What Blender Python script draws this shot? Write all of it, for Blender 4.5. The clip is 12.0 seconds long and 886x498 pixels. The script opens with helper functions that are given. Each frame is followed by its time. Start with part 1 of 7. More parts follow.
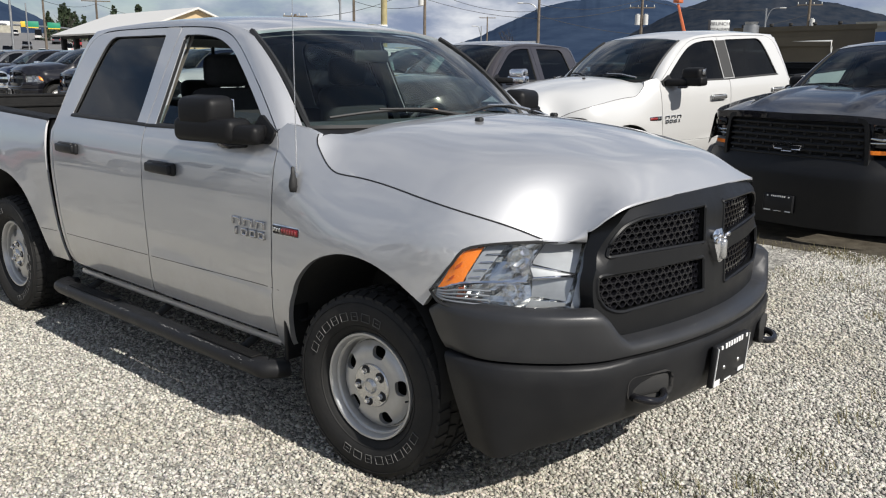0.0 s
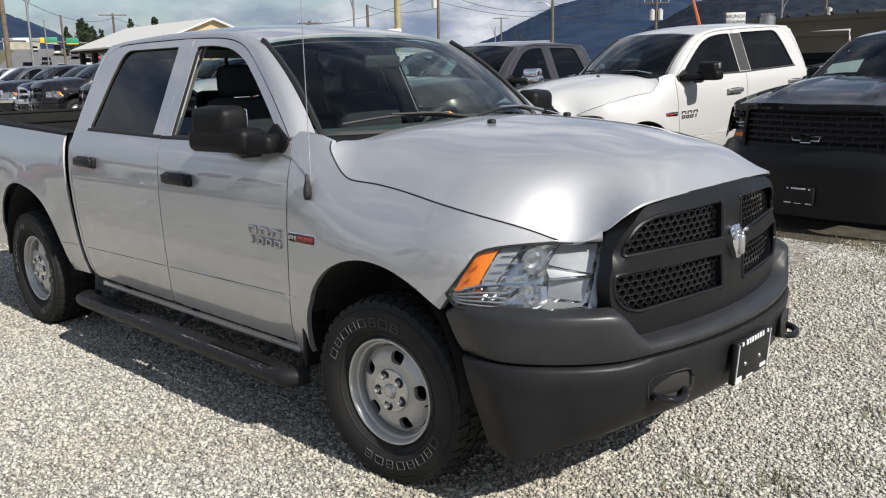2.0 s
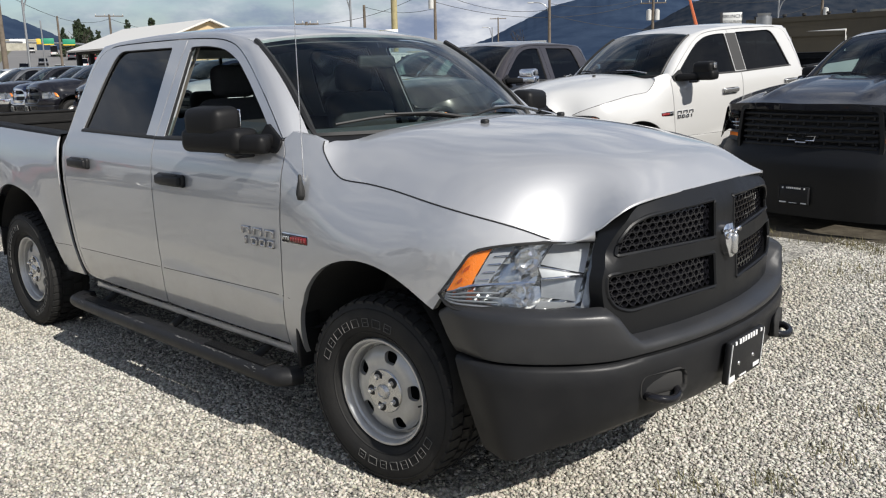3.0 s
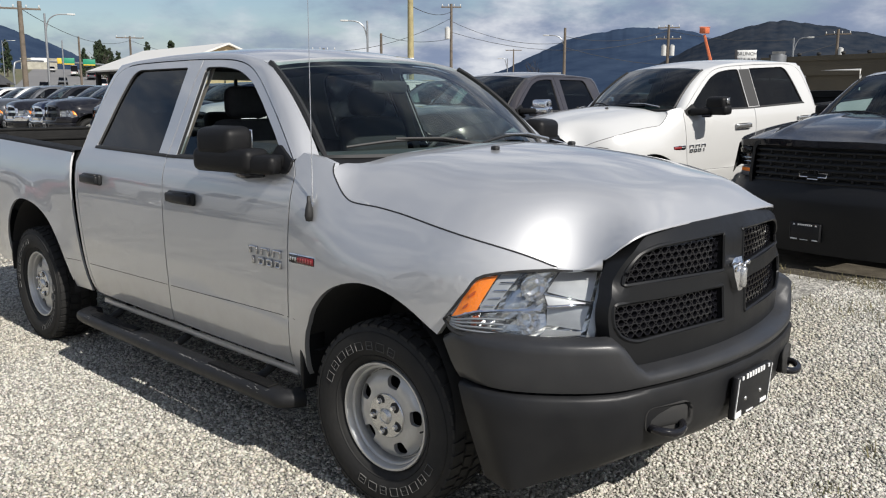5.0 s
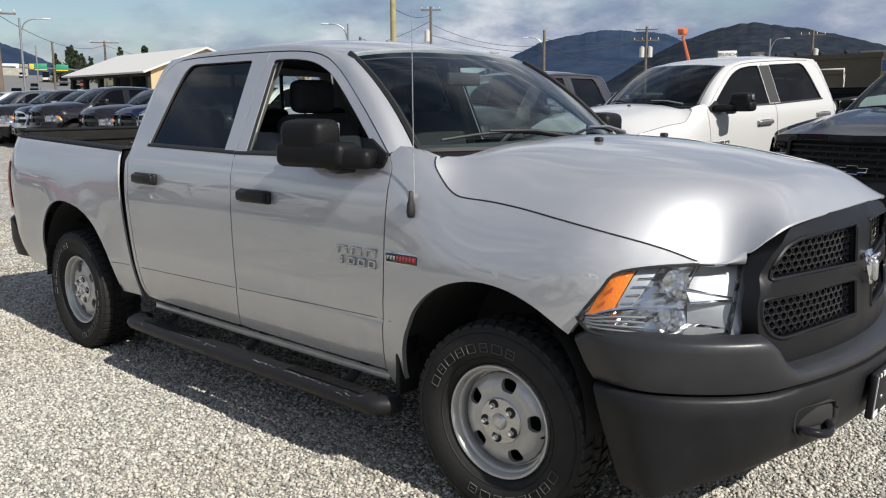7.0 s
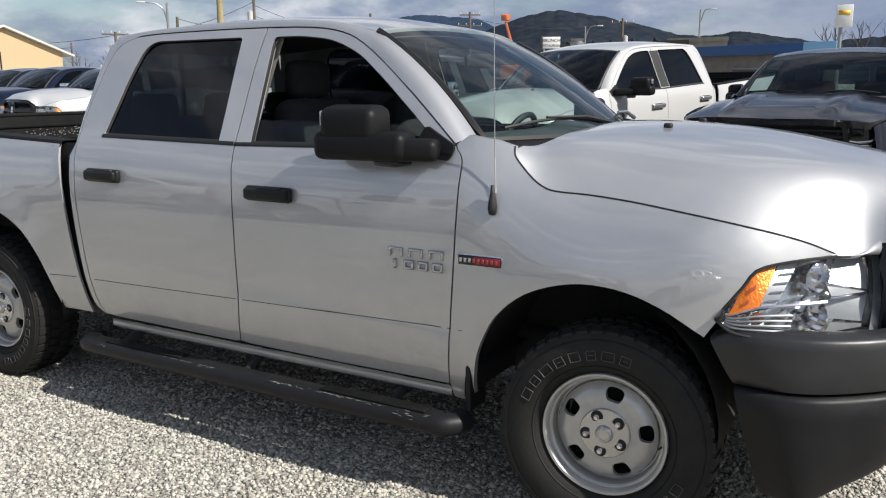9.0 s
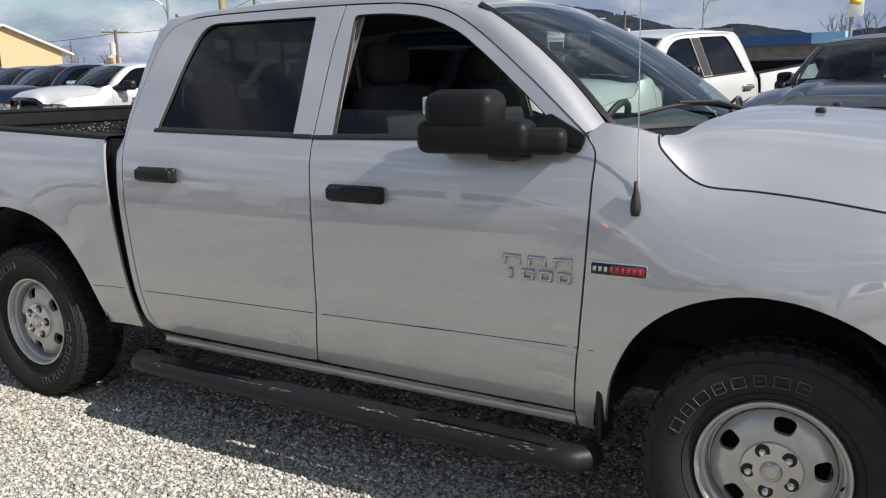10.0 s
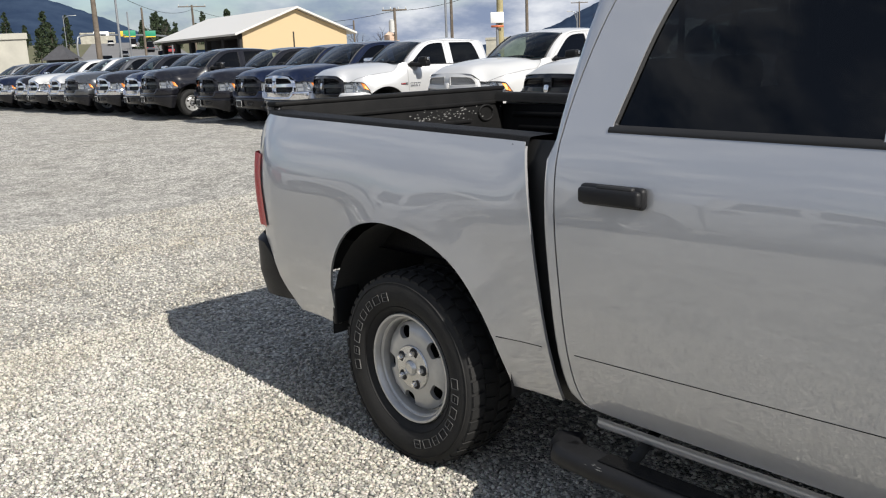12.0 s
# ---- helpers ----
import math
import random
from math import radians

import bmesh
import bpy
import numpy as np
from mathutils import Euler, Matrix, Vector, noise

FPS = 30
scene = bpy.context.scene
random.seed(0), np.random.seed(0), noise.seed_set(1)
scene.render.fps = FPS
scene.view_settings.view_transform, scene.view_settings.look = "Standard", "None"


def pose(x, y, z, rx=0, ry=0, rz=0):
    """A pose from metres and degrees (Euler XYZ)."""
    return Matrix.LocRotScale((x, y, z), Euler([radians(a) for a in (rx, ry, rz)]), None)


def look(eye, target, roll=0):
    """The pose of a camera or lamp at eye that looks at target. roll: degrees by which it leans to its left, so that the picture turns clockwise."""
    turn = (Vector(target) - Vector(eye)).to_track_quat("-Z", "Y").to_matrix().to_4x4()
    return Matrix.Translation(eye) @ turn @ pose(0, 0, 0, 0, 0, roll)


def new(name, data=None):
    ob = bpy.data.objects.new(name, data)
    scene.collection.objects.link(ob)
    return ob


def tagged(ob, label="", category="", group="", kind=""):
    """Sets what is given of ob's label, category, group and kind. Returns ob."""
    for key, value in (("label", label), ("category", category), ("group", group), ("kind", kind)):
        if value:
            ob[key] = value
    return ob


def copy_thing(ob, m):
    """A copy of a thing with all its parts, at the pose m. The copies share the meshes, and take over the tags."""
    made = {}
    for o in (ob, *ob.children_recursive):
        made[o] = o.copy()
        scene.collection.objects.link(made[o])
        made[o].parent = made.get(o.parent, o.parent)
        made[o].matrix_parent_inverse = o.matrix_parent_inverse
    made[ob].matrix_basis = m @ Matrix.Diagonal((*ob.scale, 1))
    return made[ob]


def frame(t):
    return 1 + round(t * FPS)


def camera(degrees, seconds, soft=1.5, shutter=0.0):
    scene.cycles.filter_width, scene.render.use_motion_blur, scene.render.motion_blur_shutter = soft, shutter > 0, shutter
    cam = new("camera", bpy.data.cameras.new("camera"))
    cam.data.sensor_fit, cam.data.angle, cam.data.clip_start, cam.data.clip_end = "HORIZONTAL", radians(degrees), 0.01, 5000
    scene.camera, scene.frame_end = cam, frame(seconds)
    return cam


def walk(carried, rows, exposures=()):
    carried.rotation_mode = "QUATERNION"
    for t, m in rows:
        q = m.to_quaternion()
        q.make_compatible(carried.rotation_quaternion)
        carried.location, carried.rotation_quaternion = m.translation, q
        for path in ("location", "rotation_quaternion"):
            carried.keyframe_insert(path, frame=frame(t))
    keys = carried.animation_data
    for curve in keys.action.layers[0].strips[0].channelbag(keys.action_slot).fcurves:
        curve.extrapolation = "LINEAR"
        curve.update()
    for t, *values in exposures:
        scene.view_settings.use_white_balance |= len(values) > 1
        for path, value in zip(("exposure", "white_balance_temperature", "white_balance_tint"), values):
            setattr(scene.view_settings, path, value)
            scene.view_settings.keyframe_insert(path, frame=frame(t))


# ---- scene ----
cam = camera(55.7, 12.0, 1.15)
PATH = [
    (0, (2.42, -3.195, 1.695), (1.114, -1.742, 1.268), 0.6),
    (0.5, (2.425, -3.201, 1.699), (1.122, -1.744, 1.275), 0.8),
    (1, (2.432, -3.197, 1.697), (1.141, -1.729, 1.278), 0.4),
    (1.5, (2.431, -3.188, 1.695), (1.113, -1.745, 1.272), -0.5),
    (2, (2.43, -3.177, 1.7), (1.088, -1.756, 1.278), -1.3),
    (2.5, (2.44, -3.164, 1.7), (1.098, -1.744, 1.275), -1.5),
    (3, (2.442, -3.163, 1.697), (1.104, -1.738, 1.276), -1.4),
    (3.5, (2.445, -3.166, 1.696), (1.098, -1.742, 1.298), -1.2),
    (5.5, (2.446, -3.147, 1.679), (1.084, -1.726, 1.325), 0.4),
    (6, (2.332, -3.24, 1.677), (0.994, -1.798, 1.315), -0.1),
    (6.5, (2.164, -3.375, 1.658), (0.833, -1.932, 1.276), -0.7),
    (7, (1.937, -3.399, 1.626), (0.613, -1.941, 1.279), -0.3),
    (7.2, (1.81, -3.397, 1.634), (0.51, -1.91, 1.322), -0.5),
    (8.8, (1.052, -3.676, 1.628), (0.038, -1.994, 1.253), -0.7),
    (9, (0.927, -3.691, 1.628), (-0.057, -1.993, 1.243), -0.2),
    (9.5, (0.591, -3.704, 1.629), (-0.273, -1.949, 1.211), -0.1),
    (10, (0.338, -3.513, 1.584), (-0.644, -1.817, 1.189), -0.8),
    (10.5, (0.044, -3.269, 1.602), (-1.099, -1.672, 1.223), 0.4),
    (11, (-0.336, -3.194, 1.62), (-1.512, -1.628, 1.215), -0.5),
    (11.5, (-0.705, -3.068, 1.592), (-2.061, -1.668, 1.142), -3.0),
    (12, (-1.09, -3.01, 1.614), (-2.531, -1.697, 1.171), -2.2),
]
walk(cam, [(t, look(eye, target, roll)) for t, eye, target, roll in PATH], [(0.0, 0.24), (7.0, 0.25), (9.0, 0.29), (10.0, 0.37), (11.0, 0.38), (12.0, 0.34)])

# ---- light ----
SUN = Vector((1.17, -0.05, 1.0)).normalized()
sun_el, sun_az = math.asin(SUN.z), math.atan2(SUN.x, SUN.y)
world = bpy.data.worlds.new("sky")
scene.world = world
world.use_nodes = True
wn, wl = world.node_tree.nodes, world.node_tree.links
wn.clear()
w_out, w_bg = wn.new("ShaderNodeOutputWorld"), wn.new("ShaderNodeBackground")
w_sky = wn.new("ShaderNodeTexSky")
w_sky.sky_type, w_sky.sun_disc = "NISHITA", False
w_sky.sun_elevation, w_sky.sun_rotation = sun_el, sun_az
w_sky.dust_density, w_sky.ozone_density = 1.0, 2.0
w_geo, w_map = wn.new("ShaderNodeTexCoord"), wn.new("ShaderNodeMapping")
w_map.inputs["Scale"].default_value = (1.0, 1.0, 2.6)
wl.new(w_geo.outputs["Generated"], w_map.inputs["Vector"])


def sky_noise(scale, detail, rough, lo, hi, shift):
    n, r, mp = wn.new("ShaderNodeTexNoise"), wn.new("ShaderNodeMapRange"), wn.new("ShaderNodeMapping")
    mp.inputs["Location"].default_value = shift
    n.inputs["Scale"].default_value, n.inputs["Detail"].default_value, n.inputs["Roughness"].default_value = scale, detail, rough
    r.interpolation_type = "SMOOTHSTEP"
    r.inputs["From Min"].default_value, r.inputs["From Max"].default_value = lo, hi
    wl.new(w_map.outputs[0], mp.inputs["Vector"])
    wl.new(mp.outputs[0], n.inputs["Vector"])
    wl.new(n.outputs["Fac"], r.inputs["Value"])
    return r.outputs[0]


w_cover = sky_noise(2.6, 10, 0.60, 0.34, 0.53, (3.1, 1.7, 0.3))
w_up, w_thin, w_cov = wn.new("ShaderNodeSeparateXYZ"), wn.new("ShaderNodeMapRange"), wn.new("ShaderNodeMath")
w_thin.inputs["From Min"].default_value, w_thin.inputs["From Max"].default_value = 0.22, 0.85
w_thin.inputs["To Min"].default_value, w_thin.inputs["To Max"].default_value = 1.0, 0.5
w_cov.operation = "MULTIPLY"
wl.new(w_geo.outputs["Generated"], w_up.inputs[0])
wl.new(w_up.outputs["Z"], w_thin.inputs["Value"])
wl.new(w_cover, w_cov.inputs[0])
wl.new(w_thin.outputs[0], w_cov.inputs[1])
w_lit = sky_noise(4.6, 9, 0.58, 0.41, 0.65, (7.3, 2.2, 4.0))
w_dot, w_bank, w_lit2 = wn.new("ShaderNodeVectorMath"), wn.new("ShaderNodeMapRange"), wn.new("ShaderNodeMath")
w_dot.operation, w_lit2.operation, w_bank.interpolation_type = "DOT_PRODUCT", "MULTIPLY", "SMOOTHSTEP"
w_dot.inputs[1].default_value = (math.cos(radians(78)), math.sin(radians(78)), 0.0)
w_bank.inputs["From Min"].default_value, w_bank.inputs["From Max"].default_value = 0.80, 0.95
w_bank.inputs["To Min"].default_value, w_bank.inputs["To Max"].default_value = 1.0, 0.22
wl.new(w_geo.outputs["Generated"], w_dot.inputs[0])
wl.new(w_dot.outputs["Value"], w_bank.inputs["Value"])
wl.new(w_lit, w_lit2.inputs[0])
wl.new(w_bank.outputs[0], w_lit2.inputs[1])
w_shade, w_mix = wn.new("ShaderNodeMix"), wn.new("ShaderNodeMix")
for n in (w_shade, w_mix):
    n.data_type = "RGBA"
w_shade.inputs["A"].default_value = (2.5, 3.1, 4.5, 1)
w_shade.inputs["B"].default_value = (8.6, 8.8, 9.2, 1)
wl.new(w_lit2.outputs[0], w_shade.inputs["Factor"])
wl.new(w_cov.outputs[0], w_mix.inputs["Factor"])
wl.new(w_sky.outputs[0], w_mix.inputs["A"])
wl.new(w_shade.outputs["Result"], w_mix.inputs["B"])
wl.new(w_mix.outputs["Result"], w_bg.inputs["Color"])
w_bg.inputs["Strength"].default_value = 0.081
wl.new(w_bg.outputs[0], w_out.inputs[0])

sun = new("sun", bpy.data.lights.new("sun", "SUN"))
sun.data.energy, sun.data.angle, sun.data.color = 5.0, radians(0.53), (1.0, 0.955, 0.89)
sun.matrix_world = look((30, 0, 30), Vector((30, 0, 30)) - SUN)
scene.view_settings.exposure = 0.3


# ---- materials ----
def mat(name, col, rough=0.5, metal=0.0, coat=0.0, vary=0.0, vscale=6.0, bump=0.0, bscale=60.0, coords="Object", spec=0.5, col2=None, detail=6.0, rvary=0.0):
    """Principled surface: colour drifting towards col2 by noise, fine relief by a second noise."""
    m = bpy.data.materials.new(name)
    m.use_nodes = True
    nt, nd, lk = m.node_tree, m.node_tree.nodes, m.node_tree.links
    p = nd["Principled BSDF"]
    p.inputs["Base Color"].default_value = (*col, 1)
    p.inputs["Roughness"].default_value, p.inputs["Metallic"].default_value = rough, metal
    p.inputs["Coat Weight"].default_value, p.inputs["Coat Roughness"].default_value = coat, 0.03
    p.inputs["Specular IOR Level"].default_value = spec
    tc = nd.new("ShaderNodeTexCoord")
    if vary or rvary:
        n = nd.new("ShaderNodeTexNoise")
        n.inputs["Scale"].default_value, n.inputs["Detail"].default_value, n.inputs["Roughness"].default_value = vscale, detail, 0.6
        lk.new(tc.outputs[coords], n.inputs["Vector"])
    if vary:
        r, mx = nd.new("ShaderNodeMapRange"), nd.new("ShaderNodeMix")
        r.inputs["From Min"].default_value, r.inputs["From Max"].default_value = 0.35, 0.7
        r.inputs["To Max"].default_value = vary
        mx.data_type = "RGBA"
        mx.inputs["A"].default_value = (*col, 1)
        mx.inputs["B"].default_value = (*(col2 or [c * 0.45 for c in col]), 1)
        lk.new(n.outputs["Fac"], r.inputs["Value"])
        lk.new(r.outputs[0], mx.inputs["Factor"])
        lk.new(mx.outputs["Result"], p.inputs["Base Color"])
    if rvary:
        r2 = nd.new("ShaderNodeMapRange")
        r2.inputs["From Min"].default_value, r2.inputs["From Max"].default_value = 0.3, 0.7
        r2.inputs["To Min"].default_value, r2.inputs["To Max"].default_value = max(0.02, rough - rvary), min(1, rough + rvary)
        lk.new(n.outputs["Fac"], r2.inputs["Value"])
        lk.new(r2.outputs[0], p.inputs["Roughness"])
    if bump:
        n2, b = nd.new("ShaderNodeTexNoise"), nd.new("ShaderNodeBump")
        n2.inputs["Scale"].default_value, n2.inputs["Detail"].default_value = bscale, 4
        b.inputs["Strength"].default_value, b.inputs["Distance"].default_value = bump, 0.01
        lk.new(tc.outputs[coords], n2.inputs["Vector"])
        lk.new(n2.outputs["Fac"], b.inputs["Height"])
        lk.new(b.outputs[0], p.inputs["Normal"])
    return m


def car_paint(name, col, metal, rough, dirt=0.25, spec=0.5, coat=1.0):
    """Clear-coated paint with fine flake and a film of dust that was thrown up from the lot."""
    m = mat(name, col, rough, metal, coat, spec=spec)
    m.node_tree.nodes["Principled BSDF"].inputs["Coat IOR"].default_value = 1.5 if coat < 1 else 1.9
    m.node_tree.nodes["Principled BSDF"].inputs["Coat Roughness"].default_value = 0.015
    nd, lk = m.node_tree.nodes, m.node_tree.links
    p, tc = nd["Principled BSDF"], nd["Texture Coordinate"]
    fl, mr = nd.new("ShaderNodeTexNoise"), nd.new("ShaderNodeMapRange")
    fl.inputs["Scale"].default_value, fl.inputs["Detail"].default_value = 900, 2
    mr.inputs["To Min"].default_value, mr.inputs["To Max"].default_value = rough - 0.05, rough + 0.06
    lk.new(tc.outputs["Object"], fl.inputs["Vector"])
    lk.new(fl.outputs["Fac"], mr.inputs["Value"])
    lk.new(mr.outputs[0], p.inputs["Roughness"])
    sp, hz, dn, mul, mx = nd.new("ShaderNodeSeparateXYZ"), nd.new("ShaderNodeMapRange"), nd.new("ShaderNodeTexNoise"), nd.new("ShaderNodeMath"), nd.new("ShaderNodeMix")
    hz.inputs["From Min"].default_value, hz.inputs["From Max"].default_value = 0.40, 0.78
    hz.inputs["To Min"].default_value, hz.inputs["To Max"].default_value = 1.0, 0.0
    dn.inputs["Scale"].default_value, dn.inputs["Detail"].default_value, dn.inputs["Roughness"].default_value = 7, 9, 0.7
    mul.operation = "MULTIPLY"
    mx.data_type = "RGBA"
    mx.inputs["A"].default_value = (*col, 1)
    mx.inputs["B"].default_value = (0.30, 0.27, 0.22, 1)
    dm, sc = nd.new("ShaderNodeMapRange"), nd.new("ShaderNodeMath")
    dm.inputs["From Min"].default_value, dm.inputs["From Max"].default_value = 0.36, 0.72
    sc.operation, sc.inputs[1].default_value = "MULTIPLY", dirt
    lk.new(tc.outputs["Object"], sp.inputs[0])
    lk.new(sp.outputs["Z"], hz.inputs["Value"])
    lk.new(tc.outputs["Object"], dn.inputs["Vector"])
    lk.new(dn.outputs["Fac"], dm.inputs["Value"])
    lk.new(dm.outputs[0], mul.inputs[0])
    lk.new(hz.outputs[0], mul.inputs[1])
    lk.new(mul.outputs[0], sc.inputs[0])
    lk.new(sc.outputs[0], mx.inputs["Factor"])
    lk.new(mx.outputs["Result"], p.inputs["Base Color"])
    inv = nd.new("ShaderNodeMath")
    inv.operation, inv.inputs[0].default_value = "SUBTRACT", metal
    lk.new(sc.outputs[0], inv.inputs[1])
    lk.new(inv.outputs[0], p.inputs["Metallic"])
    return m


def glass(name, tint, gloss_rough=0.0):
    m = bpy.data.materials.new(name)
    m.use_nodes = True
    nd, lk = m.node_tree.nodes, m.node_tree.links
    nd.remove(nd["Principled BSDF"])
    t, g, f, mx = nd.new("ShaderNodeBsdfTransparent"), nd.new("ShaderNodeBsdfGlossy"), nd.new("ShaderNodeLayerWeight"), nd.new("ShaderNodeMixShader")
    pw, ma = nd.new("ShaderNodeMath"), nd.new("ShaderNodeMath")
    t.inputs["Color"].default_value = (*tint, 1)
    g.inputs["Roughness"].default_value = gloss_rough
    f.inputs["Blend"].default_value = 0.5
    pw.operation, pw.inputs[1].default_value = "POWER", 4.5
    ma.operation, ma.inputs[1].default_value, ma.inputs[2].default_value = "MULTIPLY_ADD", 0.93, 0.042
    lk.new(f.outputs["Facing"], pw.inputs[0])
    lk.new(pw.outputs[0], ma.inputs[0])
    lk.new(ma.outputs[0], mx.inputs["Fac"])
    lk.new(t.outputs[0], mx.inputs[1])
    lk.new(g.outputs[0], mx.inputs[2])
    lk.new(mx.outputs[0], nd["Material Output"].inputs["Surface"])
    return m


SILVER = car_paint("silver_paint", (0.482, 0.486, 0.493), 0.62, 0.47, 0.6)
WHITE = car_paint("white_paint", (0.50, 0.50, 0.49), 0.0, 0.3, 0.15, 0.5, 0.9)
BLACK = car_paint("black_paint", (0.008, 0.008, 0.011), 0.0, 0.25, 0.015, 0.08, 0.9)
NAVY = car_paint("navy_paint", (0.004, 0.008, 0.026), 0.2, 0.28, 0.02, 0.15, 0.9)
BROWN = car_paint("brown_paint", (0.055, 0.045, 0.042), 0.5, 0.3, 0.08, 0.3)
GREY = car_paint("grey_paint", (0.06, 0.063, 0.068), 0.5, 0.3, 0.08, 0.3)
RED = car_paint("red_paint", (0.30, 0.012, 0.012), 0.2, 0.28, 0.15)
PEARL = car_paint("light_silver_paint", (0.62, 0.62, 0.61), 0.4, 0.34, 0.2)
GRILLEBLACK = mat("black_grille_plastic", (0.0065, 0.0068, 0.0075), 0.42, vary=0.4, vscale=6, bump=0.05, bscale=380, rvary=0.06, spec=0.3)
FASCIA = mat("grey_moulded_plastic", (0.020, 0.0206, 0.0225), 0.38, vary=0.5, vscale=5, col2=(0.034, 0.034, 0.034), bump=0.05, bscale=420, rvary=0.06, spec=0.5)
PLASTIC = mat("black_textured_plastic", (0.0115, 0.0118, 0.013), 0.45, vary=0.5, vscale=9, col2=(0.017, 0.017, 0.017), bump=0.06, bscale=380, rvary=0.08, spec=0.25)
GLOSSBLACK = car_paint("black_paint", (0.008, 0.008, 0.010), 0.0, 0.25, 0.015, 0.05, 0.7)
LINER = mat("black_bed_liner", (0.004, 0.004, 0.004), 0.65, spec=0.2, vary=0.7, vscale=14, col2=(0.011, 0.0105, 0.010), bump=0.35, bscale=150)
# rubber black, used too for sheets and lines that stand in for shade
SEAL = mat("black_rubber_and_shade", (0.012, 0.012, 0.012), 0.6)
WELL = mat("dark_well_and_shade", (0.017, 0.017, 0.017), 0.9, vary=0.6, vscale=8, col2=(0.03, 0.028, 0.025))
TYRE = mat("tyre_rubber", (0.017, 0.017, 0.017), 0.75, spec=0.25, vary=0.8, vscale=10, col2=(0.026, 0.025, 0.023), bump=0.15, bscale=90)
TYRETEXT = mat("tyre_raised_outline", (0.12, 0.12, 0.115), 0.7, vary=0.7, vscale=40)
RIM = mat("painted_steel_rim", (0.50, 0.50, 0.49), 0.34, metal=0.5, vary=0.4, vscale=12, col2=(0.30, 0.29, 0.27), bump=0.03, bscale=200, rvary=0.06)
CHROME = mat("chrome", (0.82, 0.82, 0.83), 0.08, metal=1.0)
BADGECHROME = mat("badge_chrome", (0.50, 0.50, 0.51), 0.10, metal=1.0)
SATIN = mat("satin_chrome", (0.55, 0.55, 0.54), 0.26, metal=0.85)
REFLECTOR = mat("lamp_reflector", (0.74, 0.75, 0.73), 0.11, metal=0.95, vary=0.4, vscale=30, col2=(0.50, 0.50, 0.49), bump=0.12, bscale=160)
PANEL = mat("satin_lamp_panel", (0.40, 0.41, 0.41), 0.36, metal=0.6, vary=0.3, vscale=15)
AMBER = mat("amber_lens", (1.0, 0.25, 0.02), 0.3, metal=0.35, bump=0.3, bscale=120)
AMBERDARK = mat("dark_amber_lens", (0.42, 0.075, 0.008), 0.35, bump=0.2, bscale=120)
REDLENS = mat("red_lens", (0.52, 0.008, 0.012), 0.36, coat=0.05, bump=0.3, bscale=90)
SEAT = mat("dark_seat_cloth", (0.016, 0.016, 0.018), 0.9, vary=0.6, vscale=30, bump=0.3, bscale=300)
DASH = mat("grey_dashboard_vinyl", (0.045, 0.050, 0.052), 0.65, bump=0.15, bscale=250, vary=0.4, vscale=9)
BEIGE = mat("light_pillar_trim", (0.45, 0.42, 0.36), 0.7, vary=0.4, vscale=12)
HEADLINER = mat("grey_headliner", (0.10, 0.10, 0.10), 0.95, vary=0.3, vscale=20)
CLEAR = glass("clear_glass", (0.80, 0.90, 0.87))
TINT = glass("dark_tinted_glass", (0.022, 0.025, 0.028))
TEAL = glass("green_tinted_glass", (0.26, 0.36, 0.35))
MIRRORCASE = mat("black_mirror_case", (0.007, 0.007, 0.0075), 0.5, spec=0.2, bump=0.05, bscale=380)
SMOKE = glass("smoked_glass", (0.16, 0.18, 0.19))
SIDEGLASS = glass("side_glass", (0.58, 0.66, 0.63))
LENS = glass("clear_lamp_lens", (0.93, 0.94, 0.95))
MIRROR = mat("mirror_glass", (0.85, 0.86, 0.87), 0.01, metal=1.0)
PAPER = mat("white_paper", (0.72, 0.72, 0.70), 0.8, vary=0.2, vscale=30)
INK = mat("printed_ink", (0.03, 0.03, 0.035), 0.7)
SCUFF = mat("worn_light_metal", (0.27, 0.265, 0.25), 0.6, metal=0.2, vary=0.8, vscale=60, col2=(0.1, 0.1, 0.1))
SIGNRED = mat("pale_red_mark", (0.32, 0.05, 0.05), 0.4)
BADGERED = mat("red_badge_enamel", (0.17, 0.012, 0.015), 0.25)


# ---- mesh helpers ----
def part(name, bm, material, parent=None, label="", smooth=True):
    me = bpy.data.meshes.new(name)
    bm.normal_update()
    bm.to_mesh(me)
    bm.free()
    if smooth:
        me.polygons.foreach_set("use_smooth", [True] * len(me.polygons))
    me.materials.append(material)
    ob = new(name, me)
    ob.parent = parent
    return tagged(ob, label)


def raw(name, verts, faces, material, parent=None, label="", smooth=False):
    me = bpy.data.meshes.new(name)
    me.from_pydata([tuple(v) for v in verts], [], [tuple(f) for f in faces])
    if smooth:
        me.polygons.foreach_set("use_smooth", [True] * len(me.polygons))
    me.materials.append(material)
    me.update()
    ob = new(name, me)
    ob.parent = parent
    return tagged(ob, label)


def sharpen(bm, degrees=35):
    bm.normal_update()
    for e in bm.edges:
        if len(e.link_faces) == 2 and e.calc_face_angle(0) > radians(degrees):
            e.smooth = False
    return bm


def box(c, s, bevel=0.0, seg=2, m=None):
    bm = bmesh.new()
    bmesh.ops.create_cube(bm, size=1.0)
    for v in bm.verts:
        v.co = Vector((v.co.x * s[0], v.co.y * s[1], v.co.z * s[2]))
    if bevel:
        bmesh.ops.bevel(bm, geom=bm.edges[:], offset=bevel, segments=seg, affect="EDGES", profile=0.5)
    bm.transform(Matrix.Translation(c) @ (m or Matrix()))
    return bm


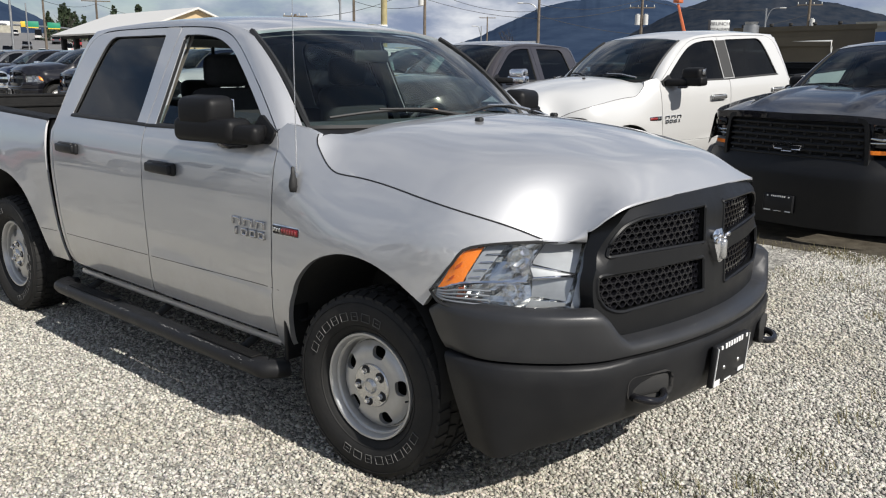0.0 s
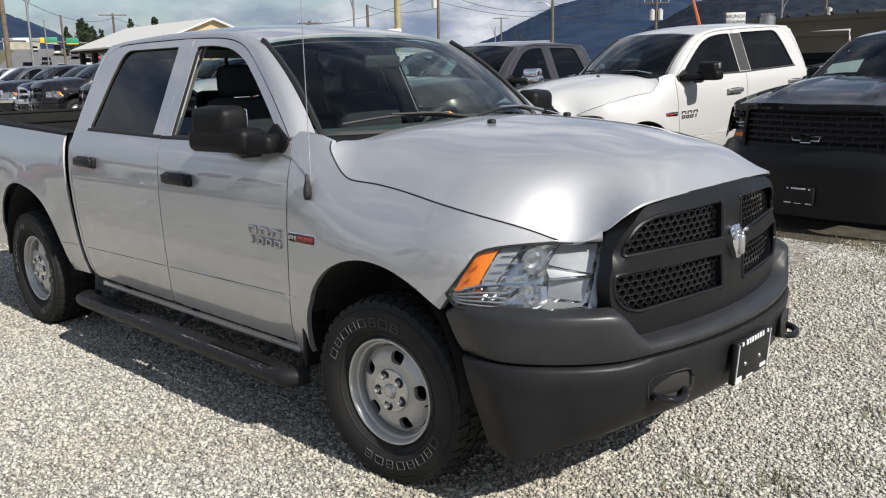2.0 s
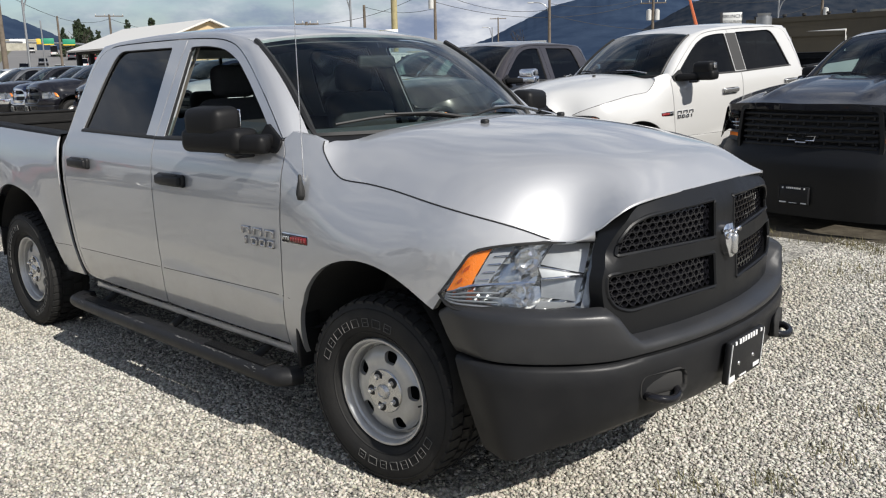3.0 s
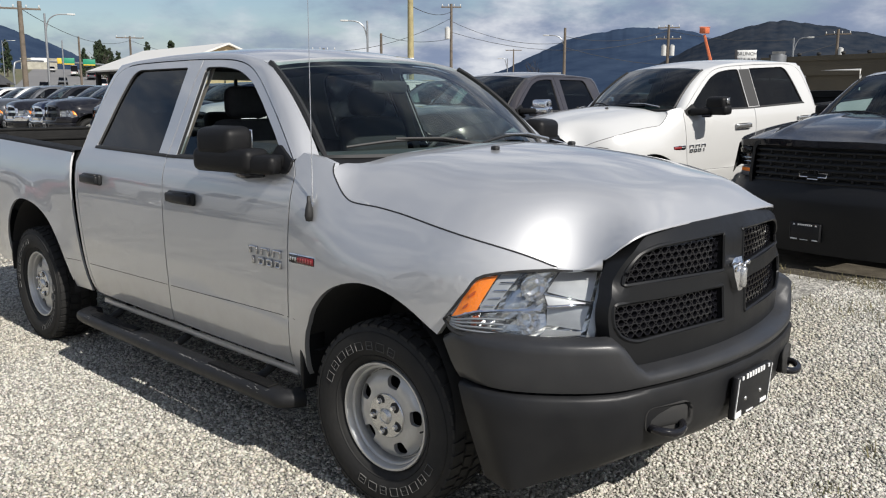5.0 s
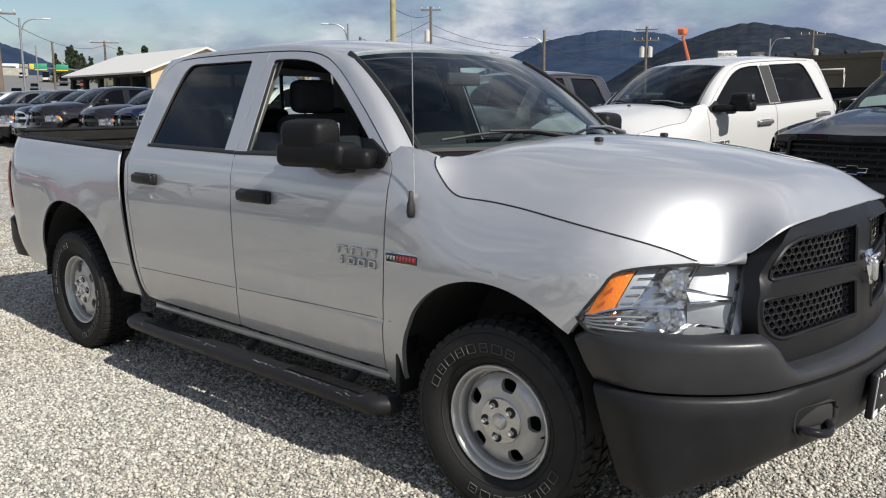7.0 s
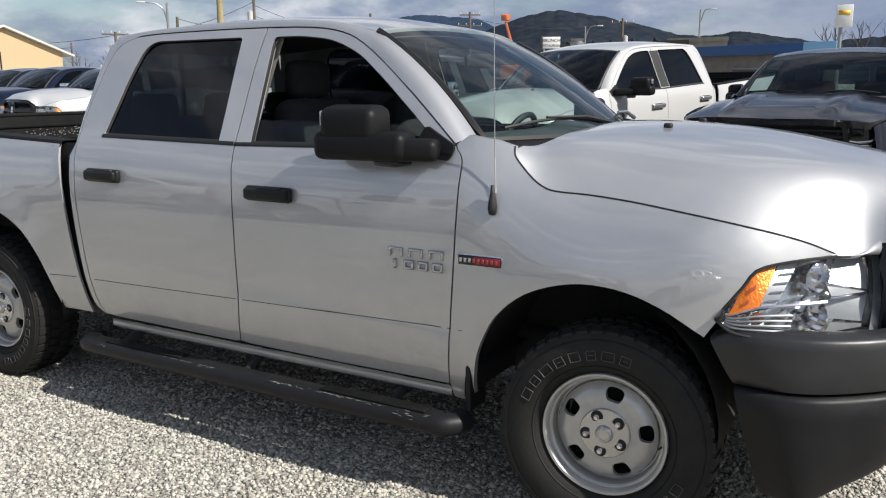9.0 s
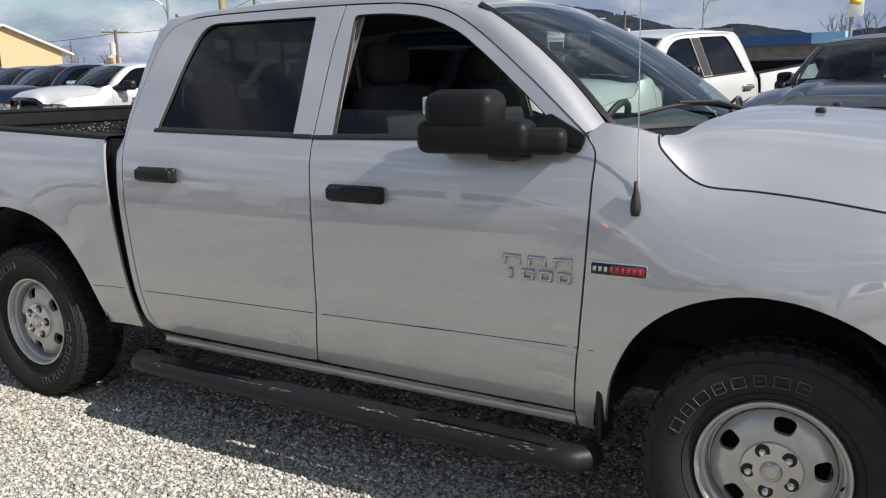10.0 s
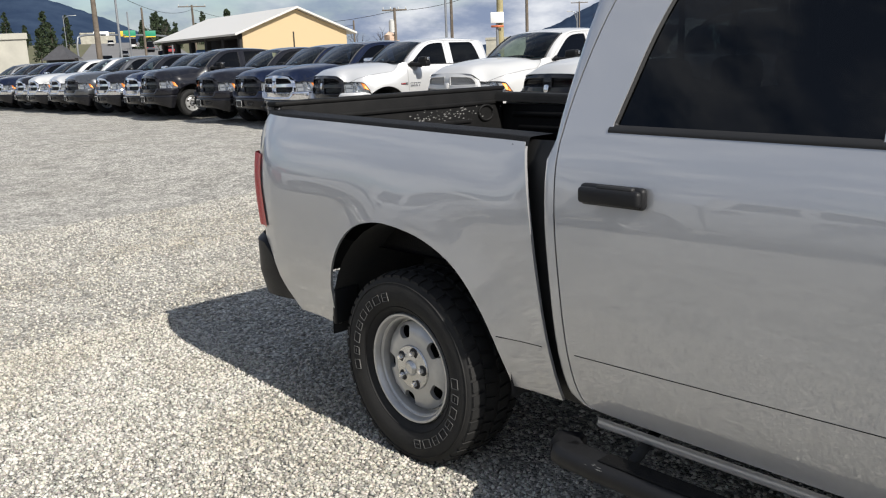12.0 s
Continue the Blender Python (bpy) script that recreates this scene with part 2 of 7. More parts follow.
def join(*bms):
    out = bmesh.new()
    for b in bms:
        me = bpy.data.meshes.new("tmp")
        b.to_mesh(me)
        b.free()
        out.from_mesh(me)
        bpy.data.meshes.remove(me)
    return out


def grid(nu, nv, fn, closed=False):
    """Quads over fn(u, v), u and v from 0 to 1; closed: u runs round."""
    bm = bmesh.new()
    rows = [[bm.verts.new(fn(i / nu, j / nv)) for j in range(nv + 1)] for i in range(nu if closed else nu + 1)]
    for i in range(nu):
        a, b = rows[i], rows[(i + 1) % len(rows)]
        for j in range(nv):
            bm.faces.new((a[j], b[j], b[j + 1], a[j + 1]))
    return bm


def tube(pts, r, n=8, cap=True):
    """A round bar along pts; r a number or one radius a point."""
    pts = [Vector(p) for p in pts]
    rs = r if isinstance(r, (list, tuple)) else [r] * len(pts)
    bm, rings = bmesh.new(), []
    for i, p in enumerate(pts):
        d = (pts[min(i + 1, len(pts) - 1)] - pts[max(i - 1, 0)]).normalized()
        a = d.cross(Vector((0, 0, 1)) if abs(d.z) < 0.9 else Vector((1, 0, 0))).normalized()
        b = d.cross(a)
        rings.append([bm.verts.new(p + rs[i] * (math.cos(k * math.tau / n) * a + math.sin(k * math.tau / n) * b)) for k in range(n)])
    for p, q in zip(rings, rings[1:]):
        for k in range(n):
            bm.faces.new((p[k], p[(k + 1) % n], q[(k + 1) % n], q[k]))
    if cap:
        bm.faces.new(rings[0][::-1])
        bm.faces.new(rings[-1])
    bmesh.ops.recalc_face_normals(bm, faces=bm.faces[:])
    return sharpen(bm, 50)


def revolve(profile, n=48):
    """Turns (radius, y) round the y axis."""
    return grid(n, len(profile) - 1, lambda u, v: (profile[round(v * (len(profile) - 1))][0] * math.cos(u * math.tau), profile[round(v * (len(profile) - 1))][1], profile[round(v * (len(profile) - 1))][0] * math.sin(u * math.tau)), closed=True)


def spline(pts, k=5):
    """Points along a smooth open curve through pts."""
    p = [np.array(q, float) for q in pts]
    p = [2 * p[0] - p[1], *p, 2 * p[-1] - p[-2]]
    out = []
    for i in range(1, len(p) - 2):
        for j in range(k):
            t = j / k
            a, b, c, d = p[i - 1:i + 3]
            out.append(0.5 * (2 * b + (c - a) * t + (2 * a - 5 * b + 4 * c - d) * t * t + (3 * b - a - 3 * c + d) * t ** 3))
    return [tuple(q) for q in (*out, p[-2])]


def rounded(poly, r, n=4):
    """A 2D outline with its corners rounded; r a number or one a corner."""
    out, m = [], len(poly)
    for i in range(m):
        a, b, c = (Vector(poly[j % m]) for j in (i - 1, i, i + 1))
        ra = min(r[i] if isinstance(r, (list, tuple)) else r, 0.45 * (a - b).length, 0.45 * (c - b).length)
        if ra <= 0:
            out.append(tuple(b))
            continue
        p, q = b + (a - b).normalized() * ra, b + (c - b).normalized() * ra
        for k in range(n + 1):
            t = k / n
            out.append(tuple((1 - t) ** 2 * p + 2 * t * (1 - t) * b + t * t * q))
    return out


def area2(poly):
    return 0.5 * sum(a[0] * b[1] - b[0] * a[1] for a, b in zip(poly, [*poly[1:], poly[0]]))


def sheet(outer, holes, fn, step=0.08, depth=0.02, inward=None, lines=()):
    """A panel: a 2D outline with holes, cut into a lattice, laid on fn(a, b), with its edges turned in along inward(point)."""
    outer = [tuple(p) for p in outer]
    if area2(outer) < 0:
        outer = outer[::-1]
    for h in holes:
        h = [tuple(p) for p in h]
        if area2(h) > 0:
            h = h[::-1]
        best = min(((i, j) for i in range(len(outer)) for j in range(len(h))), key=lambda ij: math.dist(outer[ij[0]], h[ij[1]]))
        i, j = best
        outer = outer[:i + 1] + h[j:] + h[:j + 1] + outer[i:]
    bm = bmesh.new()
    bm.faces.new([bm.verts.new((a, b, 0)) for a, b in outer])
    for k in (0, 1):
        lo, hi = min(p[k] for p in outer), max(p[k] for p in outer)
        n = Vector((1, 0, 0)) if k == 0 else Vector((0, 1, 0))
        c = math.ceil(lo / step) * step
        cuts = set()
        while c < hi:
            cuts.add(round(c, 5))
            c += step
        for c in (*cuts, *(lines if k else ())):
            if lo < c < hi:
                bmesh.ops.bisect_plane(bm, geom=bm.verts[:] + bm.edges[:] + bm.faces[:], plane_co=n * c, plane_no=n, dist=1e-6)
    bmesh.ops.remove_doubles(bm, verts=bm.verts[:], dist=1e-5)
    big = [f for f in bm.faces if len(f.verts) > 4]
    if big:
        bmesh.ops.triangulate(bm, faces=big)
    for v in bm.verts:
        v.co = Vector(fn(v.co.x, v.co.y))
    bm.normal_update()
    if depth:
        edge = [e for e in bm.edges if e.is_boundary]
        ex = bmesh.ops.extrude_edge_only(bm, edges=edge)
        for v in (g for g in ex["geom"] if isinstance(g, bmesh.types.BMVert)):
            v.co = v.co + Vector(inward(v.co)) * depth
        for e in edge:
            e.smooth = False
    return bm


def mirrored(bm):
    out = bm.copy()
    for v in out.verts:
        v.co.y = -v.co.y
    bmesh.ops.reverse_faces(out, faces=out.faces[:])
    return out


def table(xs, ys, blur=0.0):
    """A smooth curve through the pairs."""
    x = np.linspace(xs[0], xs[-1], 600)
    y = np.interp(x, xs, ys)
    if blur:
        w = max(1, int(blur / (x[1] - x[0])))
        k = np.hanning(2 * w + 3)[1:-1]
        pad = np.concatenate([2 * y[0] - y[w + 1:0:-1], y, 2 * y[-1] - y[-2:-w - 3:-1]])
        y = np.convolve(pad, k / k.sum(), "same")[w + 1:w + 1 + len(x)]
    return lambda q: float(np.interp(q, x, y))


def ease(a, b, x):
    t = min(1.0, max(0.0, (x - a) / (b - a)))
    return t * t * (3 - 2 * t)


# ---- pickup truck: local x to the front, y to its left, z up, origin under the front axle ----
door_prof = table([0.34, 0.40, 0.46, 0.55, 0.66, 0.80, 0.95, 1.05, 1.12, 1.20, 1.27, 1.32, 1.37, 1.50, 1.70, 1.85, 1.95],
                  [0.86, 0.90, 0.928, 0.950, 0.966, 0.977, 0.984, 0.9855, 0.983, 0.977, 0.967, 0.953, 0.931, 0.868, 0.776, 0.704, 0.655], 0.035)
fender_prof = table([0.34, 0.45, 0.60, 0.80, 0.93, 1.00, 1.07, 1.13, 1.18, 1.22, 1.27, 1.34, 1.42, 1.50],
                    [0.91, 0.94, 0.968, 0.988, 1.000, 0.999, 0.990, 0.968, 0.943, 0.914, 0.872, 0.805, 0.725, 0.64], 0.04)


WIDE = 1.0234


def half_width(x, z):
    w = ease(-0.60, -0.05, x)
    s = door_prof(z) * (1 - w) + fender_prof(z) * w
    s -= 0.25 * max(0.0, (x - 0.22) / 0.47) ** 2.4 * ease(0.6, 1.0, z)
    s -= 0.004 * ease(0.672, 0.680, z + 0.022 * (x + 0.6)) * (1 - ease(0.70, 0.76, z)) * (1 if x < -0.35 else 0)
    for cx, r0 in ((-0.08, 0.50), (-3.57, 0.52)):
        d = math.hypot(x - cx, z - 0.46)
        s += 0.016 * math.exp(-((d - r0) / 0.09) ** 2) * ease(0.3, 0.5, z)
    b = ease(-2.85, -3.0, x)
    s -= b * 0.022 * ease(1.05, 1.36, z)
    s -= 0.095 * max(0.0, (-4.40 - x) / 0.36) ** 2.2
    return s


def side(x, z):
    return (x, -half_width(x, z), z)


HOOD_CUT = spline([(0.692, 1.079), (0.62, 1.118), (0.54, 1.148), (0.44, 1.174), (0.33, 1.195), (0.20, 1.213), (0.05, 1.231), (-0.10, 1.243), (-0.20, 1.248), (-0.255, 1.258), (-0.31, 1.289), (-0.375, 1.348), (-0.397, 1.378), (-0.402, 1.402)], 3)
NOSE = spline([(0.692, 0.737, 1.079), (0.754, 0.685, 1.075), (0.806, 0.640, 1.071), (0.832, 0.634, 1.118), (0.864, 0.621, 1.163), (0.904, 0.585, 1.197), (0.928, 0.500, 1.217), (0.943, 0.29, 1.227), (0.950, 0.0, 1.229)], 4)
hood_mid = table([-0.6, -0.4, -0.27, -0.2, -0.1, 0.0, 0.12, 0.23, 0.34, 0.45, 0.55, 0.65, 0.75, 0.82, 0.90, 0.98, 1.1], [1.450, 1.458, 1.463, 1.466, 1.466, 1.462, 1.455, 1.446, 1.434, 1.419, 1.402, 1.384, 1.364, 1.349, 1.329, 1.308, 1.27], 0.05)
HOOD_EDGE = [(x, half_width(x, z) - 0.006, z) for x, z in HOOD_CUT]


def walk_line(pts, step=0.01):
    """Evenly spaced points on a line of (x, y, z, width of the roll)."""
    p = np.array(pts, float)
    run = np.concatenate([[0], np.cumsum(np.linalg.norm(np.diff(p[:, :2], axis=0), axis=1))])
    q = np.arange(0, run[-1], step)
    return np.stack([np.interp(q, run, p[:, k]) for k in range(4)], 1)


side_roll = table([-0.45, -0.3, 0.0, 0.4, 0.6, 0.70], [0.16, 0.24, 0.34, 0.36, 0.39, 0.40], 0.05)
nose_roll = table([0.69, 0.79, 0.84, 0.90, 0.95], [0.36, 0.28, 0.23, 0.18, 0.15], 0.02)
ROLL = walk_line([(x, y, z, side_roll(x)) for x, y, z in HOOD_EDGE[::-1]] + [(x, y, z, nose_roll(x)) for x, y, z in NOSE[1:]])

RUN = np.diff(ROLL, axis=0)


def hood_rough(x, y):
    """First height of the hood, and how far in from its edge: a nearly flat crown that rolls over towards its side cuts and its lip, with a raised middle field."""
    y = abs(y)
    crown = hood_mid(x) - (0.09 + 0.06 * ease(-0.4, 0.1, x)) * y * y
    crown += 0.007 * ease(0.62, 0.50, y + 0.10 * x) * ease(0.86, 0.3, x) - 0.004
    dy = np.minimum((ROLL[:, 1] - y) ** 2, (ROLL[:, 1] + y) ** 2)
    d2 = (ROLL[:, 0] - x) ** 2 + dy + 1e-7
    w = 1 / d2
    low, wide = float((w * ROLL[:, 2]).sum() / w.sum()), float((w * ROLL[:, 3]).sum() / w.sum())
    # the nearest point of the edge itself
    ax, ay = x - ROLL[:-1, 0], y - ROLL[:-1, 1]
    f = np.clip((ax * RUN[:, 0] + ay * RUN[:, 1]) / (RUN[:, 0] ** 2 + RUN[:, 1] ** 2), 0, 1)
    gap = (ax - f * RUN[:, 0]) ** 2 + (ay - f * RUN[:, 1]) ** 2
    k = int(gap.argmin())
    d = math.sqrt(float(gap[k]))
    edge = ROLL[k] + f[k] * RUN[k]
    far = ease(0.008, 0.035, d)
    low, wide = edge[2] + (low - edge[2]) * far, edge[3] + (wide - edge[3]) * far
    d += far * (min(d, (8 / (3 * math.pi) * 0.01 * float((d2 ** -3).sum())) ** -0.2) - d)
    u = min(1.0, d / (wide + 0.006))
    return crown - (crown - low) * (1 - u) ** 2.6, d


# the pressed sheet: a spline surface, as stiff as it can be, held by the edge and by the first heights well inside it
HSTEP, HX0, HNX, HNY = 0.04, -0.56, 42, 27


def bspline(f):
    return np.array([(1 - f) ** 3, 3 * f ** 3 - 6 * f * f + 4, -3 * f ** 3 + 3 * f * f + 3 * f + 1, f ** 3]) / 6


def hood_row(x, y):
    """The control points that a place of the hood depends on, with their shares."""
    a, b = (x - HX0) / HSTEP, abs(y) / HSTEP
    i, j = int(a), int(b)
    w = np.outer(bspline(a - i), bspline(b - j))
    cols = [min(HNX - 1, max(0, i - 1 + p)) * HNY + min(HNY - 1, abs(j - 1 + q)) for p in range(4) for q in range(4)]
    return cols, w.ravel()


def press_hood():
    a, b = np.eye(HNX * HNY) * 1e-9, np.zeros(HNX * HNY)

    def hold(cols, w, z, weight):
        w = np.asarray(w, float) * weight
        for c, v in zip(cols, w):
            np.add.at(a[c], cols, w * v)
        np.add.at(b, cols, w * z * weight)
    for k in range(0, len(ROLL), 2):
        x, y, z, _ = ROLL[k]
        hold(*hood_row(x, y), z, 0.8 if x > 0.74 and z < 1.15 else 2.0)
    outline = [tuple(p[:2]) for p in ROLL] + [(ROLL[-1][0], 0.0), (ROLL[0][0], 0.0)]
    for x in np.arange(-0.40, 0.96, 0.04):
        for y in np.arange(0.0, 0.94, 0.04):
            if not inside(outline, x, y + 1e-4):
                continue
            z, d = hood_rough(x, y)
            corner = ease(0.10, 0.30, math.hypot(x - 0.82, y - 0.64))
            hold(*hood_row(x, y), z, (0.25 + 0.75 * ease(0.05, 0.2, d)) * corner)
    stiff = 0.6
    for i in range(HNX):
        for j in range(HNY):
            if 0 < i < HNX - 1:
                hold([(i - 1) * HNY + j, i * HNY + j, (i + 1) * HNY + j], (1, -2, 1), 0, stiff)
            if j < HNY - 1:
                hold([i * HNY + abs(j - 1), i * HNY + j, i * HNY + j + 1], (1, -2, 1), 0, stiff)
                if i < HNX - 1:
                    hold([i * HNY + j, (i + 1) * HNY + j, i * HNY + j + 1, (i + 1) * HNY + j + 1], (1, -1, -1, 1), 0, 1.4 * stiff)
    return np.linalg.solve(a, b)


def inside(poly, x, y, margin=0.0):
    c, n = False, len(poly)
    for i in range(n):
        (x1, y1), (x2, y2) = poly[i], poly[(i + 1) % n]
        if (y1 > y) != (y2 > y) and x < (x2 - x1) * (y - y1) / (y2 - y1) + x1:
            c = not c
    return c

HOOD_SHEET = press_hood()


def hood_z(x, y):
    cols, w = hood_row(x, y)
    return float(HOOD_SHEET[cols] @ w)


roof_mid = table([-2.95, -2.8, -2.55, -2.1, -1.7, -1.4, -1.2, -1.08, -1.0], [1.885, 1.912, 1.940, 1.966, 1.968, 1.950, 1.917, 1.892, 1.87], 0.1)


def roof_z(x, y):
    return roof_mid(x) - 0.045 * (abs(y) / 0.64) ** 2.6


grille_side = table([0.72, 0.76, 0.80, 0.85, 0.905, 0.97, 1.045, 1.10, 1.14, 1.17, 1.23], [0.62, 0.668, 0.690, 0.703, 0.709, 0.702, 0.660, 0.652, 0.638, 0.612, 0.58], 0.02)


def grille_x(y, z):
    return 0.992 - 0.245 * y * y + 0.02 * ease(1.10, 0.8, z) - 0.05 * ease(1.14, 1.24, z) - 0.045 * min(1.5, max(0.0, (abs(y) - grille_side(z) + 0.05) / 0.05)) ** 2 * ease(0.98, 1.06, z)


def screen(u, v):
    """The windscreen: u across from -1 to 1, v from its foot to its head."""
    a = Vector((-0.312 - 0.268 * abs(u) ** 2.2, 0.80 * u, 1.406))
    b = Vector((-1.095 - 0.05 * u * u, 0.682 * u, 1.893 - 0.038 * u * u))
    p = a.lerp(b, v)
    k = 4 * v * (1 - v)
    return p + Vector((0.022, 0, 0.030)) * k


DOOR_TOP = spline([(-0.632, 1.405), (-0.80, 1.535), (-1.00, 1.685), (-1.17, 1.795), (-1.30, 1.848), (-1.48, 1.874), (-1.80, 1.882), (-2.20, 1.880), (-2.50, 1.872), (-2.64, 1.852), (-2.715, 1.80), (-2.755, 1.68), (-2.785, 1.50), (-2.79, 1.35)], 3)
DOOR_REAR = spline([(-2.79, 1.35), (-2.785, 1.15), (-2.77, 0.93), (-2.752, 0.70), (-2.73, 0.56), (-2.70, 0.487), (-2.66, 0.47)], 3)
FRONT_SEAM = spline([(-0.632, 1.405), (-0.585, 1.35), (-0.583, 1.25), (-0.591, 1.04), (-0.610, 0.80), (-0.628, 0.60), (-0.640, 0.462)], 3)
MID_SEAM = spline([(-1.735, 1.882), (-1.745, 1.70), (-1.735, 1.37), (-1.718, 1.10), (-1.716, 0.95), (-1.724, 0.70), (-1.745, 0.55), (-1.760, 0.466)], 3)


def make_wheel(parent, detailed=True):
    """A steel wheel whose face looks towards -y, round the y axis, in the plane y = 0."""
    ri, ro, n = 0.094, 0.186, 24
    dish = table([0.0, 0.08, 0.094, 0.105, 0.125, 0.15, 0.172, 0.186, 0.20], [-0.088, -0.088, -0.080, -0.074, -0.078, -0.076, -0.066, -0.050, -0.03], 0.006)
    bm = bmesh.new()
    for s in range(5):
        a0 = s * math.tau / 5 + radians(90)
        rim_pts, hole, back = [], [], []
        per = n // 4
        loop = [(-1 + 2 * k / per, -1) for k in range(per)] + [(1, -1 + 2 * k / per) for k in range(per)] + [(1 - 2 * k / per, 1) for k in range(per)] + [(-1, 1 - 2 * k / per) for k in range(per)]
        for a, b in loop:
            r, th = (ri + ro) / 2 + b * (ro - ri) / 2, a0 + a * math.pi / 5
            rim_pts.append(bm.verts.new((r * math.cos(th), dish(r), r * math.sin(th))))
            m = (abs(a) ** 3.2 + abs(b) ** 3.2) ** (1 / 3.2)
            r, th = 0.147 + b / m * 0.0265, a0 + a / m * 0.215
            hole.append(bm.verts.new((r * math.cos(th), dish(r) + 0.002, r * math.sin(th))))
            back.append(bm.verts.new((r * math.cos(th), dish(r) + 0.022, r * math.sin(th))))
        for k in range(n):
            j = (k + 1) % n
            bm.faces.new((rim_pts[k], rim_pts[j], hole[j], hole[k]))
            bm.faces.new((hole[k], hole[j], back[j], back[k]))
    bmesh.ops.remove_doubles(bm, verts=bm.verts[:], dist=1e-4)
    prof = [(0.186, -0.050), (0.1895, -0.034), (0.1945, -0.034), (0.197, -0.050), (0.200, -0.072), (0.205, -0.078), (0.209, -0.079), (0.213, -0.098), (0.219, -0.105), (0.2275, -0.106), (0.2305, -0.098), (0.2285, -0.084)]
    disc = part("wheel", sharpen(join(bm, revolve(prof, 64)), 32), RIM, parent, "silver painted steel wheel with five slots")
    part("barrel", revolve([(0.188, -0.045), (0.190, 0.10), (0.215, 0.12)], 30), WELL, disc)
    part("hub_cap", sharpen(join(revolve([(0.0005, -0.104), (0.026, -0.104), (0.030, -0.100), (0.034, -0.092), (0.090, -0.088), (0.094, -0.083), (0.0945, -0.072)], 48),
                            revolve([(0.018, -0.104), (0.020, -0.107), (0.023, -0.107), (0.025, -0.104)], 24)), 30), SATIN, disc, "satin hub cap with a plain round crest")
    part("brake_drum", revolve([(0.0005, 0.03), (0.165, 0.03), (0.17, 0.1)], 24), WELL, disc)
    for s in range(5):
        a = s * math.tau / 5 + radians(126)
        c = (0.0675 * math.cos(a), -0.088, 0.0675 * math.sin(a))
        nut = revolve([(0.0005, -0.022), (0.007, -0.022), (0.0105, -0.017), (0.0125, 0.004)], 8)
        nut.transform(Matrix.Translation(c))
        # flat dark disc round the nut, painted in for its pocket's shade
        part("lug_recess", tube([(c[0], -0.0885, c[2]), (c[0], -0.0905, c[2])], 0.0225, 14), WELL, disc)
        part("lug_nut", sharpen(nut, 30), CHROME, disc)
    part("valve", tube([(0.203, -0.07, 0.02), (0.196, -0.10, 0.02)], 0.004, 6), SEAL, disc)
    pr = [(0.226, -0.080), (0.232, -0.094), (0.246, -0.108), (0.275, -0.128), (0.310, -0.136), (0.345, -0.135), (0.365, -0.129), (0.380, -0.122), (0.389, -0.112), (0.392, -0.095), (0.3925, 0.0), (0.392, 0.095), (0.389, 0.112), (0.375, 0.124), (0.30, 0.135), (0.235, 0.10)]
    tb = revolve(pr, 64)
    blocks = bmesh.new()
    vs, fs = [], []
    for k in range(44):
        for row, (y0, y1, sh) in enumerate(((-0.122, -0.072, 0.0), (-0.062, -0.012, 0.5), (0.012, 0.062, 0.0), (0.072, 0.122, 0.5))):
            a0, da = (k + sh) * math.tau / 44, math.tau / 44 * 0.36
            outer = row in (0, 3)
            b = len(vs)
            for r in (0.386 if not outer else 0.374, 0.4015):
                for a in (a0 - da, a0 + da):
                    for y in (y0, y1):
                        e = 0.005 if outer and ((row == 0 and y == y0) or (row == 3 and y == y1)) else 0
                        sk = 0.012 * (1 if y == y0 else -1) * (1 if row % 2 else -1)
                        vs.append(((r - 2 * e) * math.cos(a + sk), y, (r - 2 * e) * math.sin(a + sk)))
            fs += [(b, b + 1, b + 3, b + 2), (b + 4, b + 6, b + 7, b + 5), (b, b + 4, b + 5, b + 1), (b + 2, b + 3, b + 7, b + 6), (b, b + 2, b + 6, b + 4), (b + 1, b + 5, b + 7, b + 3)]
    me = bpy.data.meshes.new("tmp")
    me.from_pydata(vs, [], fs)
    blocks.from_mesh(me)
    bpy.data.meshes.remove(me)
    bmesh.ops.recalc_face_normals(blocks, faces=blocks.faces[:])
    for rr, t in ((0.362, 0.0035), (0.262, 0.0025)):
        ring = revolve([(rr - t, -0.1255 if rr > 0.3 else -0.117), (rr, -0.134 if rr > 0.3 else -0.1225), (rr + t, -0.1255 if rr > 0.3 else -0.117)], 64)
        tb = join(tb, ring)
    tyre = part("tyre", sharpen(tb, 32), TYRE, disc, "black all-terrain tyre with raised outlined marks")
    tagged(part("tread", blocks, TYRE, tyre, smooth=False), kind="stuff")
    if detailed:
        for start, count in ((127, 8), (-57, 8)):
            for k in range(count):
                a = radians(start + (count / 2 - k - 0.5) * 11.6)
                w, h, t = (0.040, 0.033, 0.044, 0.036)[k % 4], 0.033, 0.0017
                quads = [box((dx, 0, dz), (sx, 0.004, sz)) for dx, dz, sx, sz in ((0, h / 2, w, t), (0, -h / 2, w, t), (-w / 2, 0, t, h), (w / 2, 0, t, h))]
                if k % 2:
                    quads.append(box((0, 0, 0), (w * 0.5, 0.004, t)))
                bm = join(*quads)
                bm.transform(Matrix.Translation((0.305 * math.cos(a), -0.1362, 0.305 * math.sin(a))) @ Matrix.Rotation(math.pi / 2 - a, 4, "Y"))
                part("sidewall_mark", bm, TYRETEXT, tyre, smooth=False)
    return disc


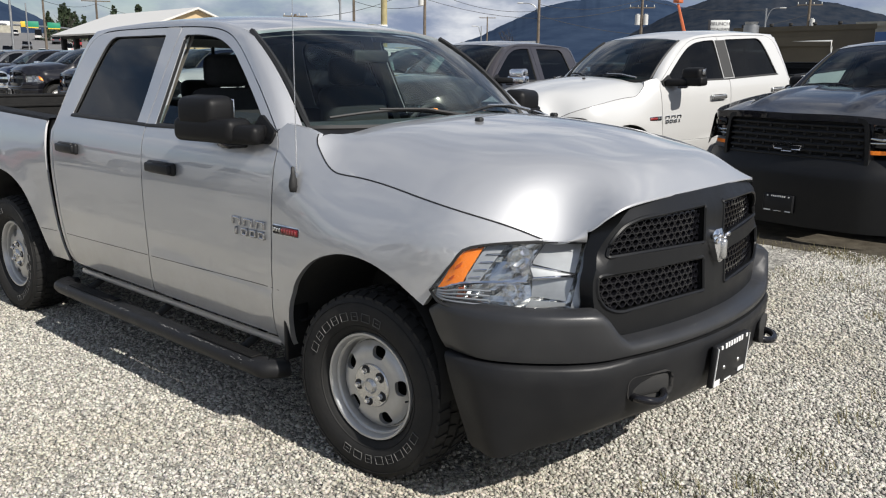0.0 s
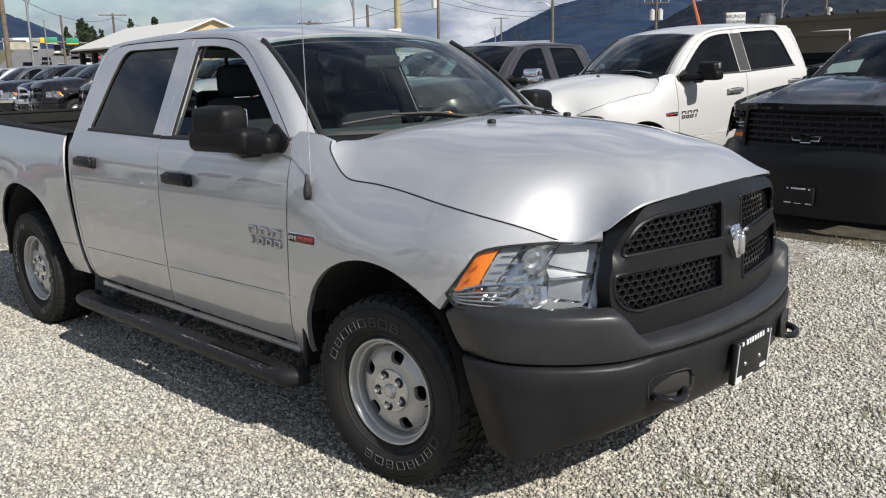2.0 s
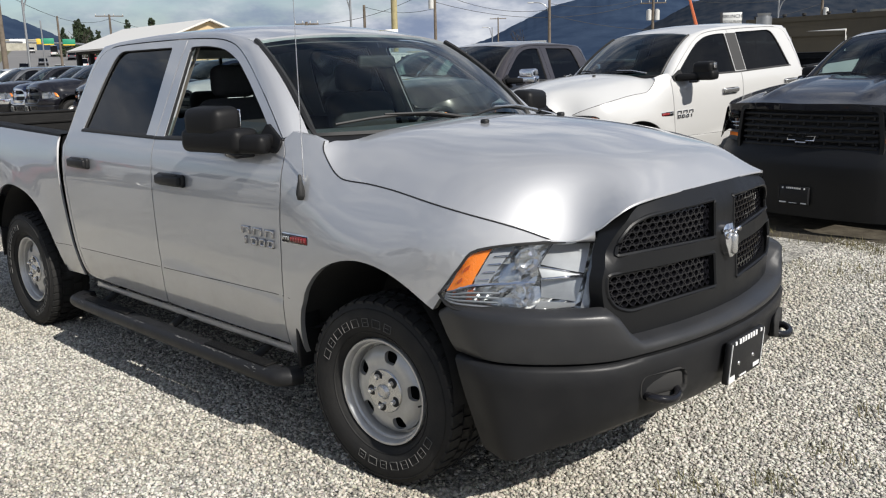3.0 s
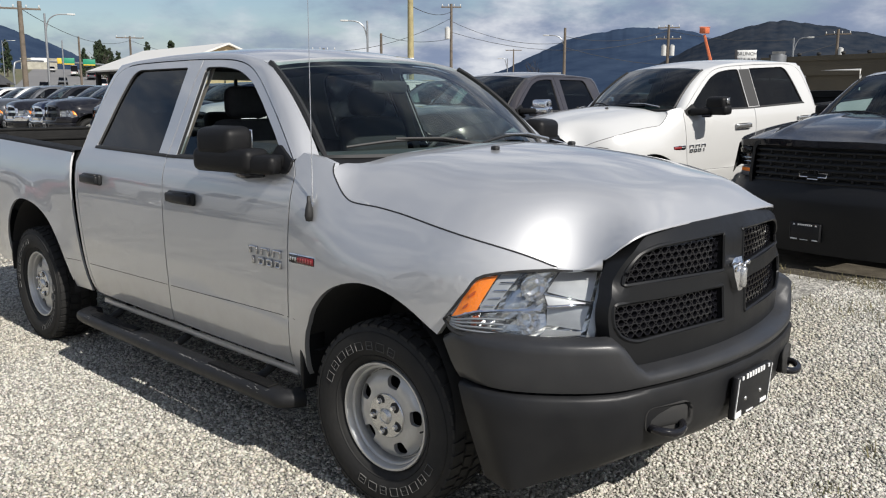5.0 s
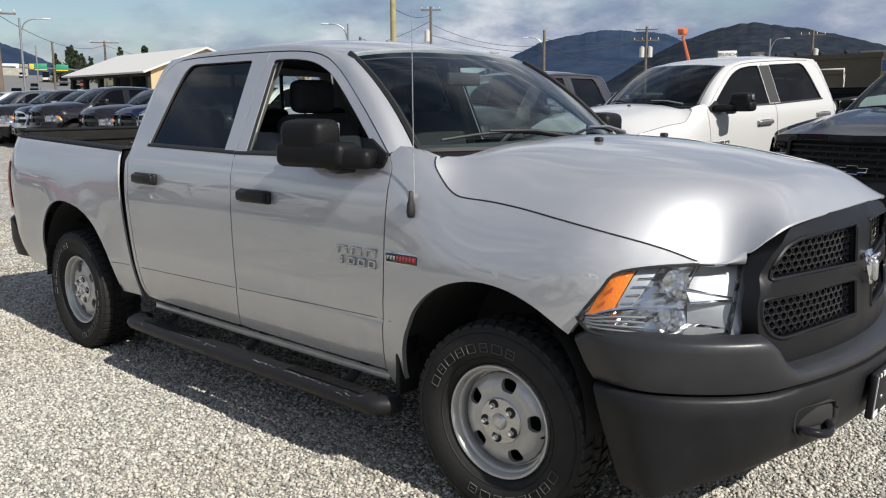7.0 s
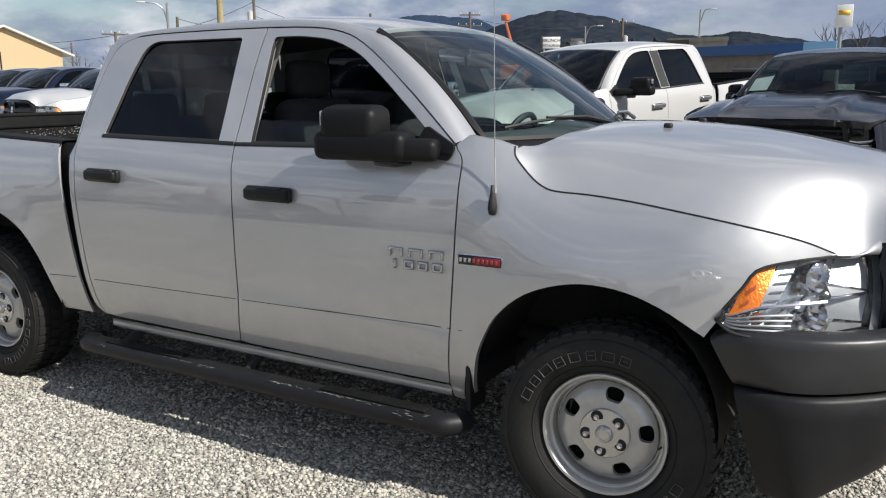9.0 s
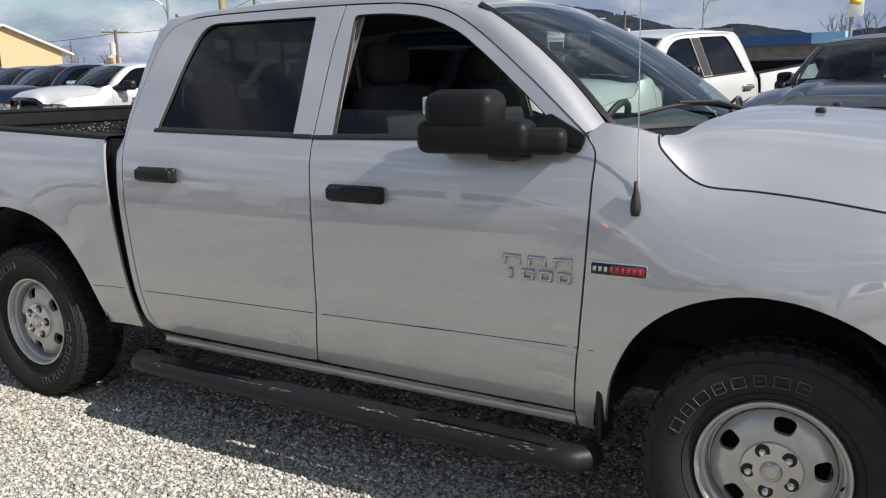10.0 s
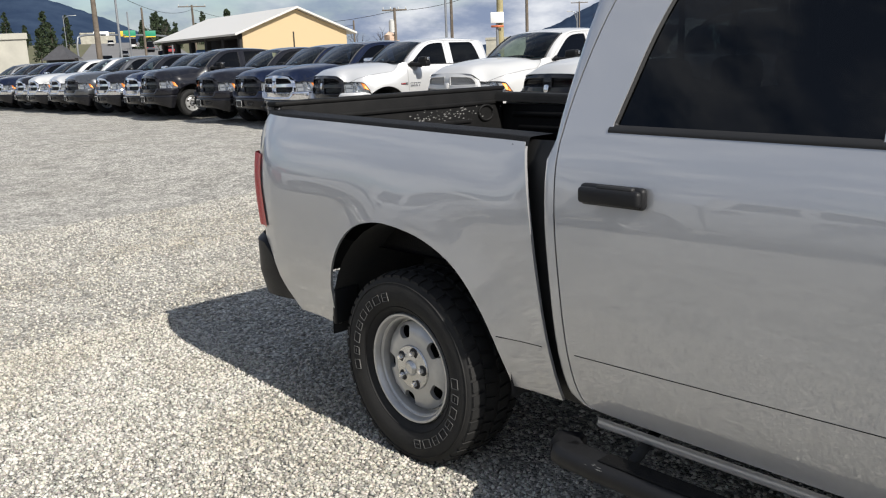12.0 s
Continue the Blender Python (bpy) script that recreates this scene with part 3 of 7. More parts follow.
def lamp_cluster(t, s):
    """A headlamp on the side s (-1 right, 1 left): housing, lens, amber block and bowls."""
    low = spline([(0.375, 0.988, 0.882), (0.43, 0.996, 0.848), (0.518, 0.975, 0.836), (0.67, 0.885, 0.828), (0.838, 0.698, 0.832)], 4)
    top = spline([(0.395, 0.975, 0.912), (0.445, 0.952, 0.985), (0.502, 0.912, 1.052), (0.66, 0.775, 1.072), (0.812, 0.590, 1.066)], 4)
    n = len(low) - 1

    def surf(d, lo=0.0, hi=1.0):
        def fn(u, v):
            i = min(int(u * n), n - 1)
            f = u * n - i
            a = Vector(low[i]).lerp(Vector(low[i + 1]), f)
            b = Vector(top[i]).lerp(Vector(top[i + 1]), f)
            p = a.lerp(b, lo + (hi - lo) * v)
            p += Vector((0.55, 0.83, 0.0)) * (0.018 * math.sin(math.pi * v) - d)
            return (p.x, p.y * s, p.z)
        return fn
    facet = random.Random(3)
    deep = [[facet.uniform(0.070, 0.083) for _ in range(13)] for _ in range(33)]
    case = part("headlamp", grid(32, 12, lambda u, v: surf(deep[round(u * 32)][round(v * 12)])(u, v)), REFLECTOR, t, "clear headlamp with an amber corner and chrome bowls", smooth=False)
    def patch(corners, d0, d1, nu=8, nv=6):
        """A four-sided piece of the lamp's inside: corners (u, v) from the low outer one round, d0 deep at its outer side and d1 at its inner."""
        (a, b), (c, d), (e, f), (g, h) = corners
        def fn(p, q):
            u, v = (a * (1 - p) + c * p) * (1 - q) + (g * (1 - p) + e * p) * q, (b * (1 - p) + d * p) * (1 - q) + (h * (1 - p) + f * p) * q
            return surf(d0 + (d1 - d0) * p)(u, v)
        return grid(nu, nv, fn)
    for corners in (((0.775, 0.66), (0.955, 0.53), (0.960, 0.97), (0.815, 0.97)), ((0.815, 0.19), (0.945, 0.12), (0.955, 0.47), (0.800, 0.46))):
        part("reflector_panel", patch(corners, 0.066, 0.034), PANEL, case, "plain satin reflector")
    part("reflector_panel", patch(((0.80, 0.50), (0.955, 0.495), (0.955, 0.525), (0.775, 0.64)), 0.030, 0.028), PANEL, case)
    part("reflector_panel", patch(((0.80, 0.05), (0.945, 0.05), (0.945, 0.10), (0.815, 0.17)), 0.030, 0.030), PANEL, case)
    part("inner_bezel", patch(((0.965, 0.0), (0.998, 0.0), (0.998, 1.0), (0.972, 1.0)), 0.012, 0.004), PANEL, case)
    slotted = part("slotted_panel", patch(((0.485, 0.42), (0.575, 0.42), (0.665, 0.95), (0.580, 0.95)), 0.026, 0.030), PANEL, case, "grey slotted panel beside the amber block")
    for k in range(4):
        part("slot", tube([surf(0.022)(0.52 + 0.022 * k + 0.06 * w, 0.50 + 0.11 * k) for w in (0, 0.5, 1)], 0.003, 4), CHROME, slotted)
    f0, f1 = surf(-0.004), surf(0.085)
    ring = [(u / 16, 0) for u in range(17)] + [(1, v / 5) for v in range(1, 6)] + [(u / 16, 1) for u in range(15, -1, -1)] + [(0, v / 5) for v in range(4, 0, -1)]
    vs = [f0(*p) for p in ring] + [f1(*p) for p in ring]
    k = len(ring)
    raw("bezel", vs, [(i, (i + 1) % k, k + (i + 1) % k, k + i) for i in range(k)], SATIN, case, smooth=True)
    part("seal", tube([f0(*p) for p in (*ring, ring[0])], 0.006, 5, False), SEAL, case)
    part("lens", grid(16, 6, surf(-0.003)), LENS, case)
    amber = part("amber_block", patch(((0.12, 0.42), (0.475, 0.42), (0.570, 0.95), (0.25, 0.95)), 0.010, 0.016), AMBER, case, "amber side lamp")
    for u, v in ((0.325, 0.58), (0.395, 0.75)):
        part("amber_spot", patch(((u - 0.035, v - 0.03), (u + 0.045, v - 0.03), (u + 0.055, v + 0.04), (u - 0.025, v + 0.04)), 0.006, 0.009, 2, 2), AMBERDARK, amber, "darker square in the amber lens")
    for u, v, r in ((0.715, 0.76, 0.052), (0.725, 0.27, 0.044)):
        c = Vector(surf(0.060)(u, v))
        bowl = revolve([(r, -0.05), (r * 0.9, -0.02), (r * 0.6, 0.012), (r * 0.25, 0.024), (0.001, 0.026)], 9)
        bowl.transform(Matrix.Translation(c) @ Matrix.Rotation(radians(52) * (-s if s > 0 else 1), 4, "Z") @ (Matrix.Rotation(math.pi, 4, "Z") if s > 0 else Matrix()))
        part("bowl", bowl, CHROME, case, smooth=False)
    for pts, m, r in ((((0.815, 0.97), (0.775, 0.66), (0.800, 0.50)), SEAL, 0.0025), (((0.775, 0.66), (0.955, 0.53)), CHROME, 0.004), (((0.800, 0.48), (0.955, 0.50)), CHROME, 0.006), (((0.485, 0.42), (0.58, 0.95)), CHROME, 0.003)):
        part("rib", tube([surf(0.026)(*p) for p in pts], r, 5), m, case)
    for k in range(8):
        part("flute", tube([surf(0.012)(0.14 + 0.50 * w, 0.09 + 0.036 * k) for w in np.linspace(0, 1, 8)], 0.0042, 5), LENS if k % 2 else PANEL, case)
    for u in (0.24, 0.44):
        part("bulb", patch(((u, 0.14), (u + 0.05, 0.14), (u + 0.06, 0.34), (u + 0.01, 0.34)), 0.022, 0.022, 2, 2), AMBERDARK, case, "amber bulb behind the flutes")
    part("rib", tube([surf(0.018)(0.06 + 0.72 * w, 0.40 + 0.05 * w * w) for w in np.linspace(0, 1, 8)], 0.006, 5), CHROME, case)
    return case


def shell(t, bm, name, m, label=""):
    """Both sides of one panel."""
    r = mirrored(bm)
    return part(name, bm, m, t, label), part(name, r, m, t, label)


def make_pickup(P):
    t = new("pickup_truck")
    inw = lambda c: (0, 1 if c.y < 0 else -1, 0)
    gap = 0.0035
    # fenders
    arch_f = spline([(-0.538, 0.388), (-0.522, 0.52), (-0.495, 0.635), (-0.42, 0.775), (-0.29, 0.885), (-0.115, 0.945), (0.05, 0.945), (0.20, 0.900), (0.345, 0.817)], 4)
    fend = [(-0.640 + gap, 0.395)] + arch_f + [(0.395, 0.895)] + spline([(0.395, 0.905), (0.445, 0.985), (0.502, 1.056)], 2) + [(0.6, 1.074)] + HOOD_CUT + [(-0.47, 1.425), (-0.575, 1.442), (-0.622 + gap, 1.408)] + [(x + gap, z) for x, z in FRONT_SEAM[1:]]
    shell(t, sheet(fend, [], side, 0.06, 0.025, inw), "fender", P)
    # doors
    win_f = rounded([(-0.775, 1.462), (-0.86, 1.528), (-1.03, 1.655), (-1.18, 1.758), (-1.34, 1.822), (-1.52, 1.842), (-1.682, 1.842), (-1.648, 1.375), (-0.70, 1.392)], [0.02, 0.05, 0.05, 0.06, 0.08, 0.06, 0.03, 0.01, 0.01])
    win_r = rounded([(-1.872, 1.845), (-2.495, 1.842), (-2.560, 1.66), (-2.612, 1.390), (-1.836, 1.378)], [0.015, 0.11, 0.2, 0.02, 0.01], 6)
    top_f = [p for p in DOOR_TOP if p[0] > -1.73]
    top_r = [p for p in DOOR_TOP if p[0] < -1.745]
    sill_f = [(-0.70, 0.458), (-1.20, 0.455), (-1.70, 0.460)]
    sill_r = [(-1.80, 0.460), (-2.20, 0.462), (-2.60, 0.466)]
    d_f = top_f + [(x + gap, z) for x, z in MID_SEAM] + sill_f[::-1] + [(x - gap, z) for x, z in FRONT_SEAM[::-1][:-1]]
    d_r = [(x - gap, z) for x, z in MID_SEAM[::-1]] + top_r + DOOR_REAR[1:] + sill_r[::-1]
    for name_, loop, win in (("door", d_f, win_f), ("door", d_r, win_r)):
        bm = sheet(loop, [win], side, 0.07, 0.03, inw, (0.672, 0.68, 0.69))
        a, b = shell(t, bm, name_, P)
        for ob, s in ((a, -1), (b, 1)):
            front = loop is d_f
            x0, x1 = (-1.738, -0.70) if front else (-2.62, -1.742)
            zb = (lambda x: 1.372 + 0.016 * (x + 1.66)) if front else (lambda x: 1.3735 - 0.013 * (x + 1.83))
            strip = grid(10, 3, lambda u, v: (x0 + (x1 - x0) * u + 0.0, s * (half_width(x0 + (x1 - x0) * u, zb(x0 + (x1 - x0) * u)) + 0.005 - 0.012 * (v - 0.4) ** 2 * 4), zb(x0 + (x1 - x0) * u) - 0.014 + 0.03 * v))
            part("belt_moulding", strip, SEAL, ob)
            ring = [(p[0], s * (half_width(*p) - 0.012), p[1]) for p in win]
            part("window_seal", tube([*ring, ring[0]], 0.008, 5, False), SEAL, ob)
            if front and s < 0:
                zl = 1.475
                pane = [p for p in win if p[1] < zl and p[0] > -1.0] + [(-0.80, zl), (-1.655, zl)] + [p for p in win if p[1] < zl and p[0] < -1.0]
                part("pane", sheet([(-1.648, 1.372), (-0.70, 1.39), (-0.79, 1.470), (-1.656, 1.478)], [], lambda x, z: (x, s * (half_width(x, z) - 0.022), z), 0.1, 0), SIDEGLASS, ob, "half lowered side glass")
            else:
                part("pane", sheet(win, [], lambda x, z: (x, s * (half_width(x, z) - 0.016), z), 0.1, 0), SIDEGLASS if front else TINT, ob, "" if front else "dark tinted side glass")
            hx, hz, hw = (-1.497, 1.172, 1.0) if front else (-2.556, 1.198, 0.92)
            hy = half_width(hx, hz)
            grip = join(box((hx, s * (hy + 0.032), hz), (0.238 * hw, 0.026, 0.050), 0.012, 3), box((hx, s * (hy + 0.012), hz), (0.250 * hw, 0.03, 0.066), 0.014, 3))
            handle = part("door_handle", sharpen(grip, 50), PLASTIC, ob, "black plastic door handle")
            part("recess", box((hx + 0.02, s * (hy + 0.026), hz + 0.026), (0.13, 0.022, 0.014), 0.006), SEAL, handle)
    for s in (-1, 1):
        # thin black line laid on the body crease, in place of its shade
        for x0, x1 in ((-0.56, -0.632), (-0.66, -1.70), (-1.74, -2.72), (-2.86, -3.06)):
            line = [(x, s * (half_width(x, 0.70 + 0.0215 * (x + 0.61)) - 0.0008), 0.70 + 0.0215 * (x + 0.61)) for x in np.linspace(x0, x1, 14)]
            part("crease_line", tube(line, 0.0022, 5), SEAL, t)
        for r, (z, n_, w_) in enumerate(((0.986, 3, 0.275), (0.938, 4, 0.260))):
            for k in range(n_):
                cw_ = w_ / n_
                x = -0.762 + (k - (n_ - 1) / 2) * cw_
                h_ = 0.038
                wd = cw_ * 0.72 if not (r and k == 0) else cw_ * 0.22
                y = s * (half_width(x, z) + 0.004)
                t_ = 0.011
                bars = [box((x, y, z + h_ / 2 - t_ / 2), (wd, 0.016, t_), 0.0045, 2), box((x - wd / 2 + t_ / 2, y, z), (t_, 0.016, h_), 0.0045, 2), box((x + wd / 2 - t_ / 2, y, z), (t_, 0.016, h_), 0.0045, 2)]
                if r:
                    bars.append(box((x, y, z - h_ / 2 + t_ / 2), (wd, 0.016, t_), 0.0045, 2))
                part("badge_block", join(*bars), BADGECHROME, t)
        bx, bz = -0.480, 0.985
        by = s * (half_width(bx, bz) + 0.003)
        plaque = part("badge_plaque", box((bx, by, bz), (0.192, 0.008, 0.046), 0.006, 2), CHROME, t, "black and red fender plaque with a chrome rim")
        part("plaque_field", box((bx, by + s * 0.0035, bz), (0.182, 0.006, 0.037), 0.003, 1), GLOSSBLACK, plaque)
        part("plaque_field", box((bx + 0.03, by + s * 0.0050, bz), (0.112, 0.006, 0.030), 0.002, 1), BADGERED, plaque)
        for k in range(9):
            part("plaque_mark", box((bx - 0.078 + k * 0.0185, by + s * 0.0070, bz), (0.011, 0.004, 0.016), 0.001, 1), SATIN if k < 3 else SIGNRED, plaque)
    # rocker below the doors
    bm = grid(24, 6, lambda u, v: (-0.645 - 2.02 * u, -(0.945 - 0.006 - 0.05 * v - 0.012 * math.sin(v * math.pi * 2)), 0.455 - 0.065 * v))
    shell(t, bm, "rocker_panel", P)
    # rail from the screen pillar over the doors and down the rear corner
    rail_in = []
    for x, z in DOOR_TOP:
        if x > -1.17:
            k = (x + 0.632) / (-1.17 + 0.632)
            p = screen(-1.0, k * 0.985) + Vector((0, -0.004, 0.004))
        elif x > -2.60:
            p = Vector((x, -0.635, roof_z(x, 0.635)))
        else:
            k = (1.86 - z) / (1.86 - 1.35)
            p = Vector((-2.80 - 0.04 * ease(-0.02, 0.4, k), -(0.635 + 0.215 * max(0, k)), max(roof_z(-2.72, 0.635) - 0.02 * max(0, k) - 0.52 * max(0, k - 0.02), 1.35)))
        rail_in.append(p)
    for x, z in DOOR_REAR[1:]:
        rail_in.append(Vector((x - 0.052, -(half_width(x, z) - 0.03), z)))
    outer_pts = DOOR_TOP + DOOR_REAR[1:]
    vs, fs, nv = [], [], 6
    for (x, z), q in zip(outer_pts, rail_in):
        up = 1.0 if z > 1.36 else 0.0
        p = Vector((x, -half_width(x, z), z)) + Vector((0.005 if x > -0.9 else 0, 0, 0.006 if x > -2.6 else 0)) - Vector((0.006 if x < -2.6 else 0, 0, 0))
        for j in range(-1, nv + 1):
            if j < 0:
                vs.append(p + Vector((0, 0.03, 0)))
                continue
            k = j / nv
            r = p.lerp(q, k)
            bow = math.sin(math.pi * k) * 0.018
            r += Vector((0.3 if x > -1.2 else (-0.9 if x < -2.7 else 0), -0.7, 0.6 if z > 1.36 else 0)) * bow
            vs.append(r)
    w = nv + 2
    for i in range(len(outer_pts) - 1):
        for j in range(w - 1):
            fs.append((i * w + j, i * w + j + 1, (i + 1) * w + j + 1, (i + 1) * w + j))
    bm = bmesh.new()
    vv = [bm.verts.new(v) for v in vs]
    for f in fs:
        bm.faces.new([vv[i] for i in f])
    shell(t, sharpen(bm, 60), "cab_rail", P)
    # roof with its headliner
    n_w = 12
    front_edge = [(-1.095 - 0.05 * u * u, 0.682 * u) for u in np.linspace(-1, 1, n_w + 1)]
    roof = [*front_edge, (-1.5, 0.636), (-2.2, 0.636), (-2.62, 0.640), (-2.80, 0.61), (-2.86, 0.45), (-2.875, 0.0), (-2.86, -0.45), (-2.80, -0.61), (-2.62, -0.640), (-2.2, -0.636), (-1.5, -0.636)]
    part("roof", sheet(roof, [], lambda x, y: (x, y, roof_z(x, y)), 0.10, 0.02, lambda c: (0, 0, -1)), P, t)
    part("headliner", sheet(roof, [], lambda x, y: (x * 0.995 - 0.01, y * 1.02, roof_z(x, y) - 0.045), 0.2, 0), HEADLINER, t)
    # windscreen, its black edge and the cowl
    glass_ = part("windscreen", grid(20, 10, lambda u, v: screen(-0.985 + 1.97 * u, 0.01 + 0.98 * v)), CLEAR, t, "clear windscreen with a black border")
    edge = [screen(-0.98, 0.99 - k / 10.2) for k in range(10)] + [screen(-0.975 + 1.95 * k / 20, 0.012) for k in range(21)] + [screen(0.98, 0.09 + k / 10) for k in range(10)]
    part("screen_border", tube(edge, 0.015, 5, False), SEAL, glass_)
    part("cowl", grid(20, 4, lambda u, v: Vector((-0.27 - 0.13 * abs(2 * u - 1) ** 2.2, 0.81 * (2 * u - 1), hood_z(-0.27 - 0.13 * abs(2 * u - 1) ** 2.2, 0.81 * (2 * u - 1)) - 0.015)).lerp(screen(2 * u - 1, 0.02), v) - Vector((0, 0, 0.018 * math.sin(math.pi * v)))), PLASTIC, t)
    for y0, y1, lift in ((-0.70, -0.10, 0.03), (0.02, 0.62, 0.03)):
        arm = [screen(y / 0.80, 0.062 + 0.045 * math.sin(math.pi * k)) + Vector((0.012, 0, 0.018)) for k, y in zip(np.linspace(0, 1, 9), np.linspace(y0, y1, 9))]
        wiper = part("wiper", tube(arm, 0.007, 6), SEAL, t, "black wiper blade resting at the screen's foot")
        part("wiper_arm", tube([arm[3] + Vector((0, 0, 0.010)), arm[6] + Vector((0.02, 0, 0.012)), Vector(arm[8]) + Vector((0.035, 0.07, -0.006))], [0.006, 0.008, 0.012], 6), SATIN if y0 > 0 else SEAL, wiper)
    # hood
    side_edge = [(x, half_width(x, z) - 0.004) for x, z in HOOD_CUT]
    nose = [p[:2] for p in NOSE]
    rear = [(-0.27 - 0.132 * (y / 0.81) ** 2.2, y) for y in np.linspace(0.0, 0.80, 9)]
    half = nose[::-1] + side_edge[1:] + rear[::-1]
    hood = half[:-1] + [(x, -y) for x, y in half[::-1][:-1]]
    for s in (-1, 1):
        part("hood_gap", tube([(x, s * (half_width(x, z) - 0.001), z + 0.0015) for x, z in HOOD_CUT], 0.0032, 5), SEAL, t)
    hd = part("hood", sheet(hood, [], lambda x, y: (x, y, hood_z(x, y) + 0.001), 0.022, 0.012, lambda c: (0, 0, -1)), P, t)
    # the hood's shading follows its true curve
    lean = []
    for v in hd.data.vertices:
        x, y = v.co.x, v.co.y
        pull = Vector((0.2 - x, -0.6 * y)).normalized() * 0.006
        x, y = x + pull.x, y + pull.y
        n_ = Vector(((hood_z(x - 0.004, y) - hood_z(x + 0.004, y)) / 0.008, (hood_z(x, y - 0.004) - hood_z(x, y + 0.004)) / 0.008, 1.0)).normalized()
        lean.append(n_ if abs(v.co.z - hood_z(v.co.x, v.co.y) - 0.001) < 0.002 else v.normal.copy())
    hd.data.normals_split_custom_set_from_vertices(lean)
    for s in (-1, 1):
        foot = [p for p in NOSE if p[0] < 0.815]
        part("hood_lip", grid(len(foot) - 1, 4, lambda u, v: (lambda p: (p[0] + 0.006 * math.sin(math.pi * v), s * (p[1] + 0.006 * math.sin(math.pi * v)), hood_z(p[0], p[1]) + 0.001 + (1.072 - hood_z(p[0], p[1])) * v))(foot[round(u * (len(foot) - 1))])), P, hd)
    for y in (-0.285, 0.285):
        part("washer_jet", box((0.0, y, hood_z(0.0, y) + 0.008), (0.035, 0.03, 0.022), 0.008, 2), SEAL, hd)
    # grille
    gl = [(0.0, 1.224), (0.36, 1.219), (0.49, 1.203), (0.565, 1.172), (0.608, 1.136), (0.634, 1.095), (0.652, 1.045), (0.703, 0.97), (0.709, 0.905), (0.703, 0.85), (0.690, 0.80), (0.660, 0.752), (0.610, 0.726), (0.0, 0.735)]
    gl = rounded(gl, [0, 0.08, 0.05, 0.05, 0.04, 0.04, 0.05, 0.05, 0.05, 0.02, 0.02, 0.03, 0.03, 0], 3)
    up = rounded([(0.080, 1.168), (0.490, 1.158), (0.570, 1.138), (0.618, 1.092), (0.636, 1.030), (0.080, 1.018)], [0.012, 0.05, 0.04, 0.04, 0.012, 0.012])
    lw = rounded([(0.090, 0.962), (0.682, 0.968), (0.690, 0.905), (0.662, 0.852), (0.60, 0.823), (0.090, 0.825)], [0.012, 0.02, 0.04, 0.04, 0.04, 0.012])
    faces = [sheet(gl, [up, lw], lambda y, z: (grille_x(s * y, z) + 0.012, s * y, z), 0.05, 0.10, lambda c: (-0.55 - 0.2 * ease(1.05, 1.12, c.z), 0, -0.25 * ease(1.10, 1.18, c.z))) for s in (-1, 1)]
    frame_ = part("grille", join(*faces), GRILLEBLACK, t, "black crosshair grille with honeycomb mesh")
    for hole in (up, lw):
        for s in (-1, 1):
            ring = [(grille_x(s * y, z) + 0.010, s * y, z) for y, z in hole]
            part("grille_lip", tube([*ring, ring[0]], 0.008, 6, False), GRILLEBLACK, frame_)
            cy0, cy1 = min(p[0] for p in hole), max(p[0] for p in hole)
            cz0, cz1 = min(p[1] for p in hole), max(p[1] for p in hole)
            vs, fs = [], []
            cw, ch = 0.040, 0.0235
            for r in range(int((cz1 - cz0) / ch) + 2):
                for c in range(int((cy1 - cy0) / cw) + 2):
                    y, z = cy0 + c * cw + (r % 2) * cw / 2, cz0 + r * ch
                    if not inside(hole, y, z, 0.004):
                        continue
                    o, i_ = [], []
                    for a in range(6):
                        dy, dz = (0.5, 0.18, -0.18, -0.5, -0.18, 0.18)[a] * cw, (0, 0.5, 0.5, 0, -0.5, -0.5)[a] * ch * 1.25
                        o.append((dy * 1.02, dz * 1.04))
                        i_.append((dy * 0.80, dz * 0.74))
                    b = len(vs)
                    for k, (ring_, back) in enumerate(((o, 0.012), (i_, 0.012), (i_, 0.042))):
                        for dy, dz in ring_:
                            vs.append((grille_x(s * (y + dy), z + dz) - back, s * (y + dy), z + dz))
                    for a in range(6):
                        n_ = (a + 1) % 6
                        fs.append((b + a, b + n_, b + 6 + n_, b + 6 + a))
                        fs.append((b + 6 + a, b + 6 + n_, b + 12 + n_, b + 12 + a))
            raw("mesh_insert", vs, fs, GLOSSBLACK, frame_)
    part("grille_back", grid(12, 4, lambda u, v: (0.917 - 0.27 * ((1.38 - 0.42 * v) * (u - 0.5)) ** 2, (1.38 - 0.42 * v) * (u - 0.5), 0.80 + 0.36 * v)), WELL, frame_)
    crest = rounded([(-0.034, 1.066), (0.034, 1.066), (0.052, 1.045), (0.046, 0.985), (0.020, 0.930), (-0.020, 0.930), (-0.046, 0.985), (-0.052, 1.045)], 0.014)
    em = part("emblem", sheet(crest, [], lambda y, z: (grille_x(0, z) + 0.052 - 6.0 * y * y - 3.0 * (z - 1.0) ** 2, y, z), 0.012, 0.045, lambda c: (-1, 0, 0)), CHROME, frame_, "chrome shield shaped crest")
    for y in (-0.034, 0.034):
        part("crest_boss", tube([(grille_x(0, 1) + 0.046 + 0.008 * math.sin(a), y + 0.016 * math.cos(a), 1.028 + 0.020 * math.sin(a)) for a in np.linspace(0.3, 5.2, 12)], 0.006, 6), CHROME, em)
    part("crest_boss", box((grille_x(0, 1) + 0.052, 0, 0.985), (0.026, 0.034, 0.085), 0.012, 2), SATIN, em)
    for s in (-1, 1):
        lamp_cluster(t, s)
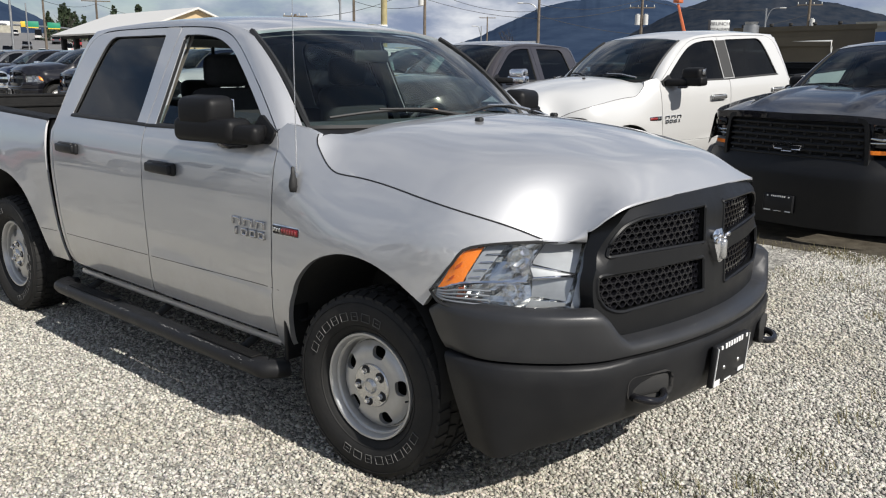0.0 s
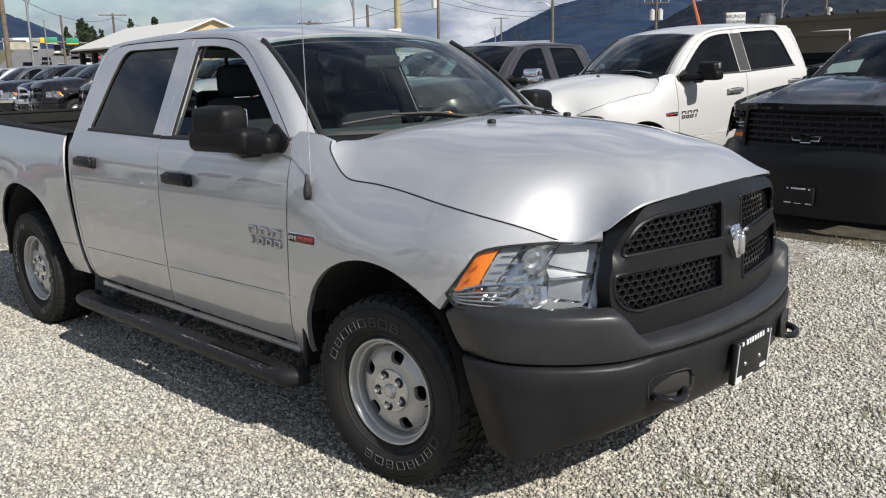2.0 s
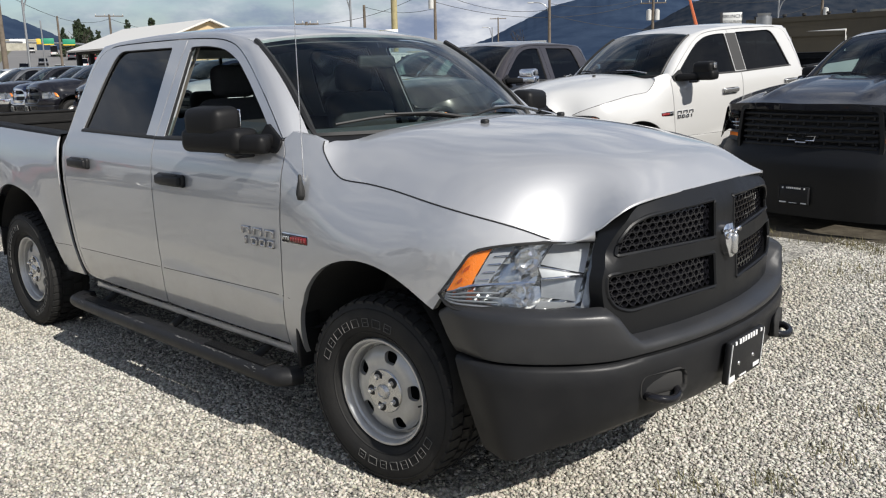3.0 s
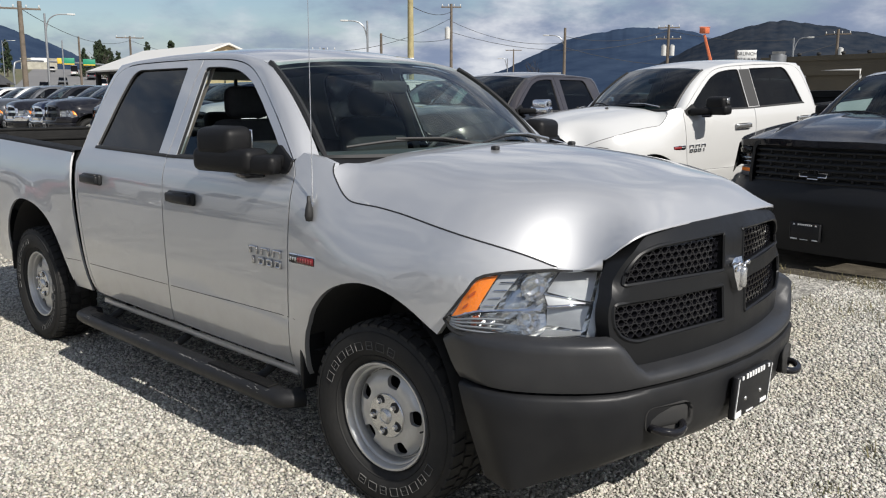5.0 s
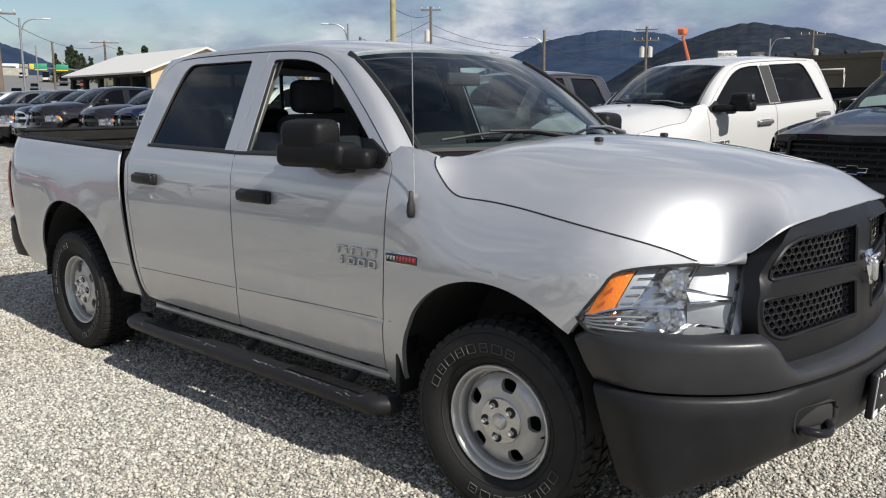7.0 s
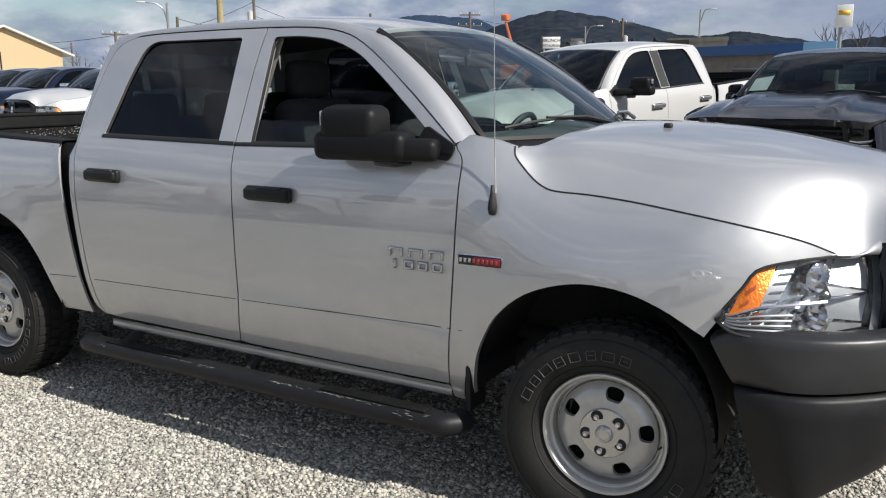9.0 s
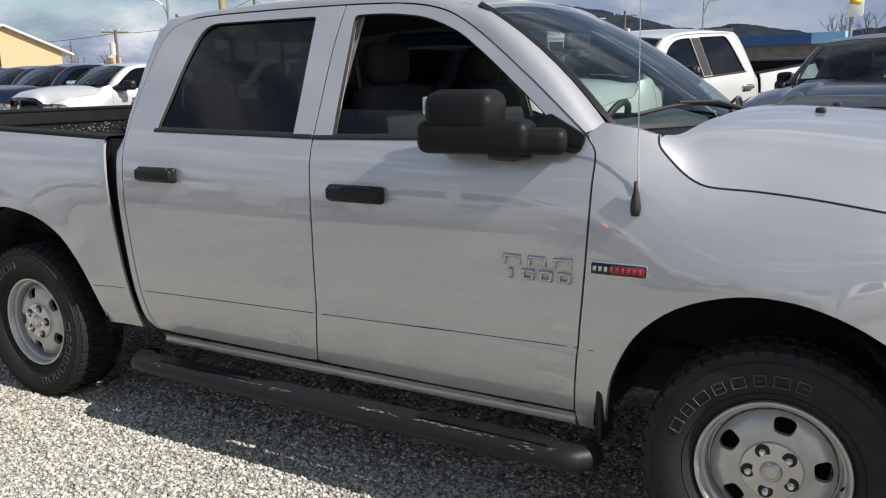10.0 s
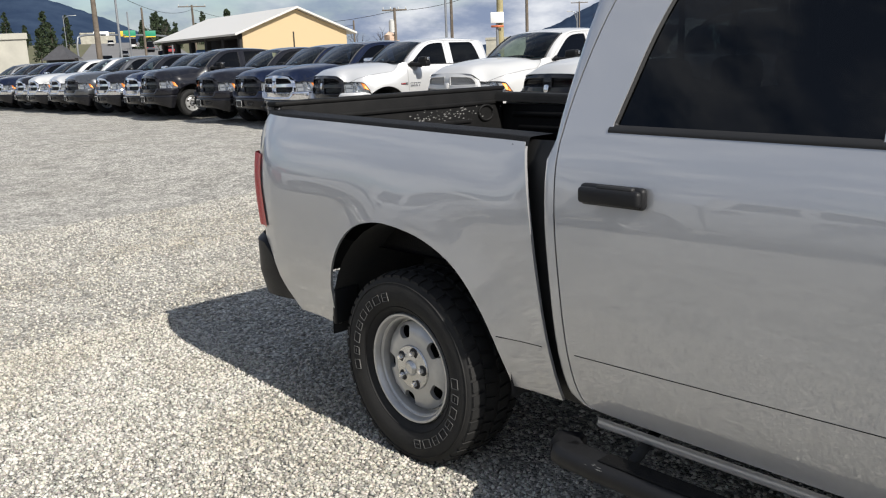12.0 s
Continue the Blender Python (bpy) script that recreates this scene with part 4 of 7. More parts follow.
    # front bumper
    pl = spline([(0.350, -0.985), (0.50, -1.000), (0.65, -0.975), (0.79, -0.905), (0.91, -0.795), (0.995, -0.655), (1.055, -0.45), (1.093, -0.22), (1.105, 0.0)], 4)
    pl = pl + [(x, -y) for x, y in pl[::-1][1:]]
    nrm = []
    for i in range(len(pl)):
        a, b = pl[max(i - 1, 0)], pl[min(i + 1, len(pl) - 1)]
        d = Vector((b[0] - a[0], b[1] - a[1])).normalized()
        nrm.append(Vector((-d.y, d.x)))

    def wrap(rows):
        bm = bmesh.new()
        vs = []
        for (x, y), n_ in zip(pl, nrm):
            c = 1 - ease(0.60, 0.74, abs(y))
            c2 = 1 - max(0.0, (abs(y) - 0.5) / 0.5) ** 2
            w2 = 1 - ease(0.35, 0.85, x)
            st = 1 - ease(0.35, 0.43, x)
            line = []
            for si, sz, ci, cz in rows:
                k = c2 if sz < 0.5 else c
                d, z = si + (ci - si) * k, sz + (cz - sz) * k
                z = z if z < 0.75 else z - 0.035 * st
                line.append(bm.verts.new((x + n_.x * d + w2 * (0.56 * min(0.17, max(0.0, 0.83 - z)) + 0.24 * max(0.0, 0.66 - z)), y + n_.y * d, z)))
            vs.append(line)
        for a, b in zip(vs, vs[1:]):
            for j in range(len(rows) - 1):
                bm.faces.new((a[j], a[j + 1], b[j + 1], b[j]))
        return sharpen(bm, 50)
    bump = part("front_bumper", wrap([(0.07, 0.858, 0.17, 0.742), (0.012, 0.848, 0.10, 0.736), (0.0, 0.836, 0.040, 0.728), (0.0, 0.81, 0.014, 0.718), (0.0, 0.765, 0.003, 0.708), (0.004, 0.70, 0.0, 0.695), (0.012, 0.672, 0.006, 0.680), (0.035, 0.662, 0.035, 0.672)]), FASCIA, t, "dark grey moulded front bumper")
    part("lower_valance", wrap([(0.035, 0.662, 0.035, 0.672), (0.006, 0.658, 0.002, 0.668), (-0.004, 0.644, -0.006, 0.655), (0.0, 0.58, -0.002, 0.61), (0.010, 0.50, 0.006, 0.53), (0.026, 0.40, 0.025, 0.465), (0.040, 0.315, 0.050, 0.425), (0.052, 0.285, 0.075, 0.400), (0.20, 0.275, 0.30, 0.41)]), PLASTIC, bump, "black lower valance")
    plate = part("plate_holder", box((1.122, -0.03, 0.545), (0.028, 0.305, 0.178), 0.008, 2, Matrix.Rotation(radians(4), 4, "Y")), PLASTIC, bump, "black dealer plate with plain white marks")
    for y, z, w_, h_ in ((-0.005, 0.078, 0.17, 0.020), (-0.115, 0.078, 0.014, 0.014), (0.115, 0.078, 0.014, 0.014), (-0.12, -0.070, 0.05, 0.024), (-0.02, -0.076, 0.06, 0.006), (0.10, -0.064, 0.055, 0.016)):
        if w_ > 0.15:
            for k in range(7):
                part("plate_mark", box((1.1365 + 0.07 * z, -0.03 + y - w_ / 2 + (k + 0.5) * w_ / 7, 0.545 + z), (0.004, w_ / 7 * 0.6, h_)), PAPER, plate, smooth=False)
        else:
            part("plate_mark", box((1.1365 + 0.07 * z, -0.03 + y, 0.545 + z), (0.004, w_, h_)), PAPER, plate, smooth=False)
    for y in (-0.145, 0.145):
        part("plate_mark", box((1.1365, -0.03 + y, 0.545), (0.004, 0.004, 0.16), 0, 2, Matrix.Rotation(radians(4), 4, "Y")), PAPER, plate, smooth=False)
    for y in (-0.07, 0.06):
        b = revolve([(0.001, 0.0), (0.008, 0.0), (0.009, 0.006)], 10)
        b.transform(Matrix.Translation((1.139, -0.03 + y, 0.53)) @ Matrix.Rotation(radians(90), 4, "Z"))
        part("plate_bolt", b, SATIN, plate)
    for y, rot in ((-0.515, -0.36), (0.455, 0.32)):
        nx = 1.036 if y < 0 else 1.062
        part("hook_recess", box((nx - 0.006, y, 0.548), (0.022, 0.21, 0.095), 0.030, 3, Matrix.Rotation(rot, 4, "Z")), WELL, bump)
        hook = [Vector((nx + 0.058 * math.sin(a) - 0.005, y + (-0.005) + 0.072 * math.cos(a) * (1 if y > 0 else -1), 0.512 + 0.006 * math.cos(2 * a))) for a in np.linspace(-0.4, math.pi + 0.4, 14)]
        part("tow_hook", tube(hook, 0.016, 8), GLOSSBLACK, bump, "black painted tow hook")
    # wheels, wells and underbody
    for x, y, rz in ((0.0, -0.862, 4.0), (-3.57, -0.862, 0.0), (0.0, 0.862, 184.0), (-3.57, 0.862, 180.0)):
        d = make_wheel(t, abs(rz) < 90)
        d.matrix_basis = pose(x, y, 0.392, 0, 0, rz) @ pose(0, 0, 0, 0, 11.0 if x > -1 else -21.0, 0)
    for cx, arch in ((-0.08, 0.485), (-3.555, 0.545)):
        bm = join(grid(18, 2, lambda u, v: (cx + (arch - 0.0) * math.cos(math.pi * (1.02 - 1.04 * u)), -0.955 + 0.505 * v, 0.455 + arch * math.sin(math.pi * (1.02 - 1.04 * u)))),
                  grid(18, 4, lambda u, v: (cx + v * arch * math.cos(math.pi * (1.02 - 1.04 * u)), -0.45, 0.455 + v * arch * math.sin(math.pi * (1.02 - 1.04 * u)))))
        shell(t, bm, "wheel_well", WELL)
    for x in (-0.545, -4.07):
        shell(t, box((x, -0.90, 0.50 if x > -1 else 0.555), (0.025, 0.13, 0.26 if x > -1 else 0.16), 0.008), "mud_flap", PLASTIC)
    part("chassis", box((-1.8, 0, 0.50), (5.2, 1.0, 0.20), 0.03), WELL, t)
    part("engine", box((0.35, 0, 0.80), (0.9, 1.1, 0.6), 0.05), WELL, t)
    part("floor_pan", box((-1.75, 0, 0.46), (2.1, 1.70, 0.10), 0.02), WELL, t)
    for x in (-3.57, 0.0):
        part("axle", box((x, 0, 0.39), (0.12, 1.5, 0.12), 0.04), WELL, t)
    # step bars
    bar = spline([(-0.575, -0.935, 0.322), (-0.61, -1.000, 0.322), (-0.74, -1.022, 0.325), (-1.65, -1.025, 0.330), (-2.60, -1.022, 0.335), (-2.72, -1.000, 0.335), (-2.76, -0.935, 0.335)], 4)
    bm = tube(bar, 0.056, 16)
    for v in bm.verts:
        v.co.z = 0.329 + max(-0.046, min(0.037, (v.co.z - 0.329) * 0.86))
    a, b = shell(t, bm, "step_bar", PLASTIC, "black oval step bar with scuffed pads")
    for ob, s in ((a, -1), (b, 1)):
        for x in (-0.95, -2.30):
            part("step_pad", box((x, s * 1.018, 0.369), (0.52, 0.064, 0.010), 0.004, 2), LINER, ob)
        sr = random.Random(11)
        for x0, x1, n_ in ((-0.66, -0.82, 16), (-0.84, -1.50, 60), (-1.80, -2.15, 34), (-2.45, -2.6, 6)):
            vs, fs = [], []
            for _ in range(n_):
                x, a = sr.uniform(x0, x1), radians(sr.gauss(47, 3.5) if n_ > 20 else sr.gauss(40, 12))
                w_, h_ = sr.uniform(0.004, 0.022), radians(sr.uniform(0.5, 2.2))
                b0 = len(vs)
                m_ = sr.randrange(5, 8)
                for k in range(m_):
                    th = k * math.tau / m_
                    q = sr.uniform(0.5, 1.1)
                    xx, aa = x + w_ * q * math.cos(th), a + h_ * q * math.sin(th)
                    vs.append((xx, s * (1.0245 + 0.0568 * math.cos(aa)), 0.329 + 0.0008 + min(0.0371, 0.0488 * math.sin(aa))))
                fs.append(tuple(range(b0, b0 + m_)))
            tagged(raw("worn_patch", vs, fs, SCUFF, ob), "paint worn to bare light metal", kind="stuff")
        for x in (-0.9, -1.7, -2.5):
            part("bracket", tube([(x, s * 0.98, 0.33), (x, s * 0.80, 0.42)], 0.02, 6), WELL, ob)
    # cargo bed
    arch_r = spline([(-3.015, 0.462), (-3.045, 0.56), (-3.12, 0.72), (-3.24, 0.865), (-3.40, 0.950), (-3.58, 0.985), (-3.72, 0.985), (-3.86, 0.945), (-3.97, 0.855), (-4.04, 0.735), (-4.062, 0.60), (-4.062, 0.475)], 4)
    bed_f = spline([(-2.800, 0.462), (-2.818, 0.56), (-2.845, 0.72), (-2.868, 0.90), (-2.890, 1.08), (-2.918, 1.22), (-2.950, 1.335)], 3)
    bed_b = spline([(-4.655, 1.385), (-4.715, 1.345), (-4.752, 1.27), (-4.77, 1.20)], 3) + [(-4.70, 1.205), (-4.675, 1.05), (-4.645, 0.86), (-4.655, 0.80), (-4.60, 0.76), (-4.52, 0.62), (-4.42, 0.52), (-4.38, 0.475)]
    bed = bed_b + arch_r[::-1] + bed_f
    bed_a, bed_o = shell(t, sheet(bed, [], side, 0.07, 0.012, inw, (0.672, 0.68, 0.69)), "bed_side", P)
    rail_z = lambda x: 1.338 + (x + 2.94) * -0.0265
    for ob, s in ((bed_a, -1), (bed_o, 1)):
        def cap(u, v):
            x = -2.935 - 1.80 * u
            y = half_width(x, rail_z(x)) + 0.004 - 0.155 * v
            return (x, s * y, rail_z(x) + 0.014 - 0.03 * max(0, (0.12 - v) / 0.12) ** 2 - 0.05 * max(0, (v - 0.88) / 0.12))
        part("rail_cap", grid(16, 12, cap), LINER, ob, "black plastic bed rail cap")

        def tail(u, v):
            z = 0.856 + 0.345 * v
            x0 = -4.640 - 0.055 * v
            fore = max(0.0, 0.3 - u) / 0.3 * 0.055
            a = max(0.0, u - 0.3) / 0.7 * 1.5
            return (x0 + fore - 0.11 * math.sin(a), s * (half_width(x0 + fore, z) + 0.006 - 0.085 * (1 - math.cos(a))), z)
        part("tail_light", sharpen(grid(12, 6, tail)), REDLENS, t, "red tail lamp at the bed's corner")
    walls = join(grid(12, 4, lambda u, v: (-2.95 - 1.74 * u, -0.775 + 0.02 * v, 1.33 - 0.52 * v)), grid(12, 4, lambda u, v: (-2.95 - 1.74 * u, 0.775 - 0.02 * v, 1.33 - 0.52 * v)), grid(10, 4, lambda u, v: (-2.955, -0.78 + 1.56 * u, 1.325 - 0.52 * v)), grid(10, 10, lambda u, v: (-2.95 - 1.74 * u, -0.78 + 1.56 * v, 0.81)))
    liner = part("bed_liner", walls, LINER, t, "worn black ribbed bed liner")
    for s in (-1, 1):
        for z, x0, x1 in ((1.27, -3.05, -4.60), (1.19, -3.22, -4.55), (1.02, -3.05, -4.60), (0.92, -3.05, -4.60)):
            part("liner_rib", box(((x0 + x1) / 2, s * 0.765, z), (abs(x1 - x0), 0.022, 0.03), 0.010, 2), LINER, liner)
        part("liner_rib", tube([(-3.12 + 0.055 * math.cos(a), s * 0.763, 1.17 + 0.075 * math.sin(a)) for a in np.linspace(0, math.tau, 17)], 0.010, 6, False), LINER, liner)
        part("liner_post", box((-3.0, s * 0.73, 1.07), (0.05, 0.09, 0.50), 0.012, 2), LINER, liner)
    for y in np.linspace(-0.65, 0.65, 9):
        part("floor_rib", box((-3.82, y, 0.815), (1.7, 0.06, 0.016), 0.006, 1), LINER, liner)
    tg = join(grid(16, 8, lambda u, v: (-4.755 - 0.035 * math.sin(math.pi * v) - 0.01, -0.80 + 1.6 * u, 0.80 + 0.618 * v)), box((-4.725, 0, 1.110), (0.05, 1.56, 0.60), 0.015))
    gate = part("tailgate", tg, P, t)
    inner_gate = part("gate_liner", box((-4.692, 0, 1.109), (0.012, 1.55, 0.606), 0.004), LINER, gate, "worn black tailgate liner with raised ribs")
    for z, y0, y1 in ((1.345, -0.72, 0.72), (1.245, -0.66, 0.50), (1.14, -0.66, 0.66)):
        part("gate_rib", box((-4.683, (y0 + y1) / 2, z), (0.014, y1 - y0, 0.022), 0.005, 2), LINER, inner_gate)
    part("gate_rib", tube([(-4.683, 0.62 + 0.060 * math.cos(a), 1.285 + 0.045 * math.sin(a)) for a in np.linspace(0, math.tau, 17)], 0.008, 6, False), LINER, inner_gate)
    lr = random.Random(21)
    vs, fs = [], []
    for _ in range(80):
        y, z, r = lr.gauss(0.30, 0.20), lr.gauss(1.292, 0.018), lr.uniform(0.002, 0.007)
        m_, b0 = lr.randrange(5, 8), len(vs)
        vs += [(-4.6848, y + 1.5 * r * lr.uniform(0.4, 1.3) * math.cos(k * math.tau / m_), z + 0.7 * r * lr.uniform(0.4, 1.3) * math.sin(k * math.tau / m_)) for k in range(m_)]
        fs.append(tuple(range(b0, b0 + m_)))
    tagged(raw("worn_patch", vs, fs, SCUFF, inner_gate), "scuffed bare flecks", kind="stuff")
    part("rail_cap", box((-4.735, 0, 1.424), (0.085, 1.60, 0.026), 0.009), LINER, gate)
    rb = spline([(-4.43, -0.925), (-4.60, -0.955), (-4.74, -0.93), (-4.83, -0.80), (-4.86, -0.4), (-4.865, 0.0)], 4)
    rb = rb + [(x, -y) for x, y in rb[::-1][1:]]
    cut = lambda x: 0.56 + 0.245 * ease(-4.42, -4.66, x)
    bm = bmesh.new()
    rows = [[bm.verts.new((x - (0.0 if abs(y) < 0.9 else 0), y * (1 - k * 0.03), z)) for k, z in ((1.2, cut(x) - 0.005), (0.0, cut(x) - 0.03), (0.0, 0.62 if cut(x) > 0.66 else cut(x) - 0.035), (1.0, 0.50), (4.0, 0.49))] for x, y in rb]
    for a, b in zip(rows, rows[1:]):
        for j in range(4):
            bm.faces.new((a[j], b[j], b[j + 1], a[j + 1]))
    part("rear_bumper", sharpen(bm, 40), PLASTIC, t, "black rear bumper")
    # cab rear wall, dark cab inside
    wall = [(-0.70, 0.50), (0.70, 0.50), (0.86, 0.62), (0.87, 1.35), (0.66, 1.84), (0.45, 1.885), (-0.45, 1.885), (-0.66, 1.84), (-0.87, 1.35), (-0.86, 0.62)]
    back = rounded([(-0.58, 1.42), (0.58, 1.42), (0.53, 1.80), (-0.53, 1.80)], 0.05)
    cab = part("cab_rear_wall", sheet(wall, [back], lambda y, z: (-2.865 + 0.03 * ease(1.35, 1.9, z), y, z), 0.2, 0.03, lambda c: (1, 0, 0)), P, t)
    part("rear_window", sheet(back, [], lambda y, z: (-2.855 + 0.03 * ease(1.35, 1.9, z), y, z), 0.3, 0), SIDEGLASS, cab)
    for y in (-0.19, 0.19):
        part("window_divider", box((-2.845, y, 1.61), (0.02, 0.022, 0.40), 0.005), SEAL, cab)
    # black sheets added in the gap between cab and bed, as its shade
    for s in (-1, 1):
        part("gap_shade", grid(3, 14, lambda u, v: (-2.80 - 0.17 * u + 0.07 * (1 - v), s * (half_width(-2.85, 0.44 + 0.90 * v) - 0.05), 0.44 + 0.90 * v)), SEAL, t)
    tub = join(*[grid(16, 5, lambda u, v, s=s: (-0.66 - 2.12 * u, s * (0.915 - 0.03 - 0.0 * v), 1.37 - 0.85 * v)) for s in (-1, 1)], grid(8, 8, lambda u, v: (-0.5 - 2.3 * u, -0.9 + 1.8 * v, 0.55)))
    inside_ = part("cab_trim", tub, SEAT, t)
    for s in (-1, 1):
        part("pillar_trim", grid(2, 8, lambda u, v: (-1.69 - 0.055 * u + 0.03 * v, s * (half_width(-1.72, 1.36 + 0.5 * v) - 0.035 - 0.012 * u), 1.30 + 0.54 * v)), BEIGE, inside_, "light belt and pillar trim")
        seat(t, -1.52, s * 0.44)
    bench(t)
    part("dashboard", grid(20, 6, lambda u, v: ((-0.50 - 0.18 * abs(2 * u - 1) ** 2.2) - 0.36 * v, 0.80 * (2 * u - 1), 1.395 + 0.03 * math.sin(math.pi * v) - (0.32 * max(0, v - 0.72) / 0.28) + 0.035 * math.exp(-((2 * u - 1) * 0.8 - 0.42) ** 2 / 0.04) * v)), DASH, t, "grey vinyl dashboard")
    w = grid(28, 6, lambda u, v: ((0.185 + 0.017 * math.cos(v * math.tau)) * math.cos(u * math.tau), (0.185 + 0.017 * math.cos(v * math.tau)) * math.sin(u * math.tau), 0.017 * math.sin(v * math.tau)), closed=True)
    sp = join(w, box((0, 0, -0.01), (0.16, 0.12, 0.04), 0.015), box((0, 0.11, -0.005), (0.035, 0.14, 0.018), 0.005), box((0, -0.11, -0.005), (0.035, 0.14, 0.018), 0.005), box((-0.10, 0, -0.005), (0.14, 0.035, 0.018), 0.005))
    sp.transform(Matrix.Translation((-1.02, 0.42, 1.30)) @ Matrix.Rotation(radians(-66), 4, "Y"))
    part("steering_wheel", sp, SEAL, t)
    part("inner_mirror", box((-1.02, 0.0, 1.74), (0.035, 0.25, 0.07), 0.015), SEAL, t)
    for s in (-1, 1):
        side_mirror(t, s)
    # aerial
    base = revolve([(0.001, 0.0), (0.008, 0.002), (0.010, 0.03), (0.017, 0.055), (0.021, 0.085), (0.016, 0.108), (0.001, 0.112)], 12)
    base.transform(Matrix.Translation((-0.435, -(half_width(-0.435, 1.19) + 0.012), 1.270)) @ Matrix.Rotation(radians(-90), 4, "X") @ Matrix.Scale(0.8, 4, (1, 0, 0)))
    ant = part("aerial", base, SEAL, t, "thin whip aerial on a black foot")
    part("whip", tube([(-0.435, -0.962, 1.24), (-0.438, -0.958, 1.30), (-0.455, -0.945, 2.09)], [0.004, 0.0022, 0.0016], 6), SATIN, ant)
    widen(t)
    return t


def widen(t):
    """Brings the body, drawn 1.97 m wide, to its full width; the wheels only move outwards."""
    for ob in t.children:
        if ob.name.split(".")[0] == "wheel":
            ob.location.y *= WIDE
            continue
        for o in (ob, *ob.children_recursive):
            o.data.transform(Matrix.Diagonal((1, WIDE, 1, 1)))


def seat(t, x, y):
    s = part("seat", join(box((x + 0.22, y, 0.92), (0.52, 0.50, 0.18), 0.06, 3), box((x - 0.10, y, 1.26), (0.16, 0.50, 0.62), 0.07, 3, Matrix.Rotation(radians(-14), 4, "Y"))), SEAT, t, "dark cloth front seat")
    part("headrest", join(box((x - 0.20, y, 1.655), (0.11, 0.27, 0.18), 0.05, 3), tube([(x - 0.18, y - 0.06, 1.50), (x - 0.195, y - 0.06, 1.6)], 0.008, 6), tube([(x - 0.18, y + 0.06, 1.50), (x - 0.195, y + 0.06, 1.6)], 0.008, 6)), SEAT, s)


def bench(t):
    s = part("rear_bench", join(box((-2.38, 0, 0.90), (0.50, 1.50, 0.18), 0.06, 3), box((-2.67, 0, 1.20), (0.15, 1.50, 0.52), 0.06, 3, Matrix.Rotation(radians(-10), 4, "Y"))), SEAT, t, "dark cloth rear bench")
    for y in (-0.5, 0.0, 0.5):
        part("headrest", box((-2.72, y, 1.515), (0.10, 0.27, 0.14), 0.045, 3), SEAT, s)


def side_mirror(t, s):
    """A towing mirror: swung out on the left side, folded back along the door on the right."""
    folded = s < 0
    c, turn = (Vector((-1.015, -1.025, 0)), radians(-82)) if folded else (Vector((-0.88, 1.17, 0)), radians(10))
    head = box((0, 0, 0), (0.150, 0.270, 0.150), 0.045, 4)
    for v in head.verts:
        if v.co.x > 0:
            v.co.y *= 0.90
            v.co.z *= 0.93
    head.transform(Matrix.Translation(c + Vector((0, 0, 1.478))) @ Matrix.Rotation(turn, 4, "Z"))
    low = box((0, 0.045 if folded else 0.0, 0), (0.150, 0.390 if folded else 0.300, 0.112), 0.036, 4)
    low.transform(Matrix.Translation(c + Vector((0, 0, 1.398))) @ Matrix.Rotation(turn, 4, "Z"))
    m = part("side_mirror", join(head, low), MIRRORCASE, t, "large black towing mirror folded back" if folded else "large black towing mirror")
    arm = box((0, 0, 0), (0.13, 0.26, 0.085), 0.03, 4)
    if folded:
        arm.transform(Matrix.Translation((-0.800, -0.985, 1.385)) @ Matrix.Rotation(radians(-72), 4, "Z"))
    else:
        arm.transform(Matrix.Translation((-0.775, 1.020, 1.385)) @ Matrix.Rotation(radians(38), 4, "Z"))
    part("mirror_arm", arm, MIRRORCASE, m)
    part("mirror_lamp", box((-0.865 if folded else -0.80, s * (0.985 if folded else 1.09), 1.335), (0.12, 0.10, 0.03), 0.01, 2, Matrix.Rotation(s * radians(10 if folded else 30), 4, "Z")), GLOSSBLACK, m)
    part("mirror_foot", sheet(rounded([(-0.635, 1.345), (-0.62, 1.40), (-0.77, 1.475), (-0.80, 1.395), (-0.78, 1.36)], 0.02), [], lambda x, z: (x, s * (half_width(x, z) + 0.014), z), 0.05, 0.03, lambda c: (0, -s, 0)), MIRRORCASE, m)
    g = Matrix.Translation(c + Vector((0, 0, 1.470))) @ Matrix.Rotation(turn, 4, "Z")
    part("mirror_glass", box(g @ Vector((-0.078, 0, 0)), (0.006, 0.215, 0.13), 0.002, 1, Matrix.Rotation(turn, 4, "Z")), MIRROR, m)
    part("mirror_lamp", box(g @ Vector((0.0, s * 0.132, 0.03)), (0.04, 0.02, 0.06), 0.006, 2, Matrix.Rotation(turn, 4, "Z")), SATIN, m, "pale marker lens")


